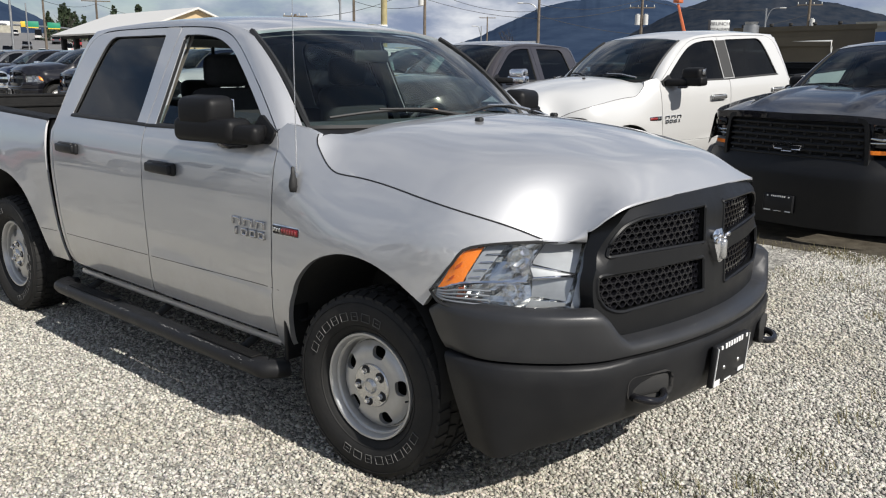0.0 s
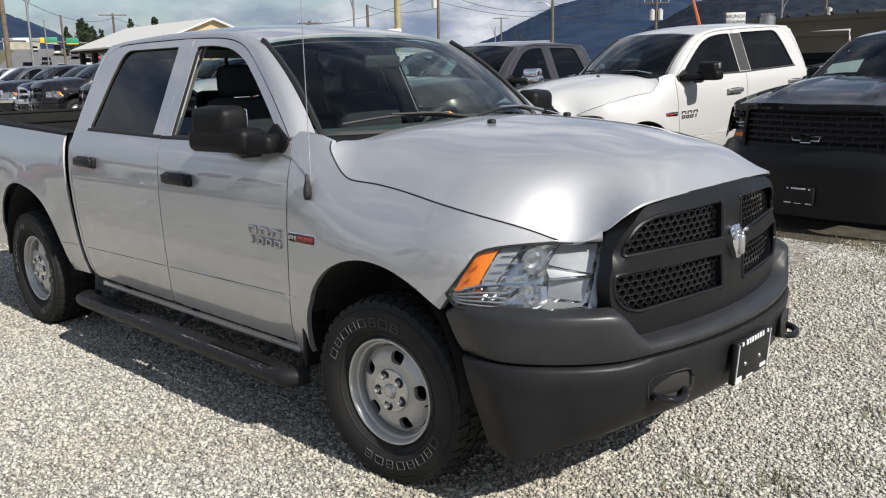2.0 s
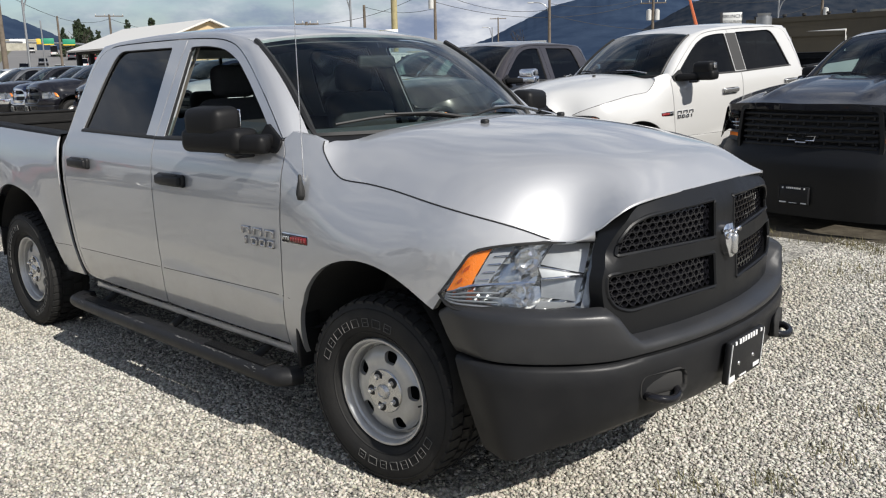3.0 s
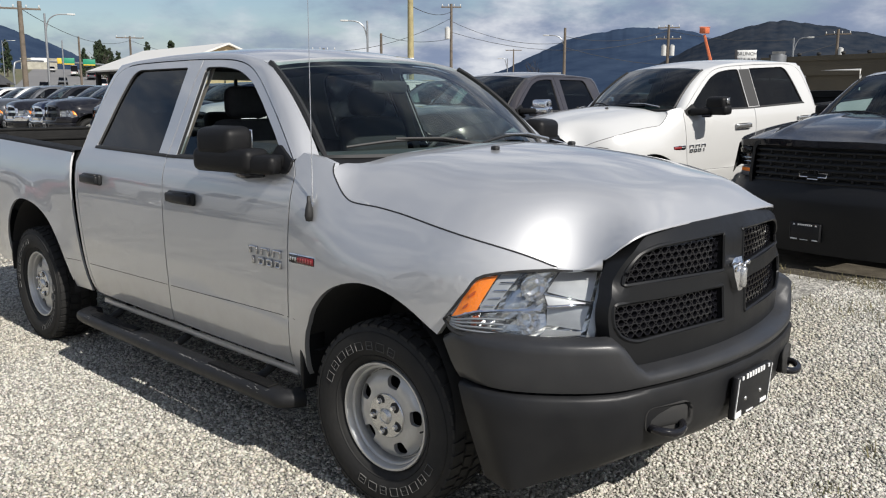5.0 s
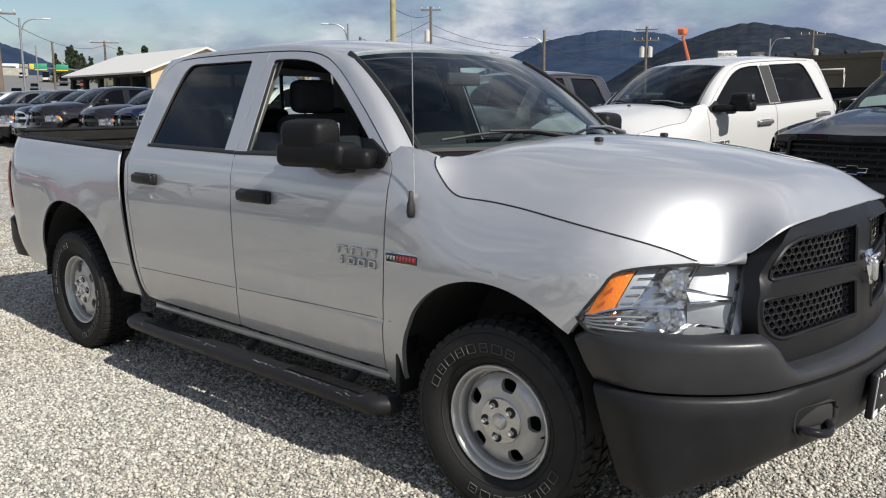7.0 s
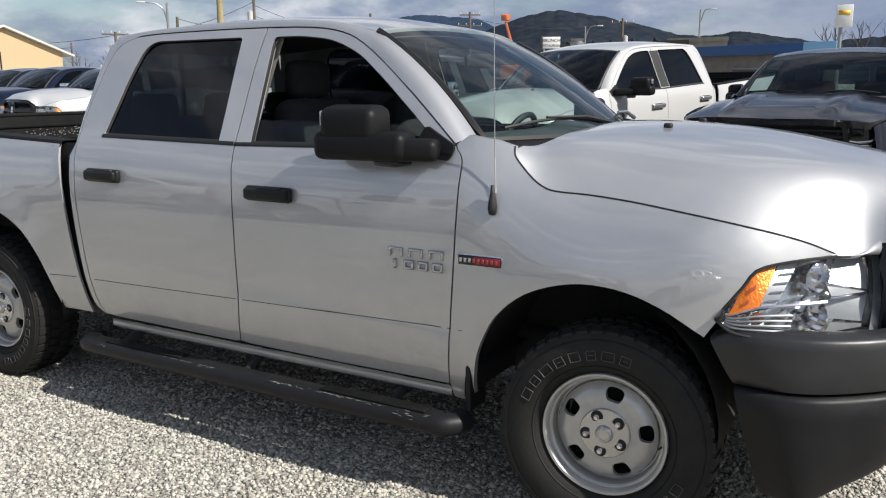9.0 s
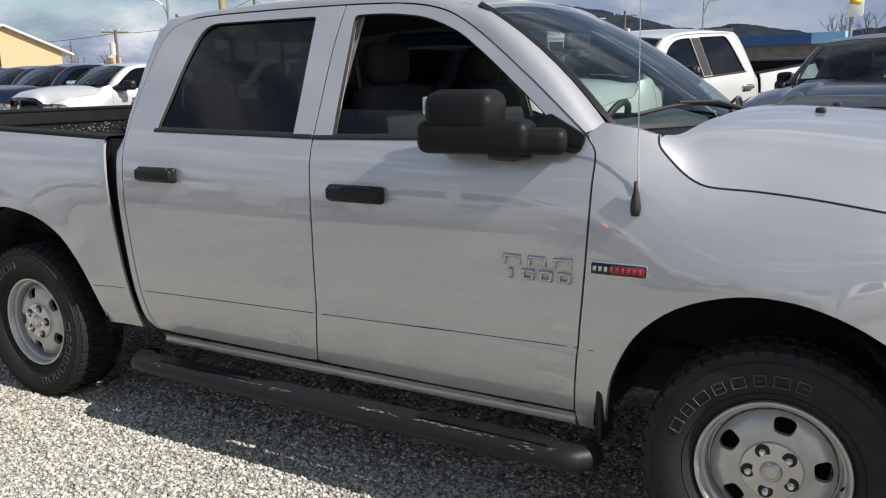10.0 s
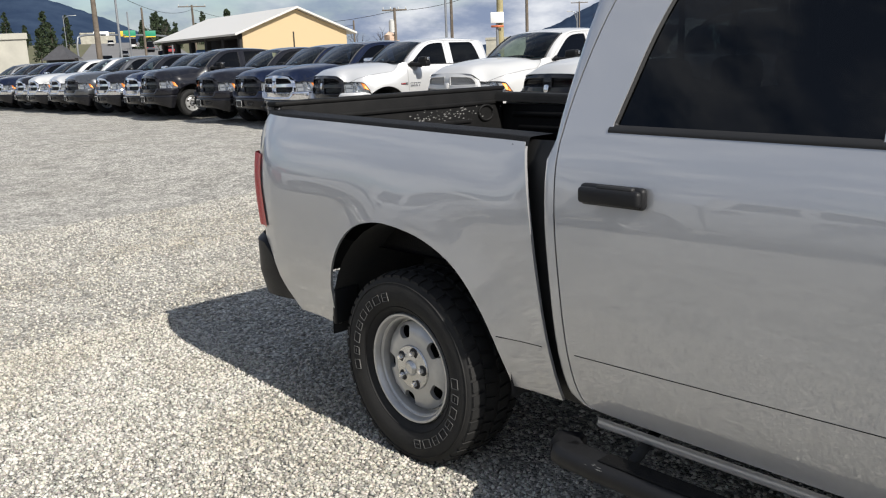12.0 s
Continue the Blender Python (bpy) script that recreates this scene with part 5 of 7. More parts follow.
# ---- the lot ----
def ground_material():
    m = mat("crushed_grey_gravel", (0.36, 0.35, 0.32), 0.95)
    nd, lk = m.node_tree.nodes, m.node_tree.links
    p, tc = nd["Principled BSDF"], nd["Texture Coordinate"]
    v, v2, n, r, mx, b, mx2, r2 = (nd.new(k) for k in ("ShaderNodeTexVoronoi", "ShaderNodeTexVoronoi", "ShaderNodeTexNoise", "ShaderNodeValToRGB", "ShaderNodeMix", "ShaderNodeBump", "ShaderNodeMix", "ShaderNodeMapRange"))
    v.inputs["Scale"].default_value, v2.inputs["Scale"].default_value = 66, 66
    v2.feature = "DISTANCE_TO_EDGE"
    n.inputs["Scale"].default_value, n.inputs["Detail"].default_value = 0.35, 5
    sepc = nd.new("ShaderNodeSeparateColor")
    r.color_ramp.elements[0].color, r.color_ramp.elements[1].color = (0.185, 0.178, 0.160, 1), (0.70, 0.67, 0.59, 1)
    e = r.color_ramp.elements.new(0.5)
    e.color = (0.395, 0.378, 0.336, 1)
    for q in (v, v2):
        lk.new(tc.outputs["Object"], q.inputs["Vector"])
    lk.new(tc.outputs["Object"], n.inputs["Vector"])
    lk.new(v.outputs["Color"], sepc.inputs[0])
    lk.new(sepc.outputs[0], r.inputs["Fac"])
    r2.inputs["From Min"].default_value, r2.inputs["From Max"].default_value, r2.inputs["To Max"].default_value = 0.52, 0.72, 0.35
    lk.new(n.outputs["Fac"], r2.inputs["Value"])
    mx2.data_type = "RGBA"
    mx2.inputs["B"].default_value = (0.27, 0.25, 0.20, 1)
    lk.new(r2.outputs[0], mx2.inputs["Factor"])
    lk.new(r.outputs[0], mx2.inputs["A"])
    tone = mx2.outputs["Result"]
    for scale, lo, hi, dark, shift in ((2.2, 0.42, 0.66, 0.72, 0.0), (9.0, 0.40, 0.62, 0.70, 3.0), (26.0, 0.40, 0.62, 0.55, 7.0)):
        pn, pr, pm, pp = nd.new("ShaderNodeTexNoise"), nd.new("ShaderNodeMapRange"), nd.new("ShaderNodeMix"), nd.new("ShaderNodeMapping")
        pn.inputs["Scale"].default_value, pn.inputs["Detail"].default_value, pn.inputs["Roughness"].default_value = scale, 6, 0.65
        pp.inputs["Location"].default_value = (shift, 1.0, 0.0)
        pr.inputs["From Min"].default_value, pr.inputs["From Max"].default_value = lo, hi
        pr.inputs["To Min"].default_value, pr.inputs["To Max"].default_value = 1.12, dark
        pm.data_type, pm.blend_type = "RGBA", "MULTIPLY"
        pm.inputs["Factor"].default_value = 1.0
        lk.new(tc.outputs["Object"], pp.inputs["Vector"])
        lk.new(pp.outputs[0], pn.inputs["Vector"])
        lk.new(pn.outputs["Fac"], pr.inputs["Value"])
        lk.new(tone, pm.inputs["A"])
        lk.new(pr.outputs[0], pm.inputs["B"])
        tone = pm.outputs["Result"]
    lk.new(tone, p.inputs["Base Color"])
    b.inputs["Strength"].default_value, b.inputs["Distance"].default_value = 0.9, 0.012
    lk.new(v2.outputs["Distance"], b.inputs["Height"])
    lk.new(b.outputs[0], p.inputs["Normal"])
    return m


GRAVEL = ground_material()
gx = sorted({*np.round(np.linspace(-70, 40, 56), 3), -4000.0, -1500.0, -600.0, -250.0, -120.0, 90.0, 250.0, 700.0, 2000.0, 4000.0})
gy = sorted({*np.round(np.linspace(-30, 40, 36), 3), *np.round(np.arange(0.5, 4.6, 0.25), 3), -4000.0, -1500.0, -500.0, -200.0, -90.0, 80.0, 160.0, 400.0, 1000.0, 2000.0, 4000.0})


def lie(x, y):
    """Height of the lot: flat, with slow swells away from the truck."""
    far = ease(7, 16, math.hypot(x + 1.5, y))
    rise = 0.115 * ease(1.3, 3.6, y)
    rise += 0.16 * ease(5.5, 10.0, y) * ease(-9.0, -5.5, x)
    return rise + 0.04 * far * (noise.noise(Vector((x * 0.11, y * 0.11, 3))) if abs(x) < 100 and abs(y) < 100 else 0)


gv = [(x, y, lie(x, y)) for x in gx for y in gy]
gn = len(gy)
ground = raw("ground", gv, [(i * gn + j, (i + 1) * gn + j, (i + 1) * gn + j + 1, i * gn + j + 1) for i in range(len(gx) - 1) for j in range(gn - 1)], GRAVEL, smooth=True)
tagged(ground, "pale grey crushed gravel lot", "ground", kind="structure")

hero = make_pickup(SILVER)
hero.location.y = 0.0233
tagged(hero, "silver crew cab pickup truck with black bumpers and steel wheels", "truck", "pickup trucks")


def restyle(t, by_name, skip=()):
    """Other finishes on a copy of the truck, part by part."""
    for ob in list(t.children_recursive):
        key = ob.name.split(".")[0]
        if key in skip:
            continue
        m = by_name.get(key)
        if m is None and ob.material_slots and ob.material_slots[0].material == SILVER:
            m = by_name["paint"]
        if m is not None and ob.type == "MESH":
            ob.material_slots[0].link = "OBJECT"
            ob.material_slots[0].material = m
    gone = [o for o in t.children_recursive if o.name.split(".")[0] in skip]
    for ob in {o for g in gone for o in (g, *g.children_recursive)}:
        bpy.data.objects.remove(ob)
    return t


SMALL = ("gate_rib", "worn_patch", "axle", "engine", "sidewall_mark", "lug_nut", "valve", "washer_jet", "whip", "aerial", "step_pad", "bracket", "floor_rib", "liner_rib", "recess", "window_divider", "crest_boss", "rib", "wiper_arm")


def parked(x, y, turn, paint, label, chrome=False, far=True, extra=None, lift=0.0, tip=0.0):
    t = copy_thing(hero, pose(x, y, lift + lie(x, y), 0, tip, -90 + turn))
    style = {"paint": paint, "pane": TINT, "windscreen": TEAL, "front_bumper": paint, "lower_valance": GLOSSBLACK, "grille": GLOSSBLACK, "grille_lip": GLOSSBLACK}
    if chrome:
        style.update({"grille": CHROME, "grille_lip": CHROME, "front_bumper": CHROME, "rear_bumper": CHROME, "side_mirror": CHROME})
    style.update(extra or {})
    restyle(t, style, SMALL if far else ("sidewall_mark", "aerial", "whip", "bracket", "crest_boss"))
    return tagged(t, label, "truck", "pickup trucks")


white_truck = parked(-3.45, 5.72, -18.5, WHITE, "white crew cab pickup truck with black mirrors", far=False, extra={"pane": TINT, "front_bumper": FASCIA, "grille": FASCIA, "door_handle": SATIN}, lift=-0.01, tip=3.2)
for s_ in (-1, 1):
    part("pillar_strip", sheet([(-1.660, 1.392), (-1.692, 1.838), (-1.862, 1.838), (-1.826, 1.392)], [], lambda x, z: (x, s_ * (WIDE * half_width(x, z) + 0.004), z), 0.1, 0.01, lambda c: (0, -s_, 0)), SEAL, white_truck, "black strip over the door pillar")
FRONT = ("grille", "headlamp", "front_bumper")
dark_truck = copy_thing(hero, pose(-0.266, 5.74, 0.07, 0, 0, -98.7))
restyle(dark_truck, {"paint": BLACK, "pane": TINT, "windscreen": TEAL}, (*SMALL, *FRONT, "hood", "hood_gap"))
tagged(dark_truck, "black pickup truck with a wide slatted grille and hood bulges", "truck", "pickup trucks")
parked(-6.12, 5.65, -2.0, BROWN, "dark brown pickup truck with chrome mirrors", extra={"side_mirror": CHROME})
parked(-9.1, 7.6, -8.0, WHITE, "white pickup truck beside a brown one")
row = [(NAVY, "dark blue pickup truck with a chrome grille", True), (NAVY, "very dark blue pickup truck with a black grille", False), (BLACK, "black pickup truck with headlamps catching the sun", False), (BLACK, "lifted black pickup truck with a dark grille", False), (NAVY, "dark blue pickup truck with a chrome grille", True), (BLACK, "black pickup truck with a chrome grille", True), (GREY, "dark grey pickup truck in the row", False), (PEARL, "light silver pickup truck in the dark row", True), (WHITE, "white pickup truck with a chrome grille", True), (BLACK, "black pickup truck with a chrome grille", True), (NAVY, "dark blue pickup truck with a chrome grille", True), (BLACK, "black pickup truck with a chrome grille", True), (GREY, "dark grey pickup truck at the row's end", True)]
for (paint, label, chrome), x, y in zip(row, (-18.35, -20.50, -22.70, -25.75, -28.0, -30.2, -32.6, -34.9, -37.1, -39.4, -41.8, -44.3, -46.9), (8.65, 9.05, 9.05, 8.8, 9.2, 9.1, 8.9, 9.1, 9.0, 9.2, 9.0, 9.1, 9.2)):
    parked(x, y, -5.0 + random.uniform(-1.0, 1.0), paint, label, chrome, lift=0.10 if "lifted" in label else 0.03)
parked(-11.93, 8.2, -5.0, WHITE, "white pickup truck with papers on its dashboard", extra={k: WHITE for k in ("grille", "grille_lip", "mesh_insert", "grille_back", "emblem")})
parked(-16.4, 8.7, -9.0, PEARL, "light silver pickup truck with a hood scoop")
# across the lane behind the walk: only met as reflections in the truck's side
for x, y, turn, paint, label in [(-22.2, -9.6, 66, WHITE, "white pickup truck across the lane"), (-16.0, -9.4, 68, RED, "red pickup truck across the lane"), (-9.7, -9.0, 67, WHITE, "white pickup truck across the lane"), (-3.6, -9.3, 68, WHITE, "white pickup truck across the lane"), (2.6, -9.2, 66, PEARL, "light silver pickup truck across the lane")]:
    parked(x, y, turn, paint, label)


def dark_front(t):
    """The black truck's own face: wide slatted grille, stacked lamps, plain bumper."""
    bend = lambda y: 0.16 * y * y
    g = part("grille", sheet(rounded([(-0.62, 0.60), (0.62, 0.60), (0.70, 0.70), (0.71, 0.90), (0.67, 1.215), (-0.67, 1.215), (-0.71, 0.90), (-0.70, 0.70)], 0.06), [rounded([(-0.59, 0.635), (0.59, 0.635), (0.665, 0.72), (0.675, 0.90), (0.64, 1.18), (-0.64, 1.18), (-0.675, 0.90), (-0.665, 0.72)], 0.05)], lambda y, z: (1.03 - bend(y), y, z), 0.08, 0.09, lambda c: (-1, 0, 0)), GRILLEBLACK, t, "black slatted grille with a thin rim")
    for k in range(9):
        z = 0.668 + k * 0.057
        half = 0.60 if k == 0 else 0.645
        part("slat", grid(16, 3, lambda u, v: (1.012 - bend(half * (2 * u - 1)) - 0.022 * abs(v - 0.3), half * (2 * u - 1), z + 0.030 * v)), GRILLEBLACK, g)
        for q in range(9):
            y = (q - 4 + 0.5 * (k % 2)) * 0.135
            if abs(y) < half - 0.03 and k < 8:
                part("grille_web", box((1.0 - bend(y), y, z + 0.043), (0.02, 0.022, 0.034), 0.004, 1), GRILLEBLACK, g)
    part("grille_back", grid(8, 2, lambda u, v: (0.95 - bend(1.3 * u - 0.65), 1.3 * u - 0.65, 0.62 + 0.59 * v)), WELL, g)
    bow = [(-0.125, -0.020), (-0.05, -0.020), (-0.05, -0.038), (0.05, -0.038), (0.05, -0.020), (0.125, -0.020), (0.135, 0.020), (0.05, 0.020), (0.05, 0.038), (-0.05, 0.038), (-0.05, 0.020), (-0.135, 0.020)]
    ring = [(1.045, y, 0.925 + z) for y, z in bow]
    part("crest", tube([*ring, ring[0]], 0.006, 5, False), CHROME, g, "chrome outlined plain crest")
    for s in (-1, 1):
        lamp = part("headlamp", sheet(rounded([(0.68, 0.97), (0.92, 0.96), (0.93, 1.10), (0.89, 1.19), (0.68, 1.20)], 0.02), [], lambda y, z: (1.0 - 0.16 * y * y - 0.9 * max(0, y - 0.72) ** 1.5, s * y, z), 0.06, 0.06, lambda c: (-1, 0, 0)), GLOSSBLACK, t, "smoked headlamp with chrome bars")
        on_lamp = lambda y, z: (1.010 - bend(y) - 0.9 * max(0, y - 0.72) ** 1.5, s * y, z)
        part("lamp_bar", tube([on_lamp(y, z) for y, z in ((0.70, 1.045), (0.78, 1.035), (0.86, 1.04), (0.90, 1.08), (0.895, 1.13), (0.875, 1.165))], [0.007, 0.010, 0.014, 0.016, 0.013, 0.006], 6), REFLECTOR, lamp, "bright curved light guide")
        part("lamp_bar", tube([on_lamp(y, 1.005) for y in (0.70, 0.76, 0.82, 0.87)], 0.006, 6), REFLECTOR, lamp)
        part("lamp_projector", box(on_lamp(0.76, 1.115), (0.05, 0.10, 0.075), 0.016, 3), SMOKE, lamp)
        part("side_marker", grid(6, 2, lambda u, v: (1.004 - 0.16 * (0.70 + 0.17 * u) ** 2 - 0.9 * max(0, 0.70 + 0.17 * u - 0.72) ** 1.5, s * (0.70 + 0.17 * u), 0.905 + 0.035 * v)), AMBER, lamp, "amber marker")
    face = lambda u, v: (1.10 - 0.16 * (1.86 * u - 0.93) ** 2 - 0.5 * max(0, abs(1.86 * u - 0.93) - 0.7) ** 1.3 - 0.03 * abs(v - 0.6) - 0.10 * max(0, v - 0.8) / 0.2, 1.86 * u - 0.93, 0.21 + 0.65 * v)
    b = part("front_bumper", grid(30, 10, face), GRILLEBLACK, t, "black front bumper with a pale scuffed edge")
    p = part("plate_holder", box((1.10, 0.0, 0.405), (0.03, 0.30, 0.165), 0.008), PLASTIC, b, "black dealer plate with plain white marks")
    for k in range(8):
        part("plate_mark", box((1.117, -0.063 + 0.018 * k, 0.405 + 0.066), (0.004, 0.011, 0.015)), PAPER, p, smooth=False)
    for y, z, w, h in ((-0.105, 0.066, 0.014, 0.014), (0.105, 0.066, 0.014, 0.014), (-0.10, -0.068, 0.065, 0.012), (0.0, -0.070, 0.075, 0.005), (0.105, -0.068, 0.055, 0.010)):
        part("plate_mark", box((1.117, y, 0.405 + z), (0.004, w, h)), PAPER, p, smooth=False)
    for y in (-0.142, 0.142):
        part("plate_mark", box((1.117, y, 0.405), (0.004, 0.004, 0.14)), FASCIA, p, smooth=False)
    def top(x, y):
        k = max(0.0, (x + 0.35) / 1.35)
        ridge_ = 0.030 * ease(0.60, 0.52, abs(y) + 0.06 * x) * ease(-0.30, -0.15, x) - 0.018 * ease(0.36, 0.28, abs(y) - 0.10 * x)
        return 1.452 - 0.205 * k ** 2.2 - 0.085 * (abs(y) / 0.92) ** 3 + ridge_ * ease(0.97, 0.72, x)
    rim = rounded([(-0.36, -0.80), (0.10, -0.955), (0.70, -0.945), (0.90, -0.86), (0.985, -0.55), (1.025, -0.25), (1.04, 0.0), (1.025, 0.25), (0.985, 0.55), (0.90, 0.86), (0.70, 0.945), (0.10, 0.955), (-0.36, 0.80), (-0.27, 0.0)], 0.05)
    hd = part("hood", sheet(rim, [], lambda x, y: (x, y, top(x, y)), 0.045, 0.06, lambda c: (0, 0, -1)), BLACK, t, "black hood with two raised ridges")
    for s in (-1, 1):
        part("hood_flank", grid(16, 4, lambda u, v: (-0.36 + 1.24 * u, s * (0.80 + 0.155 * ease(0, 0.35, u) - 0.07 * ease(0.85, 1, u) + 0.055 * v), top(-0.36 + 1.24 * u, 0.93) - 0.02 - 0.30 * v)), BLACK, hd)


dark_front(dark_truck)


# ---- distance ----
CX, CY = 2.45, -3.16


TURN = 0.0


def stand(x, y, turn=0.0):
    """Moves the point from which bearings and distances are counted, and the zero of the bearings."""
    global CX, CY, TURN
    CX, CY, TURN = x, y, turn


EAST, MID, WEST, NEARWEST = (2.45, -3.15), (0.59, -3.70), (-1.09, -3.01, -1.72), (-0.34, -3.19)


def at(az, d, z=0.0):
    return Vector((CX + d * math.cos(radians(az + TURN)), CY + d * math.sin(radians(az + TURN)), z))


def up_to(el, d):
    return 1.65 + d * math.tan(radians(el))


# the air's blue haze is mixed into the forest colours, more with distance
FOREST_FAR = mat("far_haze_blue_forest", (0.022, 0.036, 0.066), 1.0, vary=1.0, vscale=0.012, col2=(0.036, 0.055, 0.09), detail=10, spec=0.0)
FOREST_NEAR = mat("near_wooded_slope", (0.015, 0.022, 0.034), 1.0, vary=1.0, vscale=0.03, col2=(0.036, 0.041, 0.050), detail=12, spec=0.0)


def ridge(name, label, profile, dist, m, seed):
    az, el = zip(*profile)
    smooth = table(az, el, 1.2)
    vs, fs = [], []
    steps = np.linspace(az[0], az[-1], int((az[-1] - az[0]) * 12))
    for a in steps:
        e = smooth(a)
        n = noise.fractal(Vector((a * 1.1, seed, 0)), 0.9, 2.1, 4) * 0.10
        h0 = max(2.0, up_to(max(e, 0.05), dist))
        crest = dist * math.tan(radians(n)) * min(1, e / 2)
        for k in range(7):
            v = k / 6
            r = dist * (1 - 0.32 * (1 - v))
            hh = h0 * v ** 1.1 * (1 - 0.32 * (1 - v)) + crest * v ** 6
            p = at(a, r)
            vs.append((p.x, p.y, hh - 3 * (k == 0)))
    for i in range(len(steps) - 1):
        for k in range(6):
            fs.append((i * 7 + k, (i + 1) * 7 + k, (i + 1) * 7 + k + 1, i * 7 + k + 1))
    return tagged(raw(name, vs, fs, m, smooth=True), label, "mountain", kind="structure")


ridge("backdrop_mountain_west", "wooded mountain with haze blue in its colour", [(115.3, 3.0), (116.6, 3.8), (118, 4.25), (120, 4.45), (122, 4.5), (123.5, 4.25), (125.5, 3.85), (127, 3.2), (128.5, 2.5), (130, 1.8), (132, 1.1), (136, 0.6)], 3000, FOREST_FAR, 1)
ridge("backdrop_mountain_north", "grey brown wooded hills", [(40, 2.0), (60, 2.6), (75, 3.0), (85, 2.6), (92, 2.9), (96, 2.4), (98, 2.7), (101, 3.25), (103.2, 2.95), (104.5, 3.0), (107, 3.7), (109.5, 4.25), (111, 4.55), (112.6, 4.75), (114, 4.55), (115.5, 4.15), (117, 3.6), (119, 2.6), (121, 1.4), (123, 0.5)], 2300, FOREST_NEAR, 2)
ridge("backdrop_mountain_south", "far mountain with haze blue in its colour", [(150, 0.4), (153, 0.8), (155, 1.5), (156.5, 2.3), (157.9, 3.0), (159, 3.4), (160, 3.78), (161.2, 4.25), (162.6, 4.5), (164, 4.4), (167, 3.6), (172, 2.8), (180, 2.4), (200, 2.0), (230, 1.5), (260, 1.2)], 3000, FOREST_FAR, 3)

STEEL = mat("galvanised_steel", (0.33, 0.34, 0.35), 0.45, metal=0.7, vary=0.4, vscale=2)
WOOD = mat("weathered_pole_wood", (0.16, 0.13, 0.10), 0.9, vary=0.8, vscale=3, bump=0.4, bscale=30)
YELLOWWOOD = mat("pale_new_pole_wood", (0.36, 0.31, 0.16), 0.85, vary=0.7, vscale=2.5, col2=(0.20, 0.17, 0.09), bump=0.4, bscale=20)
WIRE = mat("black_cable", (0.015, 0.015, 0.015), 0.6)
LAMPHEAD = mat("lamp_head", (0.5, 0.5, 0.48), 0.5)
CREAM = mat("cream_siding", (0.50, 0.38, 0.22), 0.75, vary=0.25, vscale=0.6, col2=(0.48, 0.37, 0.22), bump=0.2, bscale=8)
WHITEROOF = mat("white_metal_roof", (0.58, 0.57, 0.54), 0.5, vary=0.3, vscale=0.5, col2=(0.6, 0.57, 0.5))
DARKWOOD = mat("dark_shed_timber", (0.018, 0.017, 0.016), 0.9, vary=0.5, vscale=2)
TARP = mat("blue_tarpaulin", (0.03, 0.14, 0.42), 0.5, vary=0.5, vscale=1.5)
ASPHALT = mat("grey_asphalt_road", (0.17, 0.165, 0.16), 0.9, vary=0.6, vscale=0.08, col2=(0.12, 0.12, 0.12), detail=10)
VERGE = mat("dry_grass_verge", (0.085, 0.095, 0.04), 1.0, vary=1.0, vscale=0.25, col2=(0.12, 0.10, 0.06), detail=10, bump=0.5, bscale=3)
SIGNGREEN = mat("green_road_sign", (0.01, 0.22, 0.12), 0.5)
SIGNYELLOW = mat("yellow_sign", (0.65, 0.42, 0.03), 0.5)
BROWNWALL = mat("brown_metal_wall", (0.085, 0.070, 0.045), 0.7, vary=0.4, vscale=0.7, bump=0.2, bscale=5)
BLOCKWALL = mat("pale_block_wall", (0.42, 0.40, 0.33), 0.9, vary=0.6, vscale=1.0, bump=0.3, bscale=4)
BLUEFASCIA = mat("blue_fascia", (0.020, 0.075, 0.22), 0.5, vary=0.2, vscale=0.5)
LIGHTBLUE = mat("light_blue_fascia", (0.22, 0.45, 0.68), 0.5)
BRICKGREY = mat("grey_brick_wall", (0.20, 0.18, 0.16), 0.9, vary=0.7, vscale=1.5, bump=0.3, bscale=6)
ORANGE = mat("orange_machine_paint", (0.50, 0.13, 0.05), 0.45)
PINKWALL = mat("pale_pink_render", (0.55, 0.40, 0.30), 0.85, vary=0.4, vscale=0.8)
TANWALL = mat("tan_rendered_wall", (0.50, 0.48, 0.41), 0.85, vary=0.4, vscale=0.8)
GREYROOF = mat("grey_shingle_roof", (0.06, 0.06, 0.065), 0.9, vary=0.6, vscale=2)
REDROOF = mat("red_roof", (0.33, 0.06, 0.05), 0.7)
SIGNWHITE = mat("white_sign_panel", (0.75, 0.75, 0.72), 0.5)
BARK = mat("grey_bark", (0.075, 0.062, 0.05), 0.95, vary=0.7, vscale=4, bump=0.4, bscale=20)
NEEDLE = mat("dark_evergreen_needles", (0.018, 0.032, 0.014), 0.9, vary=1.0, vscale=0.8, col2=(0.04, 0.058, 0.022))


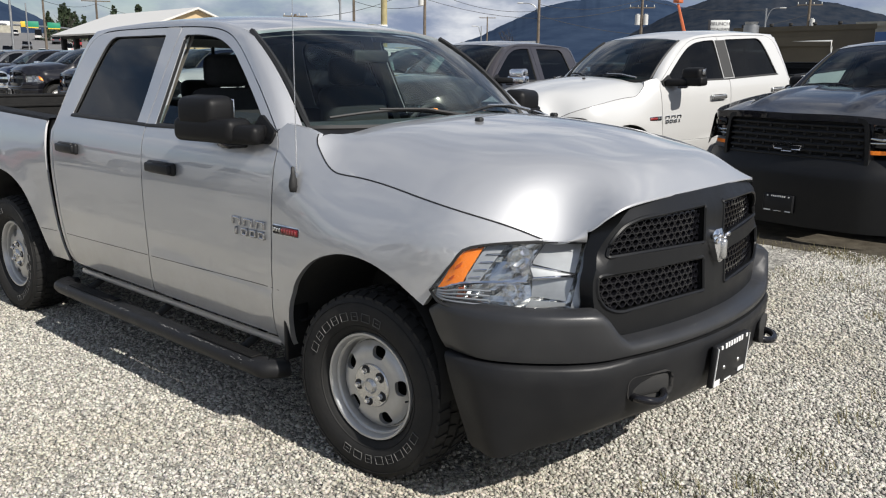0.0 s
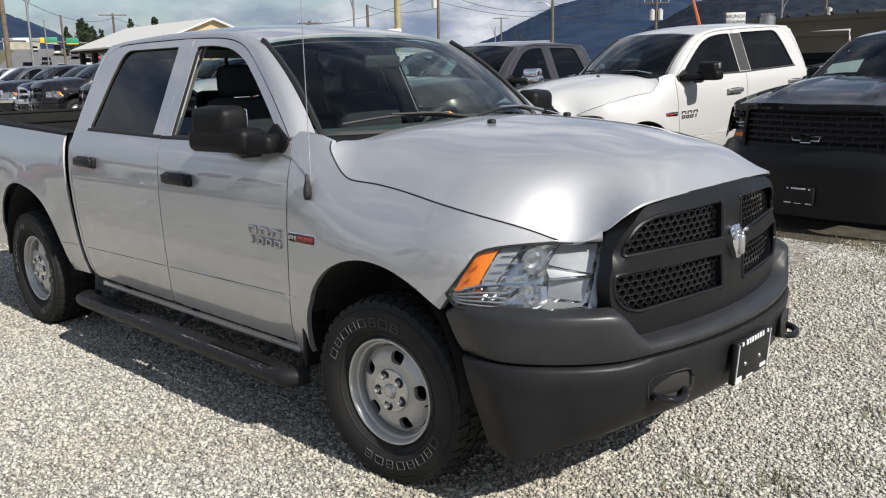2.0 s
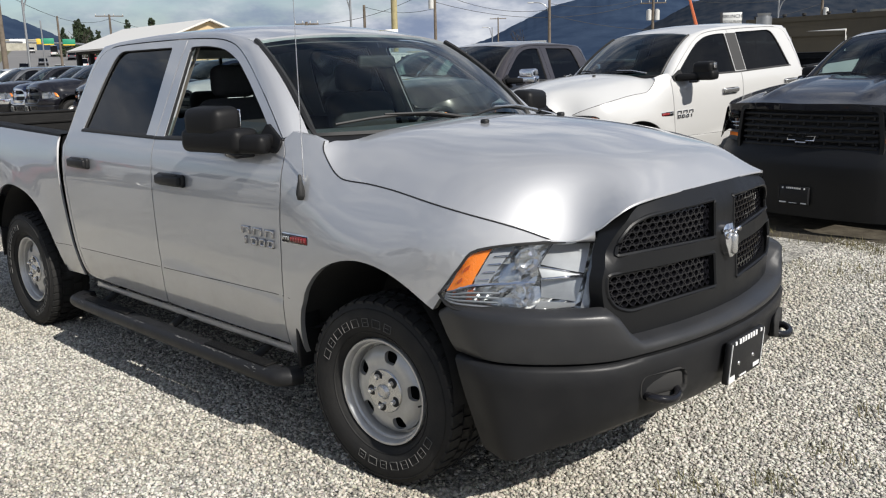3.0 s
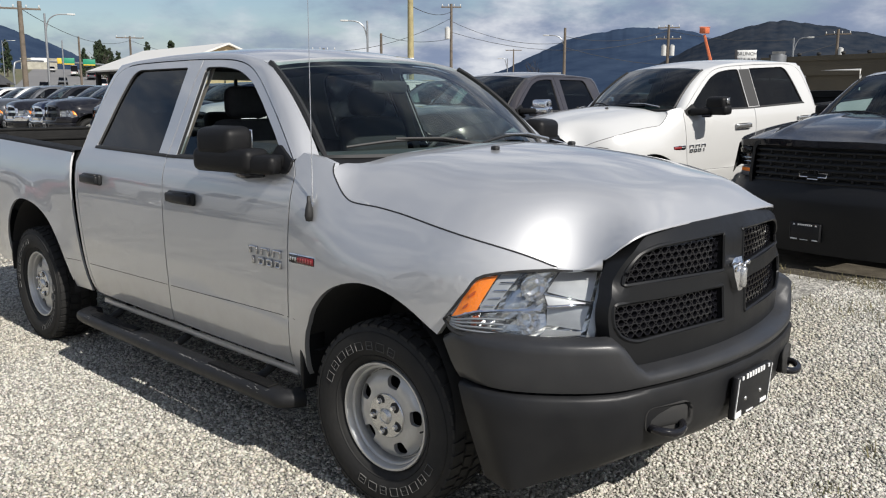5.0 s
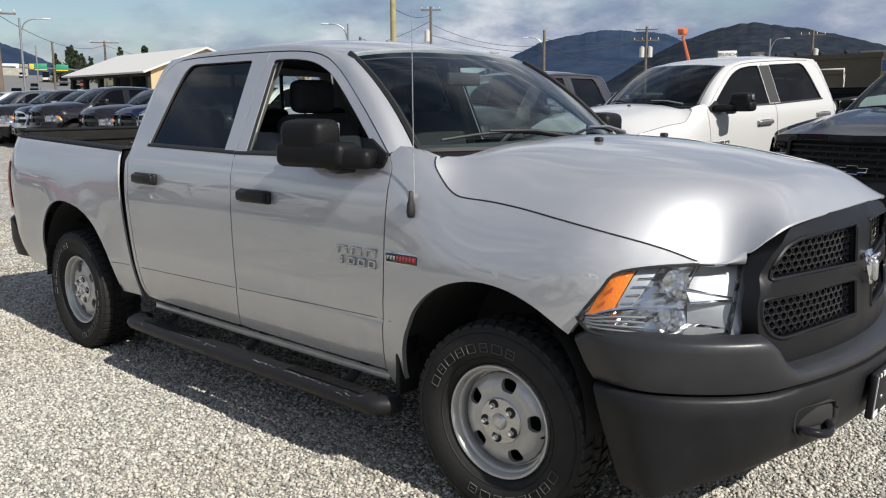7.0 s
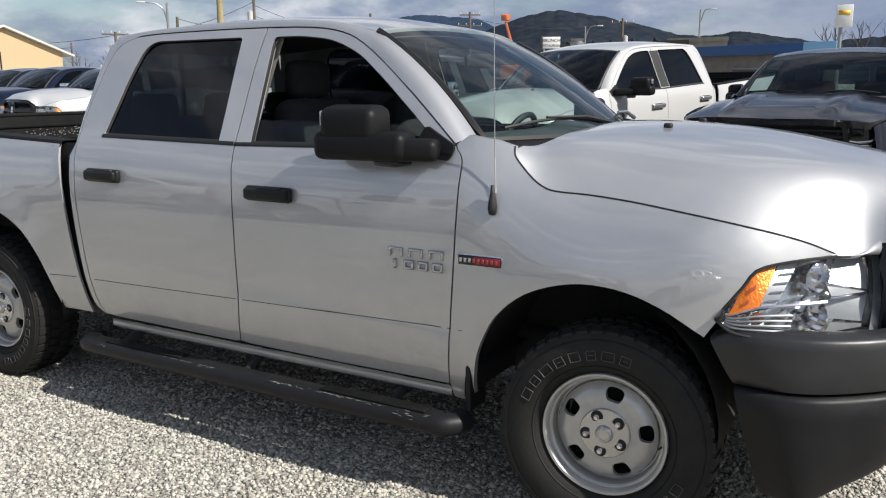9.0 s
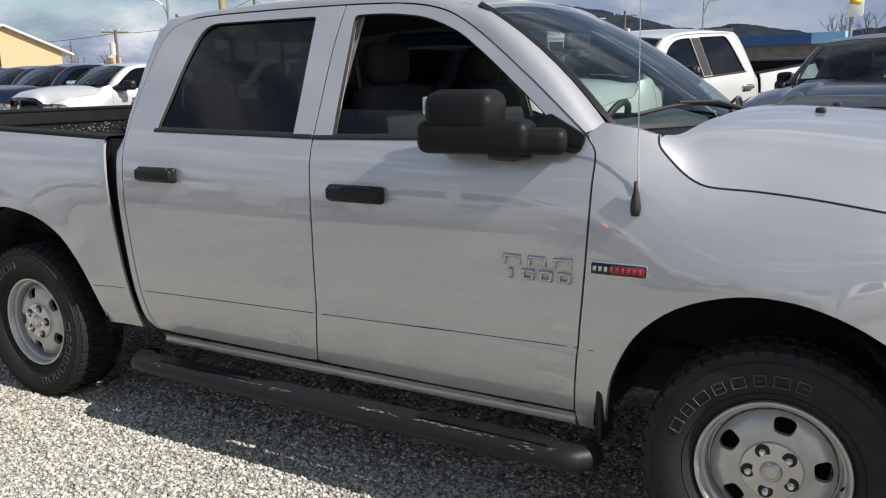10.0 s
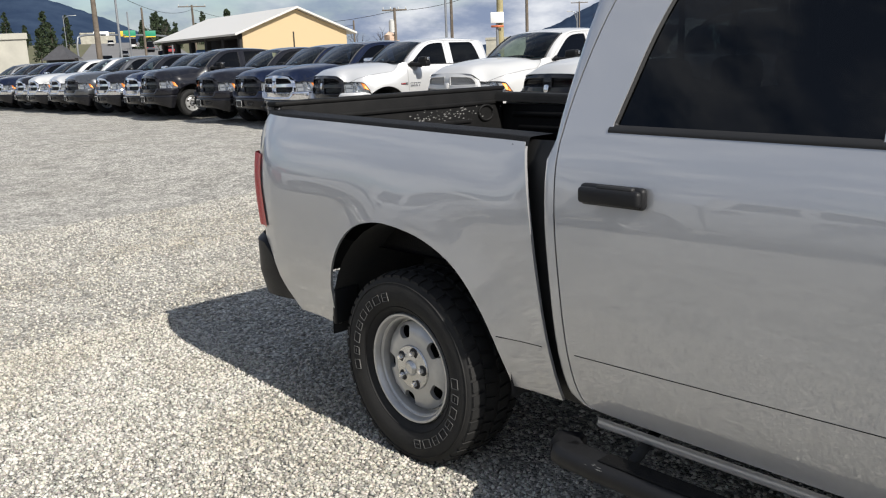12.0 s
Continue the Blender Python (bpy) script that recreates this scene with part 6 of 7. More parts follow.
def pole(az, d, el, r, m, label, arms=(), name="utility_pole", lean=0.0):
    h = up_to(el, d)
    p = at(az, d)
    z0 = hill_z(p.x, p.y)
    t = new(name)
    t.matrix_basis = Matrix.Translation((p.x, p.y, z0)) @ pose(0, 0, 0, 0, lean, az)
    part("shaft", tube([(0, 0, -0.3), (0, 0, (h - z0) * 0.5), (0, 0, h - z0)], [r, r * 0.88, r * 0.72], 10), m, t)
    for kind, zz, w in arms:
        z = h - z0 - zz
        if kind == "cross":
            part("crossarm", box((0, 0, z), (0.12, w, 0.12), 0.01), m, t)
            for y in np.linspace(-w / 2 + 0.1, w / 2 - 0.1, 4):
                part("insulator", tube([(0, y, z + 0.05), (0, y, z + 0.28)], [0.05, 0.035], 6), LAMPHEAD, t)
        elif kind == "can":
            part("transformer", join(tube([(0.0, w, z - 0.5), (0, w, z + 0.5)], 0.26, 10), box((0, w, z + 0.55), (0.3, 0.3, 0.1), 0.03)), LAMPHEAD, t, "grey transformer drum")
        elif kind == "lamp":
            s = 1 if w > 0 else -1
            arm = [(0, 0, z - 1.4), (0, s * 0.25, z - 0.5), (0, w * 0.5, z - 0.08), (0, w, z)]
            a = part("lamp_arm", tube(spline(arm, 4), 0.05, 6), m if m is STEEL else STEEL, t)
            part("lamp_head", box((0, w + s * 0.25, z), (0.22, 0.6, 0.12), 0.04), LAMPHEAD, a)
    return tagged(t, label, "lamp post" if name == "street_lamp" else "pole")


# the hill with its road
HILL_A, HILL_B = 150.0, 175.0


def hill_z(x, y):
    d = math.hypot(x - WEST[0], y - WEST[1])
    az = math.degrees(math.atan2(y - WEST[1], x - WEST[0])) % 360 - WEST[2]
    k = ease(HILL_A - 2.5, HILL_A + 2.5, az) * (1 - ease(HILL_B, HILL_B + 8, az))
    return 10.5 * k * max(0.0, min(1.0, (d - 100) / 200)) ** 1.15 + lie(min(x, 90), min(y, 90)) * 0


def hill_sheet(name, label, lo, hi, m, dz, d0=98, d1=420):
    vs, fs, na, nd_ = [], [], 24, 22
    for i in range(na + 1):
        for j in range(nd_ + 1):
            d = d0 + (d1 - d0) * (j / nd_) ** 1.4
            a = lo(d) + (hi(d) - lo(d)) * i / na
            p = at(a, d)
            vs.append((p.x, p.y, hill_z(p.x, p.y) + dz))
    for i in range(na):
        for j in range(nd_):
            b = i * (nd_ + 1) + j
            fs.append((b, b + nd_ + 1, b + nd_ + 2, b + 1))
    return tagged(raw(name, vs, fs, m, smooth=True), label, "road" if m is ASPHALT else "hill", kind="structure")


stand(*WEST)
hill_sheet("ground_hill", "grassy slope beside the road", lambda d: 146.0, lambda d: 184.0, VERGE, 0.02)
hill_sheet("road", "grey asphalt road climbing a hill", lambda d: 158.7 - 6.2 * (100 / d) ** 0.9, lambda d: 159.4 + 4.2 * (100 / d) ** 0.9, ASPHALT, 0.10)


def make_car(name, paint, label, m, tall=1.45, long=4.4):
    """A plain far car or van: body, cabin glass, roof and wheels."""
    t = new(name)
    t.matrix_basis = m
    L, w = long / 2, 0.88
    bot = [(-L, 0.30), (L - 0.1, 0.30), (L, 0.50), (L - 0.05, 0.72), (L - 1.0, 0.90), (-L + 0.25, 0.95), (-L, 0.75)]
    part("body", sheet(rounded(bot, 0.08), [], lambda x, z: (x, -w, z), 0.5, 2 * w, lambda c: (0, 1, 0)), paint, t)
    part("body_side", sheet(rounded(bot, 0.08), [], lambda x, z: (x, w, z), 0.5, 0), paint, t)
    cab = [(L - 1.05, 0.88), (L - 1.75, tall - 0.04), (-L + 0.95, tall - 0.04), (-L + 0.30, 0.93)]
    part("cabin_glass", join(*[sheet(cab, [], lambda x, z, s=s: (x, s * (w - 0.04 - 0.16 * (z - 0.9)), z), 0.5, 0.0) for s in (-1, 1)], grid(1, 4, lambda u, v: (cab[0][0] + (cab[1][0] - cab[0][0]) * u, (v - 0.5) * 2 * (w - 0.06 - 0.08 * u), cab[0][1] + (cab[1][1] - cab[0][1]) * u)), grid(1, 4, lambda u, v: (cab[3][0] + (cab[2][0] - cab[3][0]) * u, (v - 0.5) * 2 * (w - 0.06 - 0.08 * u), cab[3][1] + (cab[2][1] - cab[3][1]) * u))), TINT, t)
    part("roof", box(((cab[1][0] + cab[2][0]) / 2, 0, tall - 0.02), (cab[1][0] - cab[2][0] + 0.1, 2 * w - 0.26, 0.07), 0.03), paint, t)
    for x in (-L + 0.85, L - 0.9):
        for s in (-1, 1):
            b = join(tube([(x, s * (w - 0.12), 0.33), (x, s * (w + 0.02), 0.33)], 0.33, 14))
            wheel = part("wheel", b, TYRE, t)
            part("rim", tube([(x, s * (w + 0.015), 0.33), (x, s * (w + 0.03), 0.33)], 0.2, 12), RIM, wheel)
    for s in (-1, 1):
        part("headlight", box((L - 0.06, s * 0.62, 0.66), (0.10, 0.34, 0.14), 0.03), REFLECTOR, t)
        part("tail_lamp", box((-L + 0.04, s * 0.68, 0.78), (0.08, 0.22, 0.16), 0.03), REDLENS, t)
    return tagged(t, label, "car", "cars on the road")


for az, d, paint, label, tall, turn in [(158.2, 150, WHITE, "white car driving on the hill road", 1.5, 0), (156.9, 165, WHITE, "white van driving on the hill road", 1.9, 180), (156.2, 128, BLACK, "black car driving on the hill road", 1.5, 180), (155.5, 120, GREY, "dark car on the hill road", 1.5, 180), (159.2, 185, GREY, "grey car on the hill road", 1.5, 0), (157.6, 215, GREY, "dark truck on the hill road", 2.3, 180), (158.6, 240, WHITE, "white truck on the hill road", 2.6, 180), (160.2, 160, GREY, "grey car descending the hill road", 1.5, 0), (159.9, 270, WHITE, "white car at the hill's top", 1.6, 0), (156.4, 200, RED, "red car on the hill road", 1.5, 180)]:
    p = at(az, d)
    make_car("car", paint, label, Matrix.Translation((p.x, p.y, hill_z(p.x, p.y) + 0.1)) @ pose(0, 0, 0, 0, 3.0 if turn else -3.0, az + 180 + turn), tall, 5.4 if tall > 1.8 else 4.4)

# gantry with green signs
ga, gb = at(156.3, 165), at(161.8, 150)
gantry = new("sign_gantry")
gz = 7.4
part("beam", tube(spline([(ga.x, ga.y, hill_z(ga.x, ga.y)), (ga.x, ga.y, gz - 1.0), ga.lerp(gb, 0.08) + Vector((0, 0, gz)), ga.lerp(gb, 0.5) + Vector((0, 0, gz + 0.1)), ga.lerp(gb, 0.92) + Vector((0, 0, gz)), (gb.x, gb.y, gz - 1.2), (gb.x, gb.y, hill_z(gb.x, gb.y))], 5), 0.16, 8), STEEL, gantry)
for az, d, w, h, m in ((158.75, 157, 2.0, 1.1, SIGNGREEN), (157.55, 160, 2.0, 1.1, SIGNGREEN), (159.25, 156, 0.7, 0.9, SIGNYELLOW), (160.4, 154, 2.4, 0.7, SIGNWHITE)):
    p = at(az, d, gz + 0.3)
    s_ = part("sign_panel", box((0, 0, 0), (0.08, w, h), 0.02), m, gantry)
    s_.matrix_basis = Matrix.Translation(p) @ pose(0, 0, 0, 0, 0, az)
    if m is SIGNGREEN:
        b_ = part("sign_strip", box((-0.05, 0, -h * 0.42), (0.02, w * 0.95, h * 0.16), 0.0), SIGNYELLOW, s_, smooth=False)
tagged(gantry, "steel road gantry with two green signs", "road sign")

# poles and lamps
stand(*EAST)
pole(159.9, 66, 5.6, 0.20, WOOD, "weathered wooden utility pole with a crossarm", (("cross", 0.5, 2.6),))
pole(158.6, 72, 4.95, 0.10, STEEL, "tall galvanised street lamp by the road", (("lamp", 0.0, -1.6),), "street_lamp")
pole(161.0, 200, 3.3, 0.10, STEEL, "galvanised street lamp by the hill road", (("lamp", 0.0, -2.0),), "street_lamp")
pole(156.8, 117, 3.65, 0.16, WOOD, "weathered wooden pole by the lot")
pole(157.75, 100, 3.4, 0.09, STEEL, "slim steel pole beside the road")
pole(153.85, 118, 3.75, 0.17, WOOD, "wooden utility pole with a crossarm", (("cross", 0.2, 3.4),))
pole(138.9, 66, 5.0, 0.10, STEEL, "galvanised street lamp with a curved arm", (("lamp", 0.0, 1.5),), "street_lamp")
pole(138.0, 90, 4.2, 0.18, WOOD, "short wooden pole behind the row")
pole(136.05, 52.1, 9.5, 0.21, YELLOWWOOD, "pale new wooden utility pole")
pole(133.35, 82, 6.1, 0.16, WOOD, "wooden pole with a transformer", (("cross", 0.3, 1.9), ("can", 2.7, 0.35)))
pole(125.85, 86, 4.55, 0.17, WOOD, "wooden pole with a lamp arm", (("lamp", 0.7, 1.6),))
pole(129.2, 150, 3.2, 0.15, WOOD, "far wooden pole with a crossarm", (("cross", 0.2, 2.8),))
pole(129.6, 120, 2.6, 0.09, STEEL, "far street lamp below the mountain", (("lamp", 0.0, 0.8),), "street_lamp")
pole(119.25, 92, 4.65, 0.17, WOOD, "wooden pole with two transformers", (("cross", 0.3, 2.2), ("cross", 1.4, 2.6), ("can", 2.6, 0.4), ("can", 2.6, -0.4)))
pole(111.75, 88, 3.7, 0.10, STEEL, "street lamp behind the low building", (("lamp", 0.0, -1.2),), "street_lamp")
pole(109.3, 95, 4.15, 0.17, WOOD, "wooden pole with a transformer drum", (("cross", 0.5, 2.4), ("can", 2.4, -0.35)))
stand(*MID)
pole(103.3, 85, 4.6, 0.10, STEEL, "street lamp by the blue building", (("lamp", 0.0, -0.9),), "street_lamp")
stand(*NEARWEST)
pole(140.5, 78, 3.3, 0.16, WOOD, "wooden pole with a transformer by the church", (("cross", 0.2, 2.2), ("can", 1.6, 0.3)))
pole(143.15, 95, 2.6, 0.12, WOOD, "thin wooden pole by the barn")
stand(*MID)
pole(90.0, 90, 3.6, 0.10, STEEL, "street lamp beyond the lot", (("lamp", 0.0, -1.0),), "street_lamp")


def cable(a, b, sag=1.2):
    a, b = Vector(a), Vector(b)
    return [a.lerp(b, k) - Vector((0, 0, sag * 4 * k * (1 - k))) for k in np.linspace(0, 1, 13)]


def P(az, d, el):
    stand(*(NEARWEST if az in (140.5, 143.15) else EAST))
    return at(az, d, up_to(el, d))



for i, (a, b, sag) in enumerate([(P(159.9, 66, 5.2), P(153.85, 118, 3.5), 1.2), (P(153.85, 118, 3.5), P(140.5, 78, 3.1), 1.5), (P(140.5, 78, 3.1), P(133.35, 82, 5.2), 0.8), (P(133.35, 82, 5.0), P(125.85, 86, 3.6), 0.8), (P(133.35, 82, 4.3), P(119.25, 92, 4.0), 1.6), (P(138.0, 90, 4.1), P(133.35, 82, 3.9), 0.5), (P(125.85, 86, 4.0), P(119.25, 92, 4.3), 0.7), (P(119.25, 92, 4.3), P(109.3, 95, 3.9), 0.9), (P(136.05, 52, 6.0), P(133.35, 82, 5.6), 0.4), (P(125.85, 86, 3.3), P(109.3, 95, 3.3), 2.0), (P(156.8, 117, 2.4), P(143.15, 95, 2.3), 0.8)]):
    tagged(part("overhead_cable", tube(cable(a, b, sag), 0.022, 5), WIRE), "thin black overhead cable between poles", "cable", "overhead cables")

# barn with its open side
stand(*WEST)
A, B, D = at(151.9, 76), at(145.2, 81), at(156.8, 93)
E_ = B + (D - A)
ez, rz_ = up_to(2.1, 76), up_to(3.5, 79)
barn = new("barn")
lift_z = lambda p, z: (p.x, p.y, z)
M1, M2 = (A + B) / 2, (D + E_) / 2
out = (M1 - M2).normalized() * 0.5
side_out = (A - B).normalized() * 0.9
gable = raw("gable_wall", [lift_z(A, 0), lift_z(B, 0), lift_z(B, ez), lift_z(M1, rz_ - 0.1), lift_z(A, ez)], [(0, 1, 2, 3, 4)], CREAM, barn, "cream gable wall")
gable.modifiers.new("thick", "SOLIDIFY").thickness = 0.2
wall_b = raw("back_wall", [lift_z(B, 0), lift_z(E_, 0), lift_z(E_, ez), lift_z(B, ez)], [(0, 1, 2, 3)], CREAM, barn)
wall_b.modifiers.new("thick", "SOLIDIFY").thickness = 0.2
rv = []
for p, q in ((A + side_out, M1), (D + side_out, M2)):
    k = out if p is not None and (p - A).length < 3 else -out
    rv += [lift_z(p + k, ez - 0.12), lift_z(q + k, rz_ + 0.12)]
for p, q in ((B - side_out, M1), (E_ - side_out, M2)):
    k = out if (p - B).length < 3 else -out
    rv += [lift_z(p + k, ez - 0.12), lift_z(q + k, rz_ + 0.12)]
rf = raw("roof", rv, [(0, 1, 3, 2), (4, 6, 7, 5)], WHITEROOF, barn, "white metal roof")
rf.modifiers.new("thick", "SOLIDIFY").thickness = 0.16
part("eave_beam", tube([lift_z(A, ez - 0.3), lift_z(D, ez - 0.3)], 0.22, 6), DARKWOOD, barn)
for k in (0.02, 0.2, 0.4, 0.6, 0.8, 0.98):
    q = A.lerp(D, k)
    part("post", box((q.x, q.y, ez / 2), (0.45, 0.45, ez), 0.02), DARKWOOD, barn)
inn = (B - A).normalized()
q0, q1 = A + inn * 5, D + inn * 5
iw = raw("inner_wall", [lift_z(q0, 0), lift_z(q1, 0), lift_z(q1, ez), lift_z(q0, ez)], [(0, 1, 2, 3)], DARKWOOD, barn)
iw.modifiers.new("thick", "SOLIDIFY").thickness = 0.15
dn = raw("shed_soffit", [lift_z(A, ez - 0.05), lift_z(D, ez - 0.05), lift_z(q1, ez + 0.4), lift_z(q0, ez + 0.4)], [(0, 1, 2, 3)], DARKWOOD, barn)
tagged(barn, "cream barn with a white metal roof and an open side", "barn")
for k, w, h, m, lab in ((0.28, 4.0, 1.6, TARP, "blue tarpaulin covered stack in the open shed"), (0.58, 5.5, 1.7, TARP, "blue tarpaulin covered pallets in the open shed"), (0.82, 2.0, 1.6, SIGNWHITE, "white crate in the open shed")):
    q = A.lerp(D, k) + inn * 2.5
    st = part("covered_load", box((q.x, q.y, 1.6 + h / 2), (w * 0.6, w * 0.6, h), 0.2, 3, None), m)
    tagged(st, lab, "pallet stack")
    leg = part("pallet_rack", box((q.x, q.y, 0.8), (w * 0.6, w * 0.6, 1.6), 0.05), DARKWOOD)
    tagged(leg, "dark timber rack in the open shed", "rack")


def block(name, az0, az1, d0, d1, el, m, label, depth=10.0, cat="building", z0=0.0):
    """A flat-roofed building whose front runs between two bearings; returns the thing and its front edge."""
    a, b = at(az0, d0), at(az1, d1)
    h = up_to(el, (d0 + d1) / 2)
    back = Vector((a.x - CX, a.y - CY, 0)).normalized() * depth
    t = new(name)
    pts = [a, b, b + back, a + back]
    part("wall", sheet([(p.x, p.y) for p in pts], [], lambda x, y: (x, y, h), 500, h - z0, lambda c: (0, 0, -1)), m, t, smooth=False)
    cap = [(p + (p - (a + b + back) / 2).normalized() * 0.15) for p in pts]
    part("parapet", sheet([(p.x, p.y) for p in cap], [], lambda x, y: (x, y, h + 0.15), 500, 0.35, lambda c: (0, 0, -1)), m, t, smooth=False)
    return tagged(t, label, cat), a, b, h


stand(*EAST)
lowb, la, lb, lh = block("low_building", 113.5, 105.6, 72, 66, 2.5, BROWNWALL, "long low brown flat-roofed building", 14)
for k in (0.12, 0.35, 0.5, 0.68, 0.86):
    q = la.lerp(lb, k) + Vector((-2.0, 3.5, 0))
    v = part("roof_vent", join(tube([(q.x, q.y, lh), (q.x, q.y, lh + 0.45)], 0.12, 10), tube([(q.x, q.y, lh + 0.40), (q.x, q.y, lh + 0.55)], [0.19, 0.14], 10)), DARKWOOD, lowb)
block("block_building", 106.6, 103.0, 78, 76, 2.75, BLOCKWALL, "pale concrete block building", 8)
q = at(112.55, 68, up_to(2.05, 68))
vent = part("exhaust_drum", join(tube([q, q + Vector((0, 0, 0.75))], 0.55, 14), tube([q + Vector((0, 0, 0.75)), q + Vector((0, 0, 1.0))], [0.42, 0.5], 14), tube([q - Vector((0, 0, q.z)), q], 0.25, 8)), STEEL)
tagged(vent, "round steel roof exhaust drum", "vent")
# board with two lines of writing
sa, sb = at(115.0, 60), at(113.85, 60)
sz0, sz1 = up_to(2.28, 60), up_to(3.02, 60)
board = new("restaurant_sign")
mid = (sa + sb) / 2
board.matrix_basis = Matrix.Translation((mid.x, mid.y, 0)) @ pose(0, 0, 0, 0, 0, 114.4 + 90)
bw = (sa - sb).length
part("panel", box((0, 0, (sz0 + sz1) / 2), (bw, 0.25, sz1 - sz0), 0.02), SIGNWHITE, board)
part("sign_edge", box((bw / 2 + 0.08, 0.04, (sz0 + sz1) / 2), (0.14, 0.30, sz1 - sz0 + 0.04), 0.01), INK, board)
for x in (-0.5, 0.5):
    part("sign_leg", tube([(x, 0.05, 0), (x, 0.05, sz0)], 0.06, 6), STEEL, board)
for text, z, size in (("BRUNCH", sz0 + (sz1 - sz0) * 0.56, 0.30), ("RESTAURANT", sz0 + (sz1 - sz0) * 0.14, 0.245)):
    cu = bpy.data.curves.new("lettering", "FONT")
    cu.body, cu.size, cu.align_x, cu.extrude = text, size, "CENTER", 0.004
    cu.materials.append(INK)
    tmp = new("tmp", cu)
    ob = new("lettering", bpy.data.meshes.new_from_object(tmp))
    bpy.data.objects.remove(tmp)
    ob.parent = board
    ob.matrix_basis = pose(0.0, 0.131, z, 90, 0, 180)
tagged(board, "white roadside board reading BRUNCH RESTAURANT", "sign")
# lift boom
lift = new("boom_lift")
b0, b1 = at(116.25, 80, up_to(1.2, 80)), at(117.05, 80, up_to(4.0, 80))
part("boom", tube([b0, b0.lerp(b1, 0.55), b1], [0.17, 0.14, 0.11], 6), ORANGE, lift)
part("basket", join(box(b1 + Vector((0, 0, 0.35)), (0.6, 0.8, 0.5), 0.05), tube([b1 + Vector((-0.3, -0.4, 0.65)), b1 + Vector((0.3, 0.4, 0.65))], 0.04, 5)), ORANGE, lift, "orange work basket")
part("carriage", box((b0.x, b0.y, b0.z / 2), (2.4, 2.4, b0.z), 0.1), ORANGE, lift)
tagged(lift, "orange boom lift raised above the roofs", "lift")
# blue building and its pole sign
stand(*MID)
blue, ba, bb, _ = block("blue_building", 103.5, 94.9, 62, 56, 2.05, BRICKGREY, "grey brick building with a blue fascia", 12)
fz = up_to(2.5, 59)
for k0, k1, m in ((0.0, 0.80, BLUEFASCIA), (0.80, 1.0, LIGHTBLUE)):
    a_, b_ = ba.lerp(bb, k0), ba.lerp(bb, k1)
    n_ = Vector((a_.y - b_.y, b_.x - a_.x, 0)).normalized() * -0.25
    if n_.dot(Vector((CX, CY, 0)) - a_) < 0:
        n_ = -n_
    part("fascia", box(((a_ + b_) / 2 + n_ + Vector((0, 0, fz - 0.48))), ((b_ - a_).length, 0.5, 0.66), 0.02, 2, Matrix.Rotation(math.atan2(b_.y - a_.y, b_.x - a_.x), 4, "Z")), m, blue)
ps = new("pole_sign")
pp = at(94.95, 46)
ps.matrix_basis = Matrix.Translation(pp) @ pose(0, 0, 0, 0, 0, 5)
part("shaft", tube([(0, 0, 0), (0, 0, up_to(4.6, 46))], 0.09, 8), STEEL, ps)
part("panel", box((0.12, -0.12, up_to(3.9, 46)), (0.75, 0.2, 1.05), 0.02), SIGNWHITE, ps)
part("panel_mark", box((0.12, -0.225, up_to(4.1, 46)), (0.5, 0.01, 0.22), 0.0), SIGNYELLOW, ps)
tagged(ps, "white sign panel on a steel pole", "sign")
stand(*NEARWEST)
ws = new("small_sign")
pp = at(134.0, 50)
ws.matrix_basis = Matrix.Translation(pp) @ pose(0, 0, 0, 0, 0, 135)
part("shaft", tube([(0, 0, 0), (0, 0, up_to(2.6, 50))], 0.08, 8), STEEL, ws)
part("panel", box((-0.1, 0, up_to(2.4, 50)), (0.15, 0.75, 0.6), 0.02), SIGNWHITE, ws)
part("panel_mark", box((-0.18, 0, up_to(1.85, 50)), (0.02, 0.7, 0.12), 0.0), ORANGE, ws)
tagged(ws, "white and orange roadside sign", "sign")
stand(*EAST)
# trailer, church, tan wall, red roofed shed
block("white_trailer", 130.8, 126.2, 34, 32, 1.42, SIGNWHITE, "white box trailer behind the row", 3.0, "trailer")
tr, ta, tb, th = block("brown_trailer", 111.0, 107.9, 40, 39, 1.75, BROWNWALL, "brown box trailer with a white frame", 3.0, "trailer")
ring = [Vector((p.x, p.y, z)) + (Vector((CX, CY, 0)) - p).normalized() * 0.06 for p, z in ((ta, th), (tb, th), (tb, 1.1), (ta, 1.1))]
part("trim", tube([*ring, ring[0]], 0.07, 5, False), SIGNWHITE, tr)
stand(*WEST)
block("tan_building", 172.0, 164.6, 62, 58, 2.15, TANWALL, "tan rendered building at the lot's end", 10)
stand(*NEARWEST)
ch, ca, cb, chh = block("church", 141.6, 140.2, 125, 125, 1.2, PINKWALL, "small cream church with a gable tower", 6)
cm = (ca + cb) / 2
part("tower", join(box((cm.x + 0.5, cm.y, chh + 0.4), (1.3, 1.3, 1.0), 0.05), tube([(cm.x + 0.5, cm.y, chh + 0.9), (cm.x + 0.5, cm.y, chh + 1.5)], [0.95, 0.1], 4)), PINKWALL, ch)
stand(*WEST)
shd, sa_, sb_, sh_ = block("shed", 163.6, 161.9, 100, 98, 0.75, DARKWOOD, "dark shed with a grey roof and a red lean-to", 5)
sm = (sa_ + sb_) / 2
part("roof", tube([(sm.x, sm.y, sh_), (sm.x, sm.y, sh_ + 1.5)], [2.2, 0.2], 4), GREYROOF, shd)
part("lean_to", box((sm.x + 1.8, sm.y + 1.3, sh_ * 0.45), (1.4, 2.0, sh_ * 0.9), 0.05), REDROOF, shd, "red lean-to")
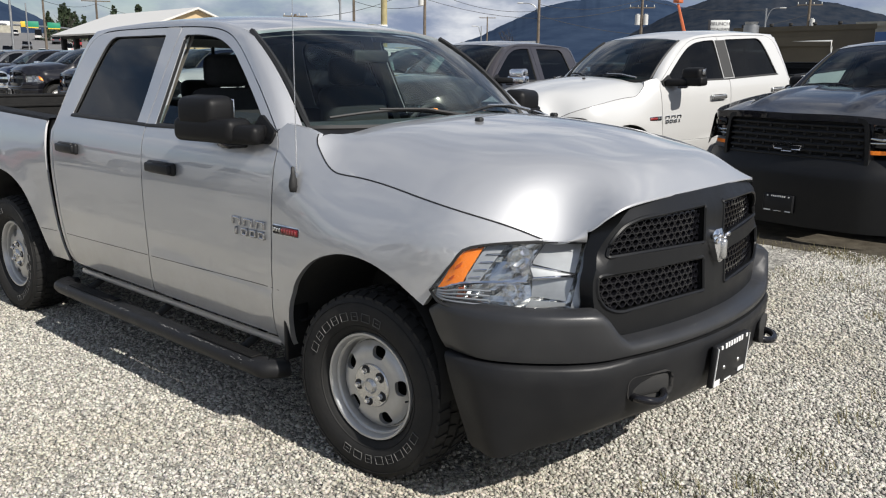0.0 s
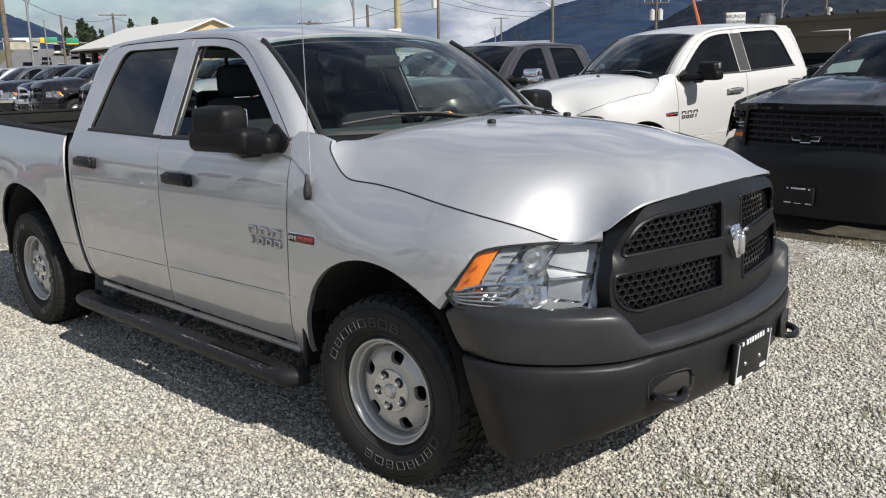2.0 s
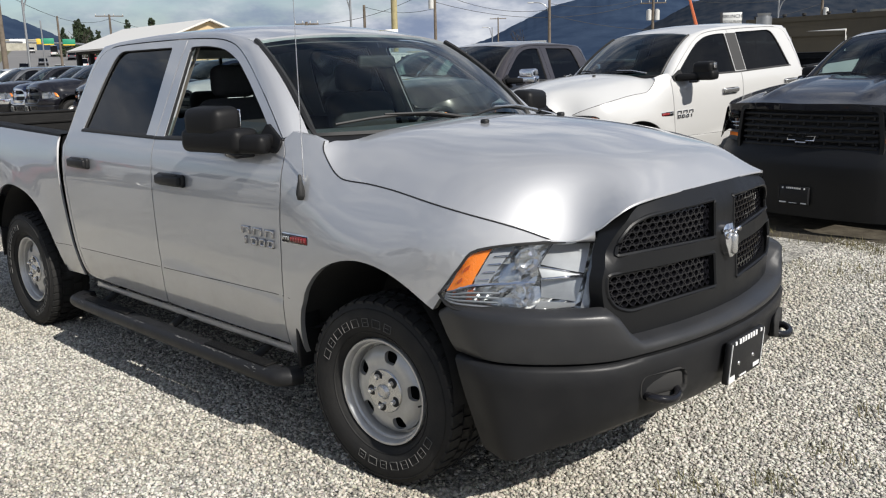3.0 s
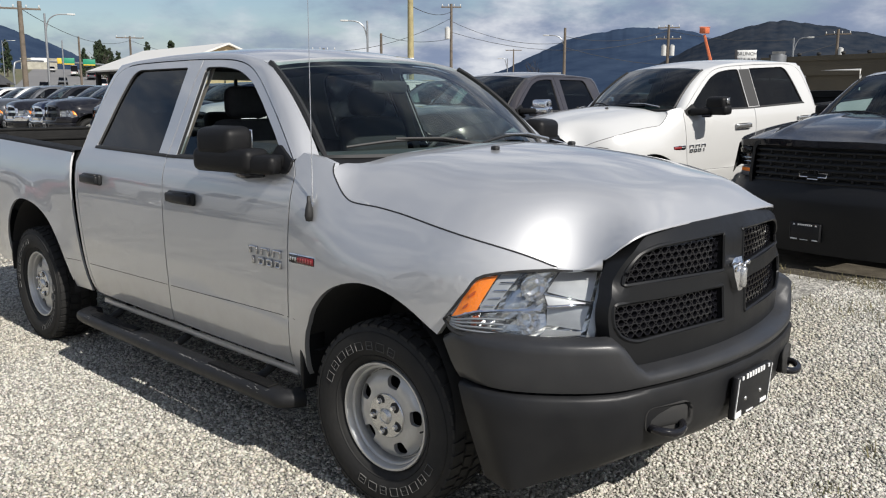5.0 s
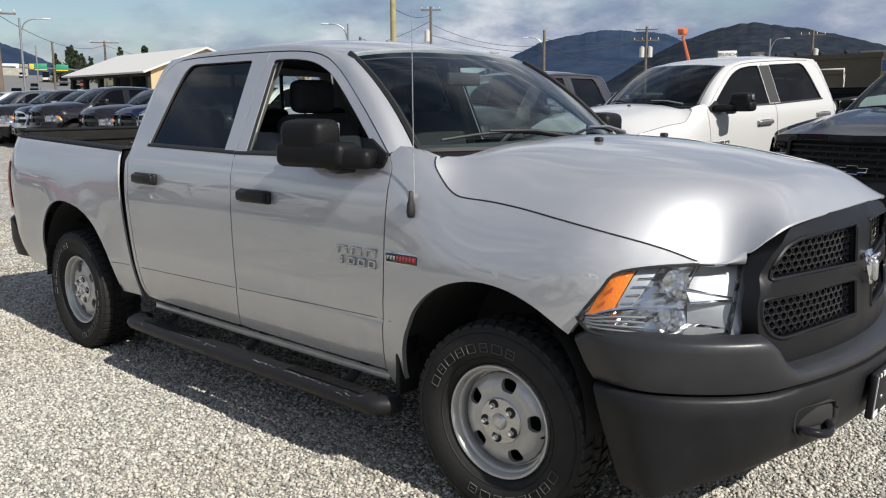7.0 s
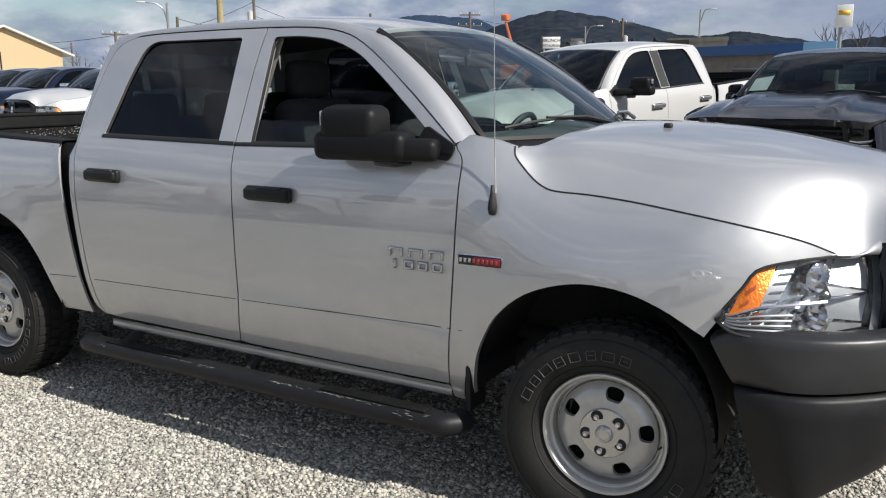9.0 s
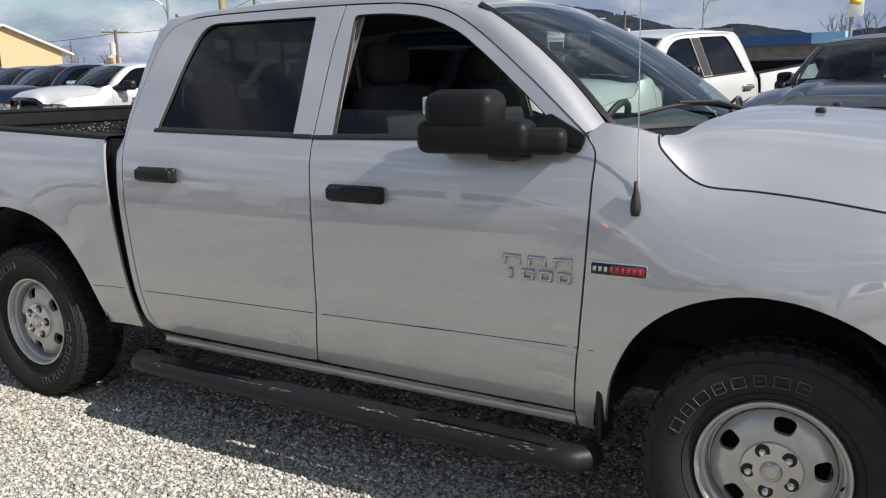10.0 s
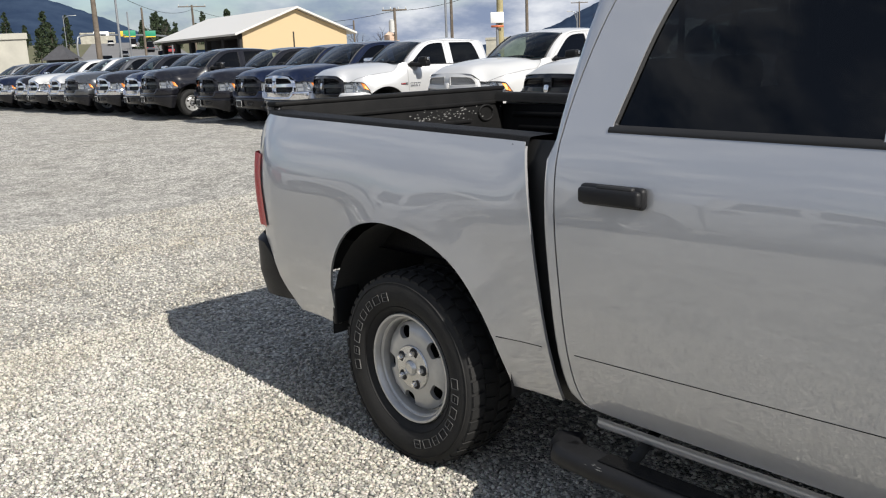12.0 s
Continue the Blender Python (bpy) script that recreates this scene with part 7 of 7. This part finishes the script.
for az0, az1, d, el, m, lab in ((150, 147, 190, 1.5, SIGNWHITE, "far white building on the rise"), (161.6, 159.6, 300, 2.3, BLOCKWALL, "far pale store on the hill"), (140.5, 136.5, 160, 1.0, BRICKGREY, "far grey warehouse beyond the lot"), (136.0, 131.5, 140, 1.15, BLOCKWALL, "far pale warehouse beyond the lot")):
    block("far_building", az0, az1, d, d, el, m, lab, 12)


# trees
def leaf_cloud(centres, radii, count, size, rnd, flat=1.0):
    vs, fs = [], []
    for _ in range(count):
        i = rnd.randrange(len(centres))
        d = Vector((rnd.gauss(0, 1), rnd.gauss(0, 1), rnd.gauss(0, 1))).normalized()
        p = Vector(centres[i]) + d * radii[i] * rnd.random() ** 0.4
        a = Vector((rnd.gauss(0, 1), rnd.gauss(0, 1), rnd.gauss(0, flat))).normalized()
        b = a.orthogonal().normalized()
        s = size * rnd.uniform(0.6, 1.4)
        k = len(vs)
        vs += [p - a * s, p + b * s * 0.5, p + a * s, p - b * s * 0.5]
        fs.append((k, k + 1, k + 2, k + 3))
    return vs, fs


def conifer(p, h, seed, label="dark evergreen tree on the rise"):
    rnd = random.Random(seed)
    t = new("tree")
    t.matrix_basis = Matrix.Translation(p)
    part("trunk", tube([(0, 0, 0), (0.1, 0, h * 0.5), (0, 0, h * 0.97)], [h * 0.022, h * 0.014, 0.03], 6), BARK, t)
    cs, rs = [], []
    n = 13
    for i in range(n):
        z = h * (0.18 + 0.8 * i / n)
        w = h * 0.20 * (1 - i / n) ** 0.8 + 0.15
        for _ in range(4):
            a = rnd.uniform(0, math.tau)
            cs.append((w * rnd.uniform(0.3, 1.0) * math.cos(a), w * rnd.uniform(0.3, 1.0) * math.sin(a), z + rnd.uniform(-0.3, 0.3)))
            rs.append(w * 0.45)
    vs, fs = leaf_cloud(cs, rs, 900, h * 0.035, rnd)
    raw("crown", vs, fs, NEEDLE, t)
    return tagged(t, label, "tree", "trees")


def bare_tree(p, h, seed, label="bare leafless tree beyond the lot"):
    rnd = random.Random(seed)
    t = new("tree")
    t.matrix_basis = Matrix.Translation(p)
    pieces = []

    def grow(a, d, length, r, lev):
        b = a + d * length
        pieces.append(tube([a, (a + b) / 2 + Vector((rnd.uniform(-1, 1), rnd.uniform(-1, 1), 0)) * length * 0.05, b], [r, r * 0.85, r * 0.65], 5 if lev < 2 else 3, False))
        if lev < 4:
            for _ in range(3 if lev < 3 else 2):
                n = (d + Vector((rnd.uniform(-1, 1), rnd.uniform(-1, 1), rnd.uniform(-0.1, 0.5))) * 0.55).normalized()
                grow(a + d * length * rnd.uniform(0.6, 1.0), n, length * rnd.uniform(0.5, 0.75), r * 0.55, lev + 1)
    grow(Vector((0, 0, 0)), Vector((0, 0, 1)), h * 0.42, h * 0.018, 0)
    part("trunk", pieces[0], BARK, t)
    part("crown", join(*pieces[1:]), BARK, t)
    return tagged(t, label, "tree", "trees")


rnd_t = random.Random(4)
for i in range(30):
    az = rnd_t.uniform(148, 158.0) if i < 22 else rnd_t.uniform(163, 172)
    d = rnd_t.uniform(220, 300)
    p = at(az, d)
    p.z = hill_z(p.x, p.y) if az > 150 else 2.0
    if i < 22:
        p = at(az, d, max(0, p.z - 1))
    conifer(p, rnd_t.uniform(6.5, 11.5), 100 + i)
for i, (az, d, h) in enumerate([(162.3, 230, 9), (163.9, 170, 6.5), (163.2, 200, 7.5)]):
    p = at(az, d)
    conifer(Vector((p.x, p.y, hill_z(p.x, p.y))), h, 300 + i, "tall dark evergreen beside the hill road")
for i, (az, d, h) in enumerate([(95.6, 70, 7.2), (93.4, 72, 7.6), (92.0, 70, 7.0), (91.0, 75, 7.4), (142.8, 180, 9.0), (141.3, 190, 9.5), (143.8, 185, 8.0), (150.2, 170, 9.0), (148.6, 175, 9.0), (155.2, 190, 12.0), (126.9, 140, 8.5)]):
    stand(*(MID if az < 100 else NEARWEST))
    bare_tree(at(az, d), h, 500 + i)
stand(*WEST)
tagged(raw("hedge", *leaf_cloud([at(a, 92, 1.0) for a in np.linspace(158.5, 162.6, 12)], [1.3] * 12, 2200, 0.16, random.Random(9)), mat("hedge_leaves", (0.05, 0.085, 0.02), 0.9, vary=0.8, vscale=1)), "low green hedge below the road", "hedge", kind="stuff")
# cars of the rows behind
for x, y, paint, label, tall, turn in [(1.6, 13.5, NAVY, "dark blue car in the second row", 1.75, -88), (-1.9, 14.5, BROWN, "dark brown car in the second row", 1.8, -88), (4.6, 13.0, BLACK, "black car in the second row", 1.7, -90), (-6.0, 15.5, WHITE, "white van in the second row", 2.0, -85), (-9.5, 16.0, GREY, "grey car in the second row", 1.7, -85), (-13.0, 17.0, WHITE, "white car in the second row", 1.7, -85), (7.8, 12.5, PEARL, "light silver car in the second row", 1.7, -92)]:
    make_car("car", paint, label, pose(x, y, 0.1, 0, 0, turn), tall, 4.7)

# dark cars added across the lane, unseen, to darken reflections in the truck's side
for i, (x, paint, tall) in enumerate([(-12.6, BLACK, 1.75), (-15.4, GREY, 1.8), (-18.3, NAVY, 1.7), (-21.0, BLACK, 1.8), (-24.0, BROWN, 1.75), (-27.0, BLACK, 1.8), (-30.5, NAVY, 1.7), (-34.0, BLACK, 1.75), (-38.0, GREY, 1.8)]):
    make_car("car", paint, "unseen dark car added across the lane for dark reflections", pose(x * 1.15 - 13.0, -10.5 - 0.3 * (i % 3), 0.0, 0, 0, 62 + 2 * (i % 3)), tall, 4.8)


# ---- bare earth under the parked trucks, their shade put into its colour ----
SOIL = mat("dark_soil_with_shade", (0.045, 0.038, 0.028), 0.95, vary=1.0, vscale=7, col2=(0.10, 0.088, 0.066), bump=0.8, bscale=60, spec=0.2)
sx, sy = np.linspace(-2.2, 3.6, 60), np.linspace(0, 1, 16)
sv = []
for x in sx:
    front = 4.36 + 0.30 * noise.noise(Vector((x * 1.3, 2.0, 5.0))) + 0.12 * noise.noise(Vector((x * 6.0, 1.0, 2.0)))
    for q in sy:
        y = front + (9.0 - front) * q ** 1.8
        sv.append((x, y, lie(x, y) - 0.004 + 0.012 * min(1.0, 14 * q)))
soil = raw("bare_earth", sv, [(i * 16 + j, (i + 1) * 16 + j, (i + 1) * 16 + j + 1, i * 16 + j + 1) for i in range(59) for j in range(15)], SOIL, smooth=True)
tagged(soil, "bare earth along the gravel's edge, darkened for the truck's shade", "soil", kind="stuff")

# ---- loose stones and weeds on the lot ----
def stone_material():
    m = mat("loose_crushed_stone", (0.4, 0.39, 0.36), 0.9)
    nd, lk = m.node_tree.nodes, m.node_tree.links
    g, r, n, mx = nd.new("ShaderNodeNewGeometry"), nd.new("ShaderNodeValToRGB"), nd.new("ShaderNodeTexNoise"), nd.new("ShaderNodeMix")
    cr = r.color_ramp
    cr.elements[0].color, cr.elements[1].color = (0.24, 0.23, 0.205, 1), (0.73, 0.70, 0.625, 1)
    for pos, c in ((0.25, (0.37, 0.355, 0.315, 1)), (0.5, (0.51, 0.49, 0.43, 1)), (0.75, (0.65, 0.625, 0.55, 1))):
        e = cr.elements.new(pos)
        e.color = c
    n.inputs["Scale"].default_value, n.inputs["Detail"].default_value = 90, 4
    mx.data_type, mx.blend_type = "RGBA", "MULTIPLY"
    mx.inputs["Factor"].default_value = 0.35
    lk.new(g.outputs["Random Per Island"], r.inputs["Fac"])
    lk.new(nd["Texture Coordinate"].outputs["Object"], n.inputs["Vector"])
    lk.new(r.outputs[0], mx.inputs["A"])
    lk.new(n.outputs["Color"], mx.inputs["B"])
    n2, r2, mx2 = nd.new("ShaderNodeTexNoise"), nd.new("ShaderNodeMapRange"), nd.new("ShaderNodeMix")
    n2.inputs["Scale"].default_value, n2.inputs["Detail"].default_value = 0.55, 6
    r2.inputs["From Min"].default_value, r2.inputs["From Max"].default_value, r2.inputs["To Max"].default_value = 0.47, 0.66, 0.45
    mx2.data_type, mx2.blend_type = "RGBA", "MULTIPLY"
    mx2.inputs["B"].default_value = (0.70, 0.62, 0.47, 1)
    lk.new(nd["Texture Coordinate"].outputs["Object"], n2.inputs["Vector"])
    lk.new(n2.outputs["Fac"], r2.inputs["Value"])
    lk.new(r2.outputs[0], mx2.inputs["Factor"])
    lk.new(mx.outputs["Result"], mx2.inputs["A"])
    lk.new(mx2.outputs["Result"], nd["Principled BSDF"].inputs["Base Color"])
    return m


def scatter_stones(name, label, zones, seed):
    rg = np.random.default_rng(seed)
    base = np.array([(1, 0, 0), (0, 1, 0), (-1, 0, 0), (0, -1, 0), (0, 0, 1), (0, 0, -1)], float)
    tris = np.array([(0, 1, 4), (1, 2, 4), (2, 3, 4), (3, 0, 4), (1, 0, 5), (2, 1, 5), (3, 2, 5), (0, 3, 5)])
    vs, fs, off = [], [], 0
    for x0, x1, y0, y1, count, lo, hi in zones:
        n = count
        p = np.stack([rg.uniform(x0, x1, n), rg.uniform(y0, y1, n)], 1)
        size = lo + (hi - lo) * rg.random(n) ** 1.7
        q = base[None] * (1 + rg.uniform(-0.45, 0.45, (n, 6, 3))) + rg.uniform(-0.25, 0.25, (n, 6, 3))
        q = q * size[:, None, None] * np.stack([rg.uniform(0.75, 1.25, n), rg.uniform(0.75, 1.25, n), rg.uniform(0.5, 0.85, n)], 1)[:, None]
        a = rg.uniform(0, math.tau, n)
        c, s = np.cos(a)[:, None], np.sin(a)[:, None]
        x, y = q[:, :, 0] * c - q[:, :, 1] * s, q[:, :, 0] * s + q[:, :, 1] * c
        rise = 0.115 * np.clip((p[:, 1] - 1.3) / 2.3, 0, 1) ** 2 * (3 - 2 * np.clip((p[:, 1] - 1.3) / 2.3, 0, 1))
        q = np.stack([x + p[:, :1], y + p[:, 1:], q[:, :, 2] + (size * 0.30 + rise)[:, None]], 2)
        vs.append(q.reshape(-1, 3))
        fs.append((tris[None] + (np.arange(n) * 6)[:, None, None]).reshape(-1, 3) + off)
        off += n * 6
    v, f = np.concatenate(vs), np.concatenate(fs)
    me = bpy.data.meshes.new(name)
    me.vertices.add(len(v))
    me.vertices.foreach_set("co", v.ravel())
    me.loops.add(f.size)
    me.loops.foreach_set("vertex_index", f.ravel())
    me.polygons.add(len(f))
    me.polygons.foreach_set("loop_start", np.arange(0, f.size, 3))
    me.update(calc_edges=True)
    me.materials.append(STONE)
    return tagged(new(name, me), label, "gravel", kind="stuff")


STONE = stone_material()
scatter_stones("loose_gravel", "loose pale crushed stones on the lot",
               [(-6.4, 1.6, -2.5, -0.75, 92000, 0.006, 0.0145), (-5.0, 0.6, -0.75, 0.4, 12000, 0.006, 0.014), (0.3, 2.5, -1.8, 0.8, 42000, 0.006, 0.0140), (0.0, 2.4, 0.8, 4.6, 56000, 0.006, 0.0145), (-10.5, -4.7, -2.5, 2.6, 42000, 0.007, 0.0155)], 5)

GRASS = mat("dry_weeds", (0.17, 0.14, 0.07), 0.9, vary=0.9, vscale=9, col2=(0.085, 0.095, 0.04))


def tufts(name, label, spots, seed):
    rnd = random.Random(seed)
    vs, fs = [], []
    for x, y, r, n in spots:
        for _ in range(n):
            a, d = rnd.uniform(0, math.tau), r * rnd.random() ** 0.6
            px, py = x + d * math.cos(a), y + d * math.sin(a)
            z = lie(px, py)
            h, b = rnd.uniform(0.02, 0.075), rnd.uniform(0, math.tau)
            lean = rnd.uniform(0.01, 0.06)
            k = len(vs)
            w = 0.003
            vs += [(px - w * math.sin(b), py + w * math.cos(b), z), (px + w * math.sin(b), py - w * math.cos(b), z), (px + lean * math.cos(b), py + lean * math.sin(b), z + h)]
            fs.append((k, k + 1, k + 2))
    return tagged(raw(name, vs, fs, GRASS), label, "weeds", kind="stuff")


wr = random.Random(8)
tufts("weeds", "sparse dry weeds growing in the gravel", [(wr.uniform(-1.6, 2.6), wr.uniform(3.3, 4.6), wr.uniform(0.08, 0.35), wr.randrange(40, 130)) for _ in range(20)] + [(wr.uniform(1.0, 3.2), wr.uniform(-0.8, 3.4), wr.uniform(0.05, 0.3), wr.randrange(15, 70)) for _ in range(38)] + [(wr.uniform(-0.9, 1.6), 4.30 + wr.uniform(-0.14, 0.14), wr.uniform(0.05, 0.16), wr.randrange(15, 40)) for _ in range(14)], 3)
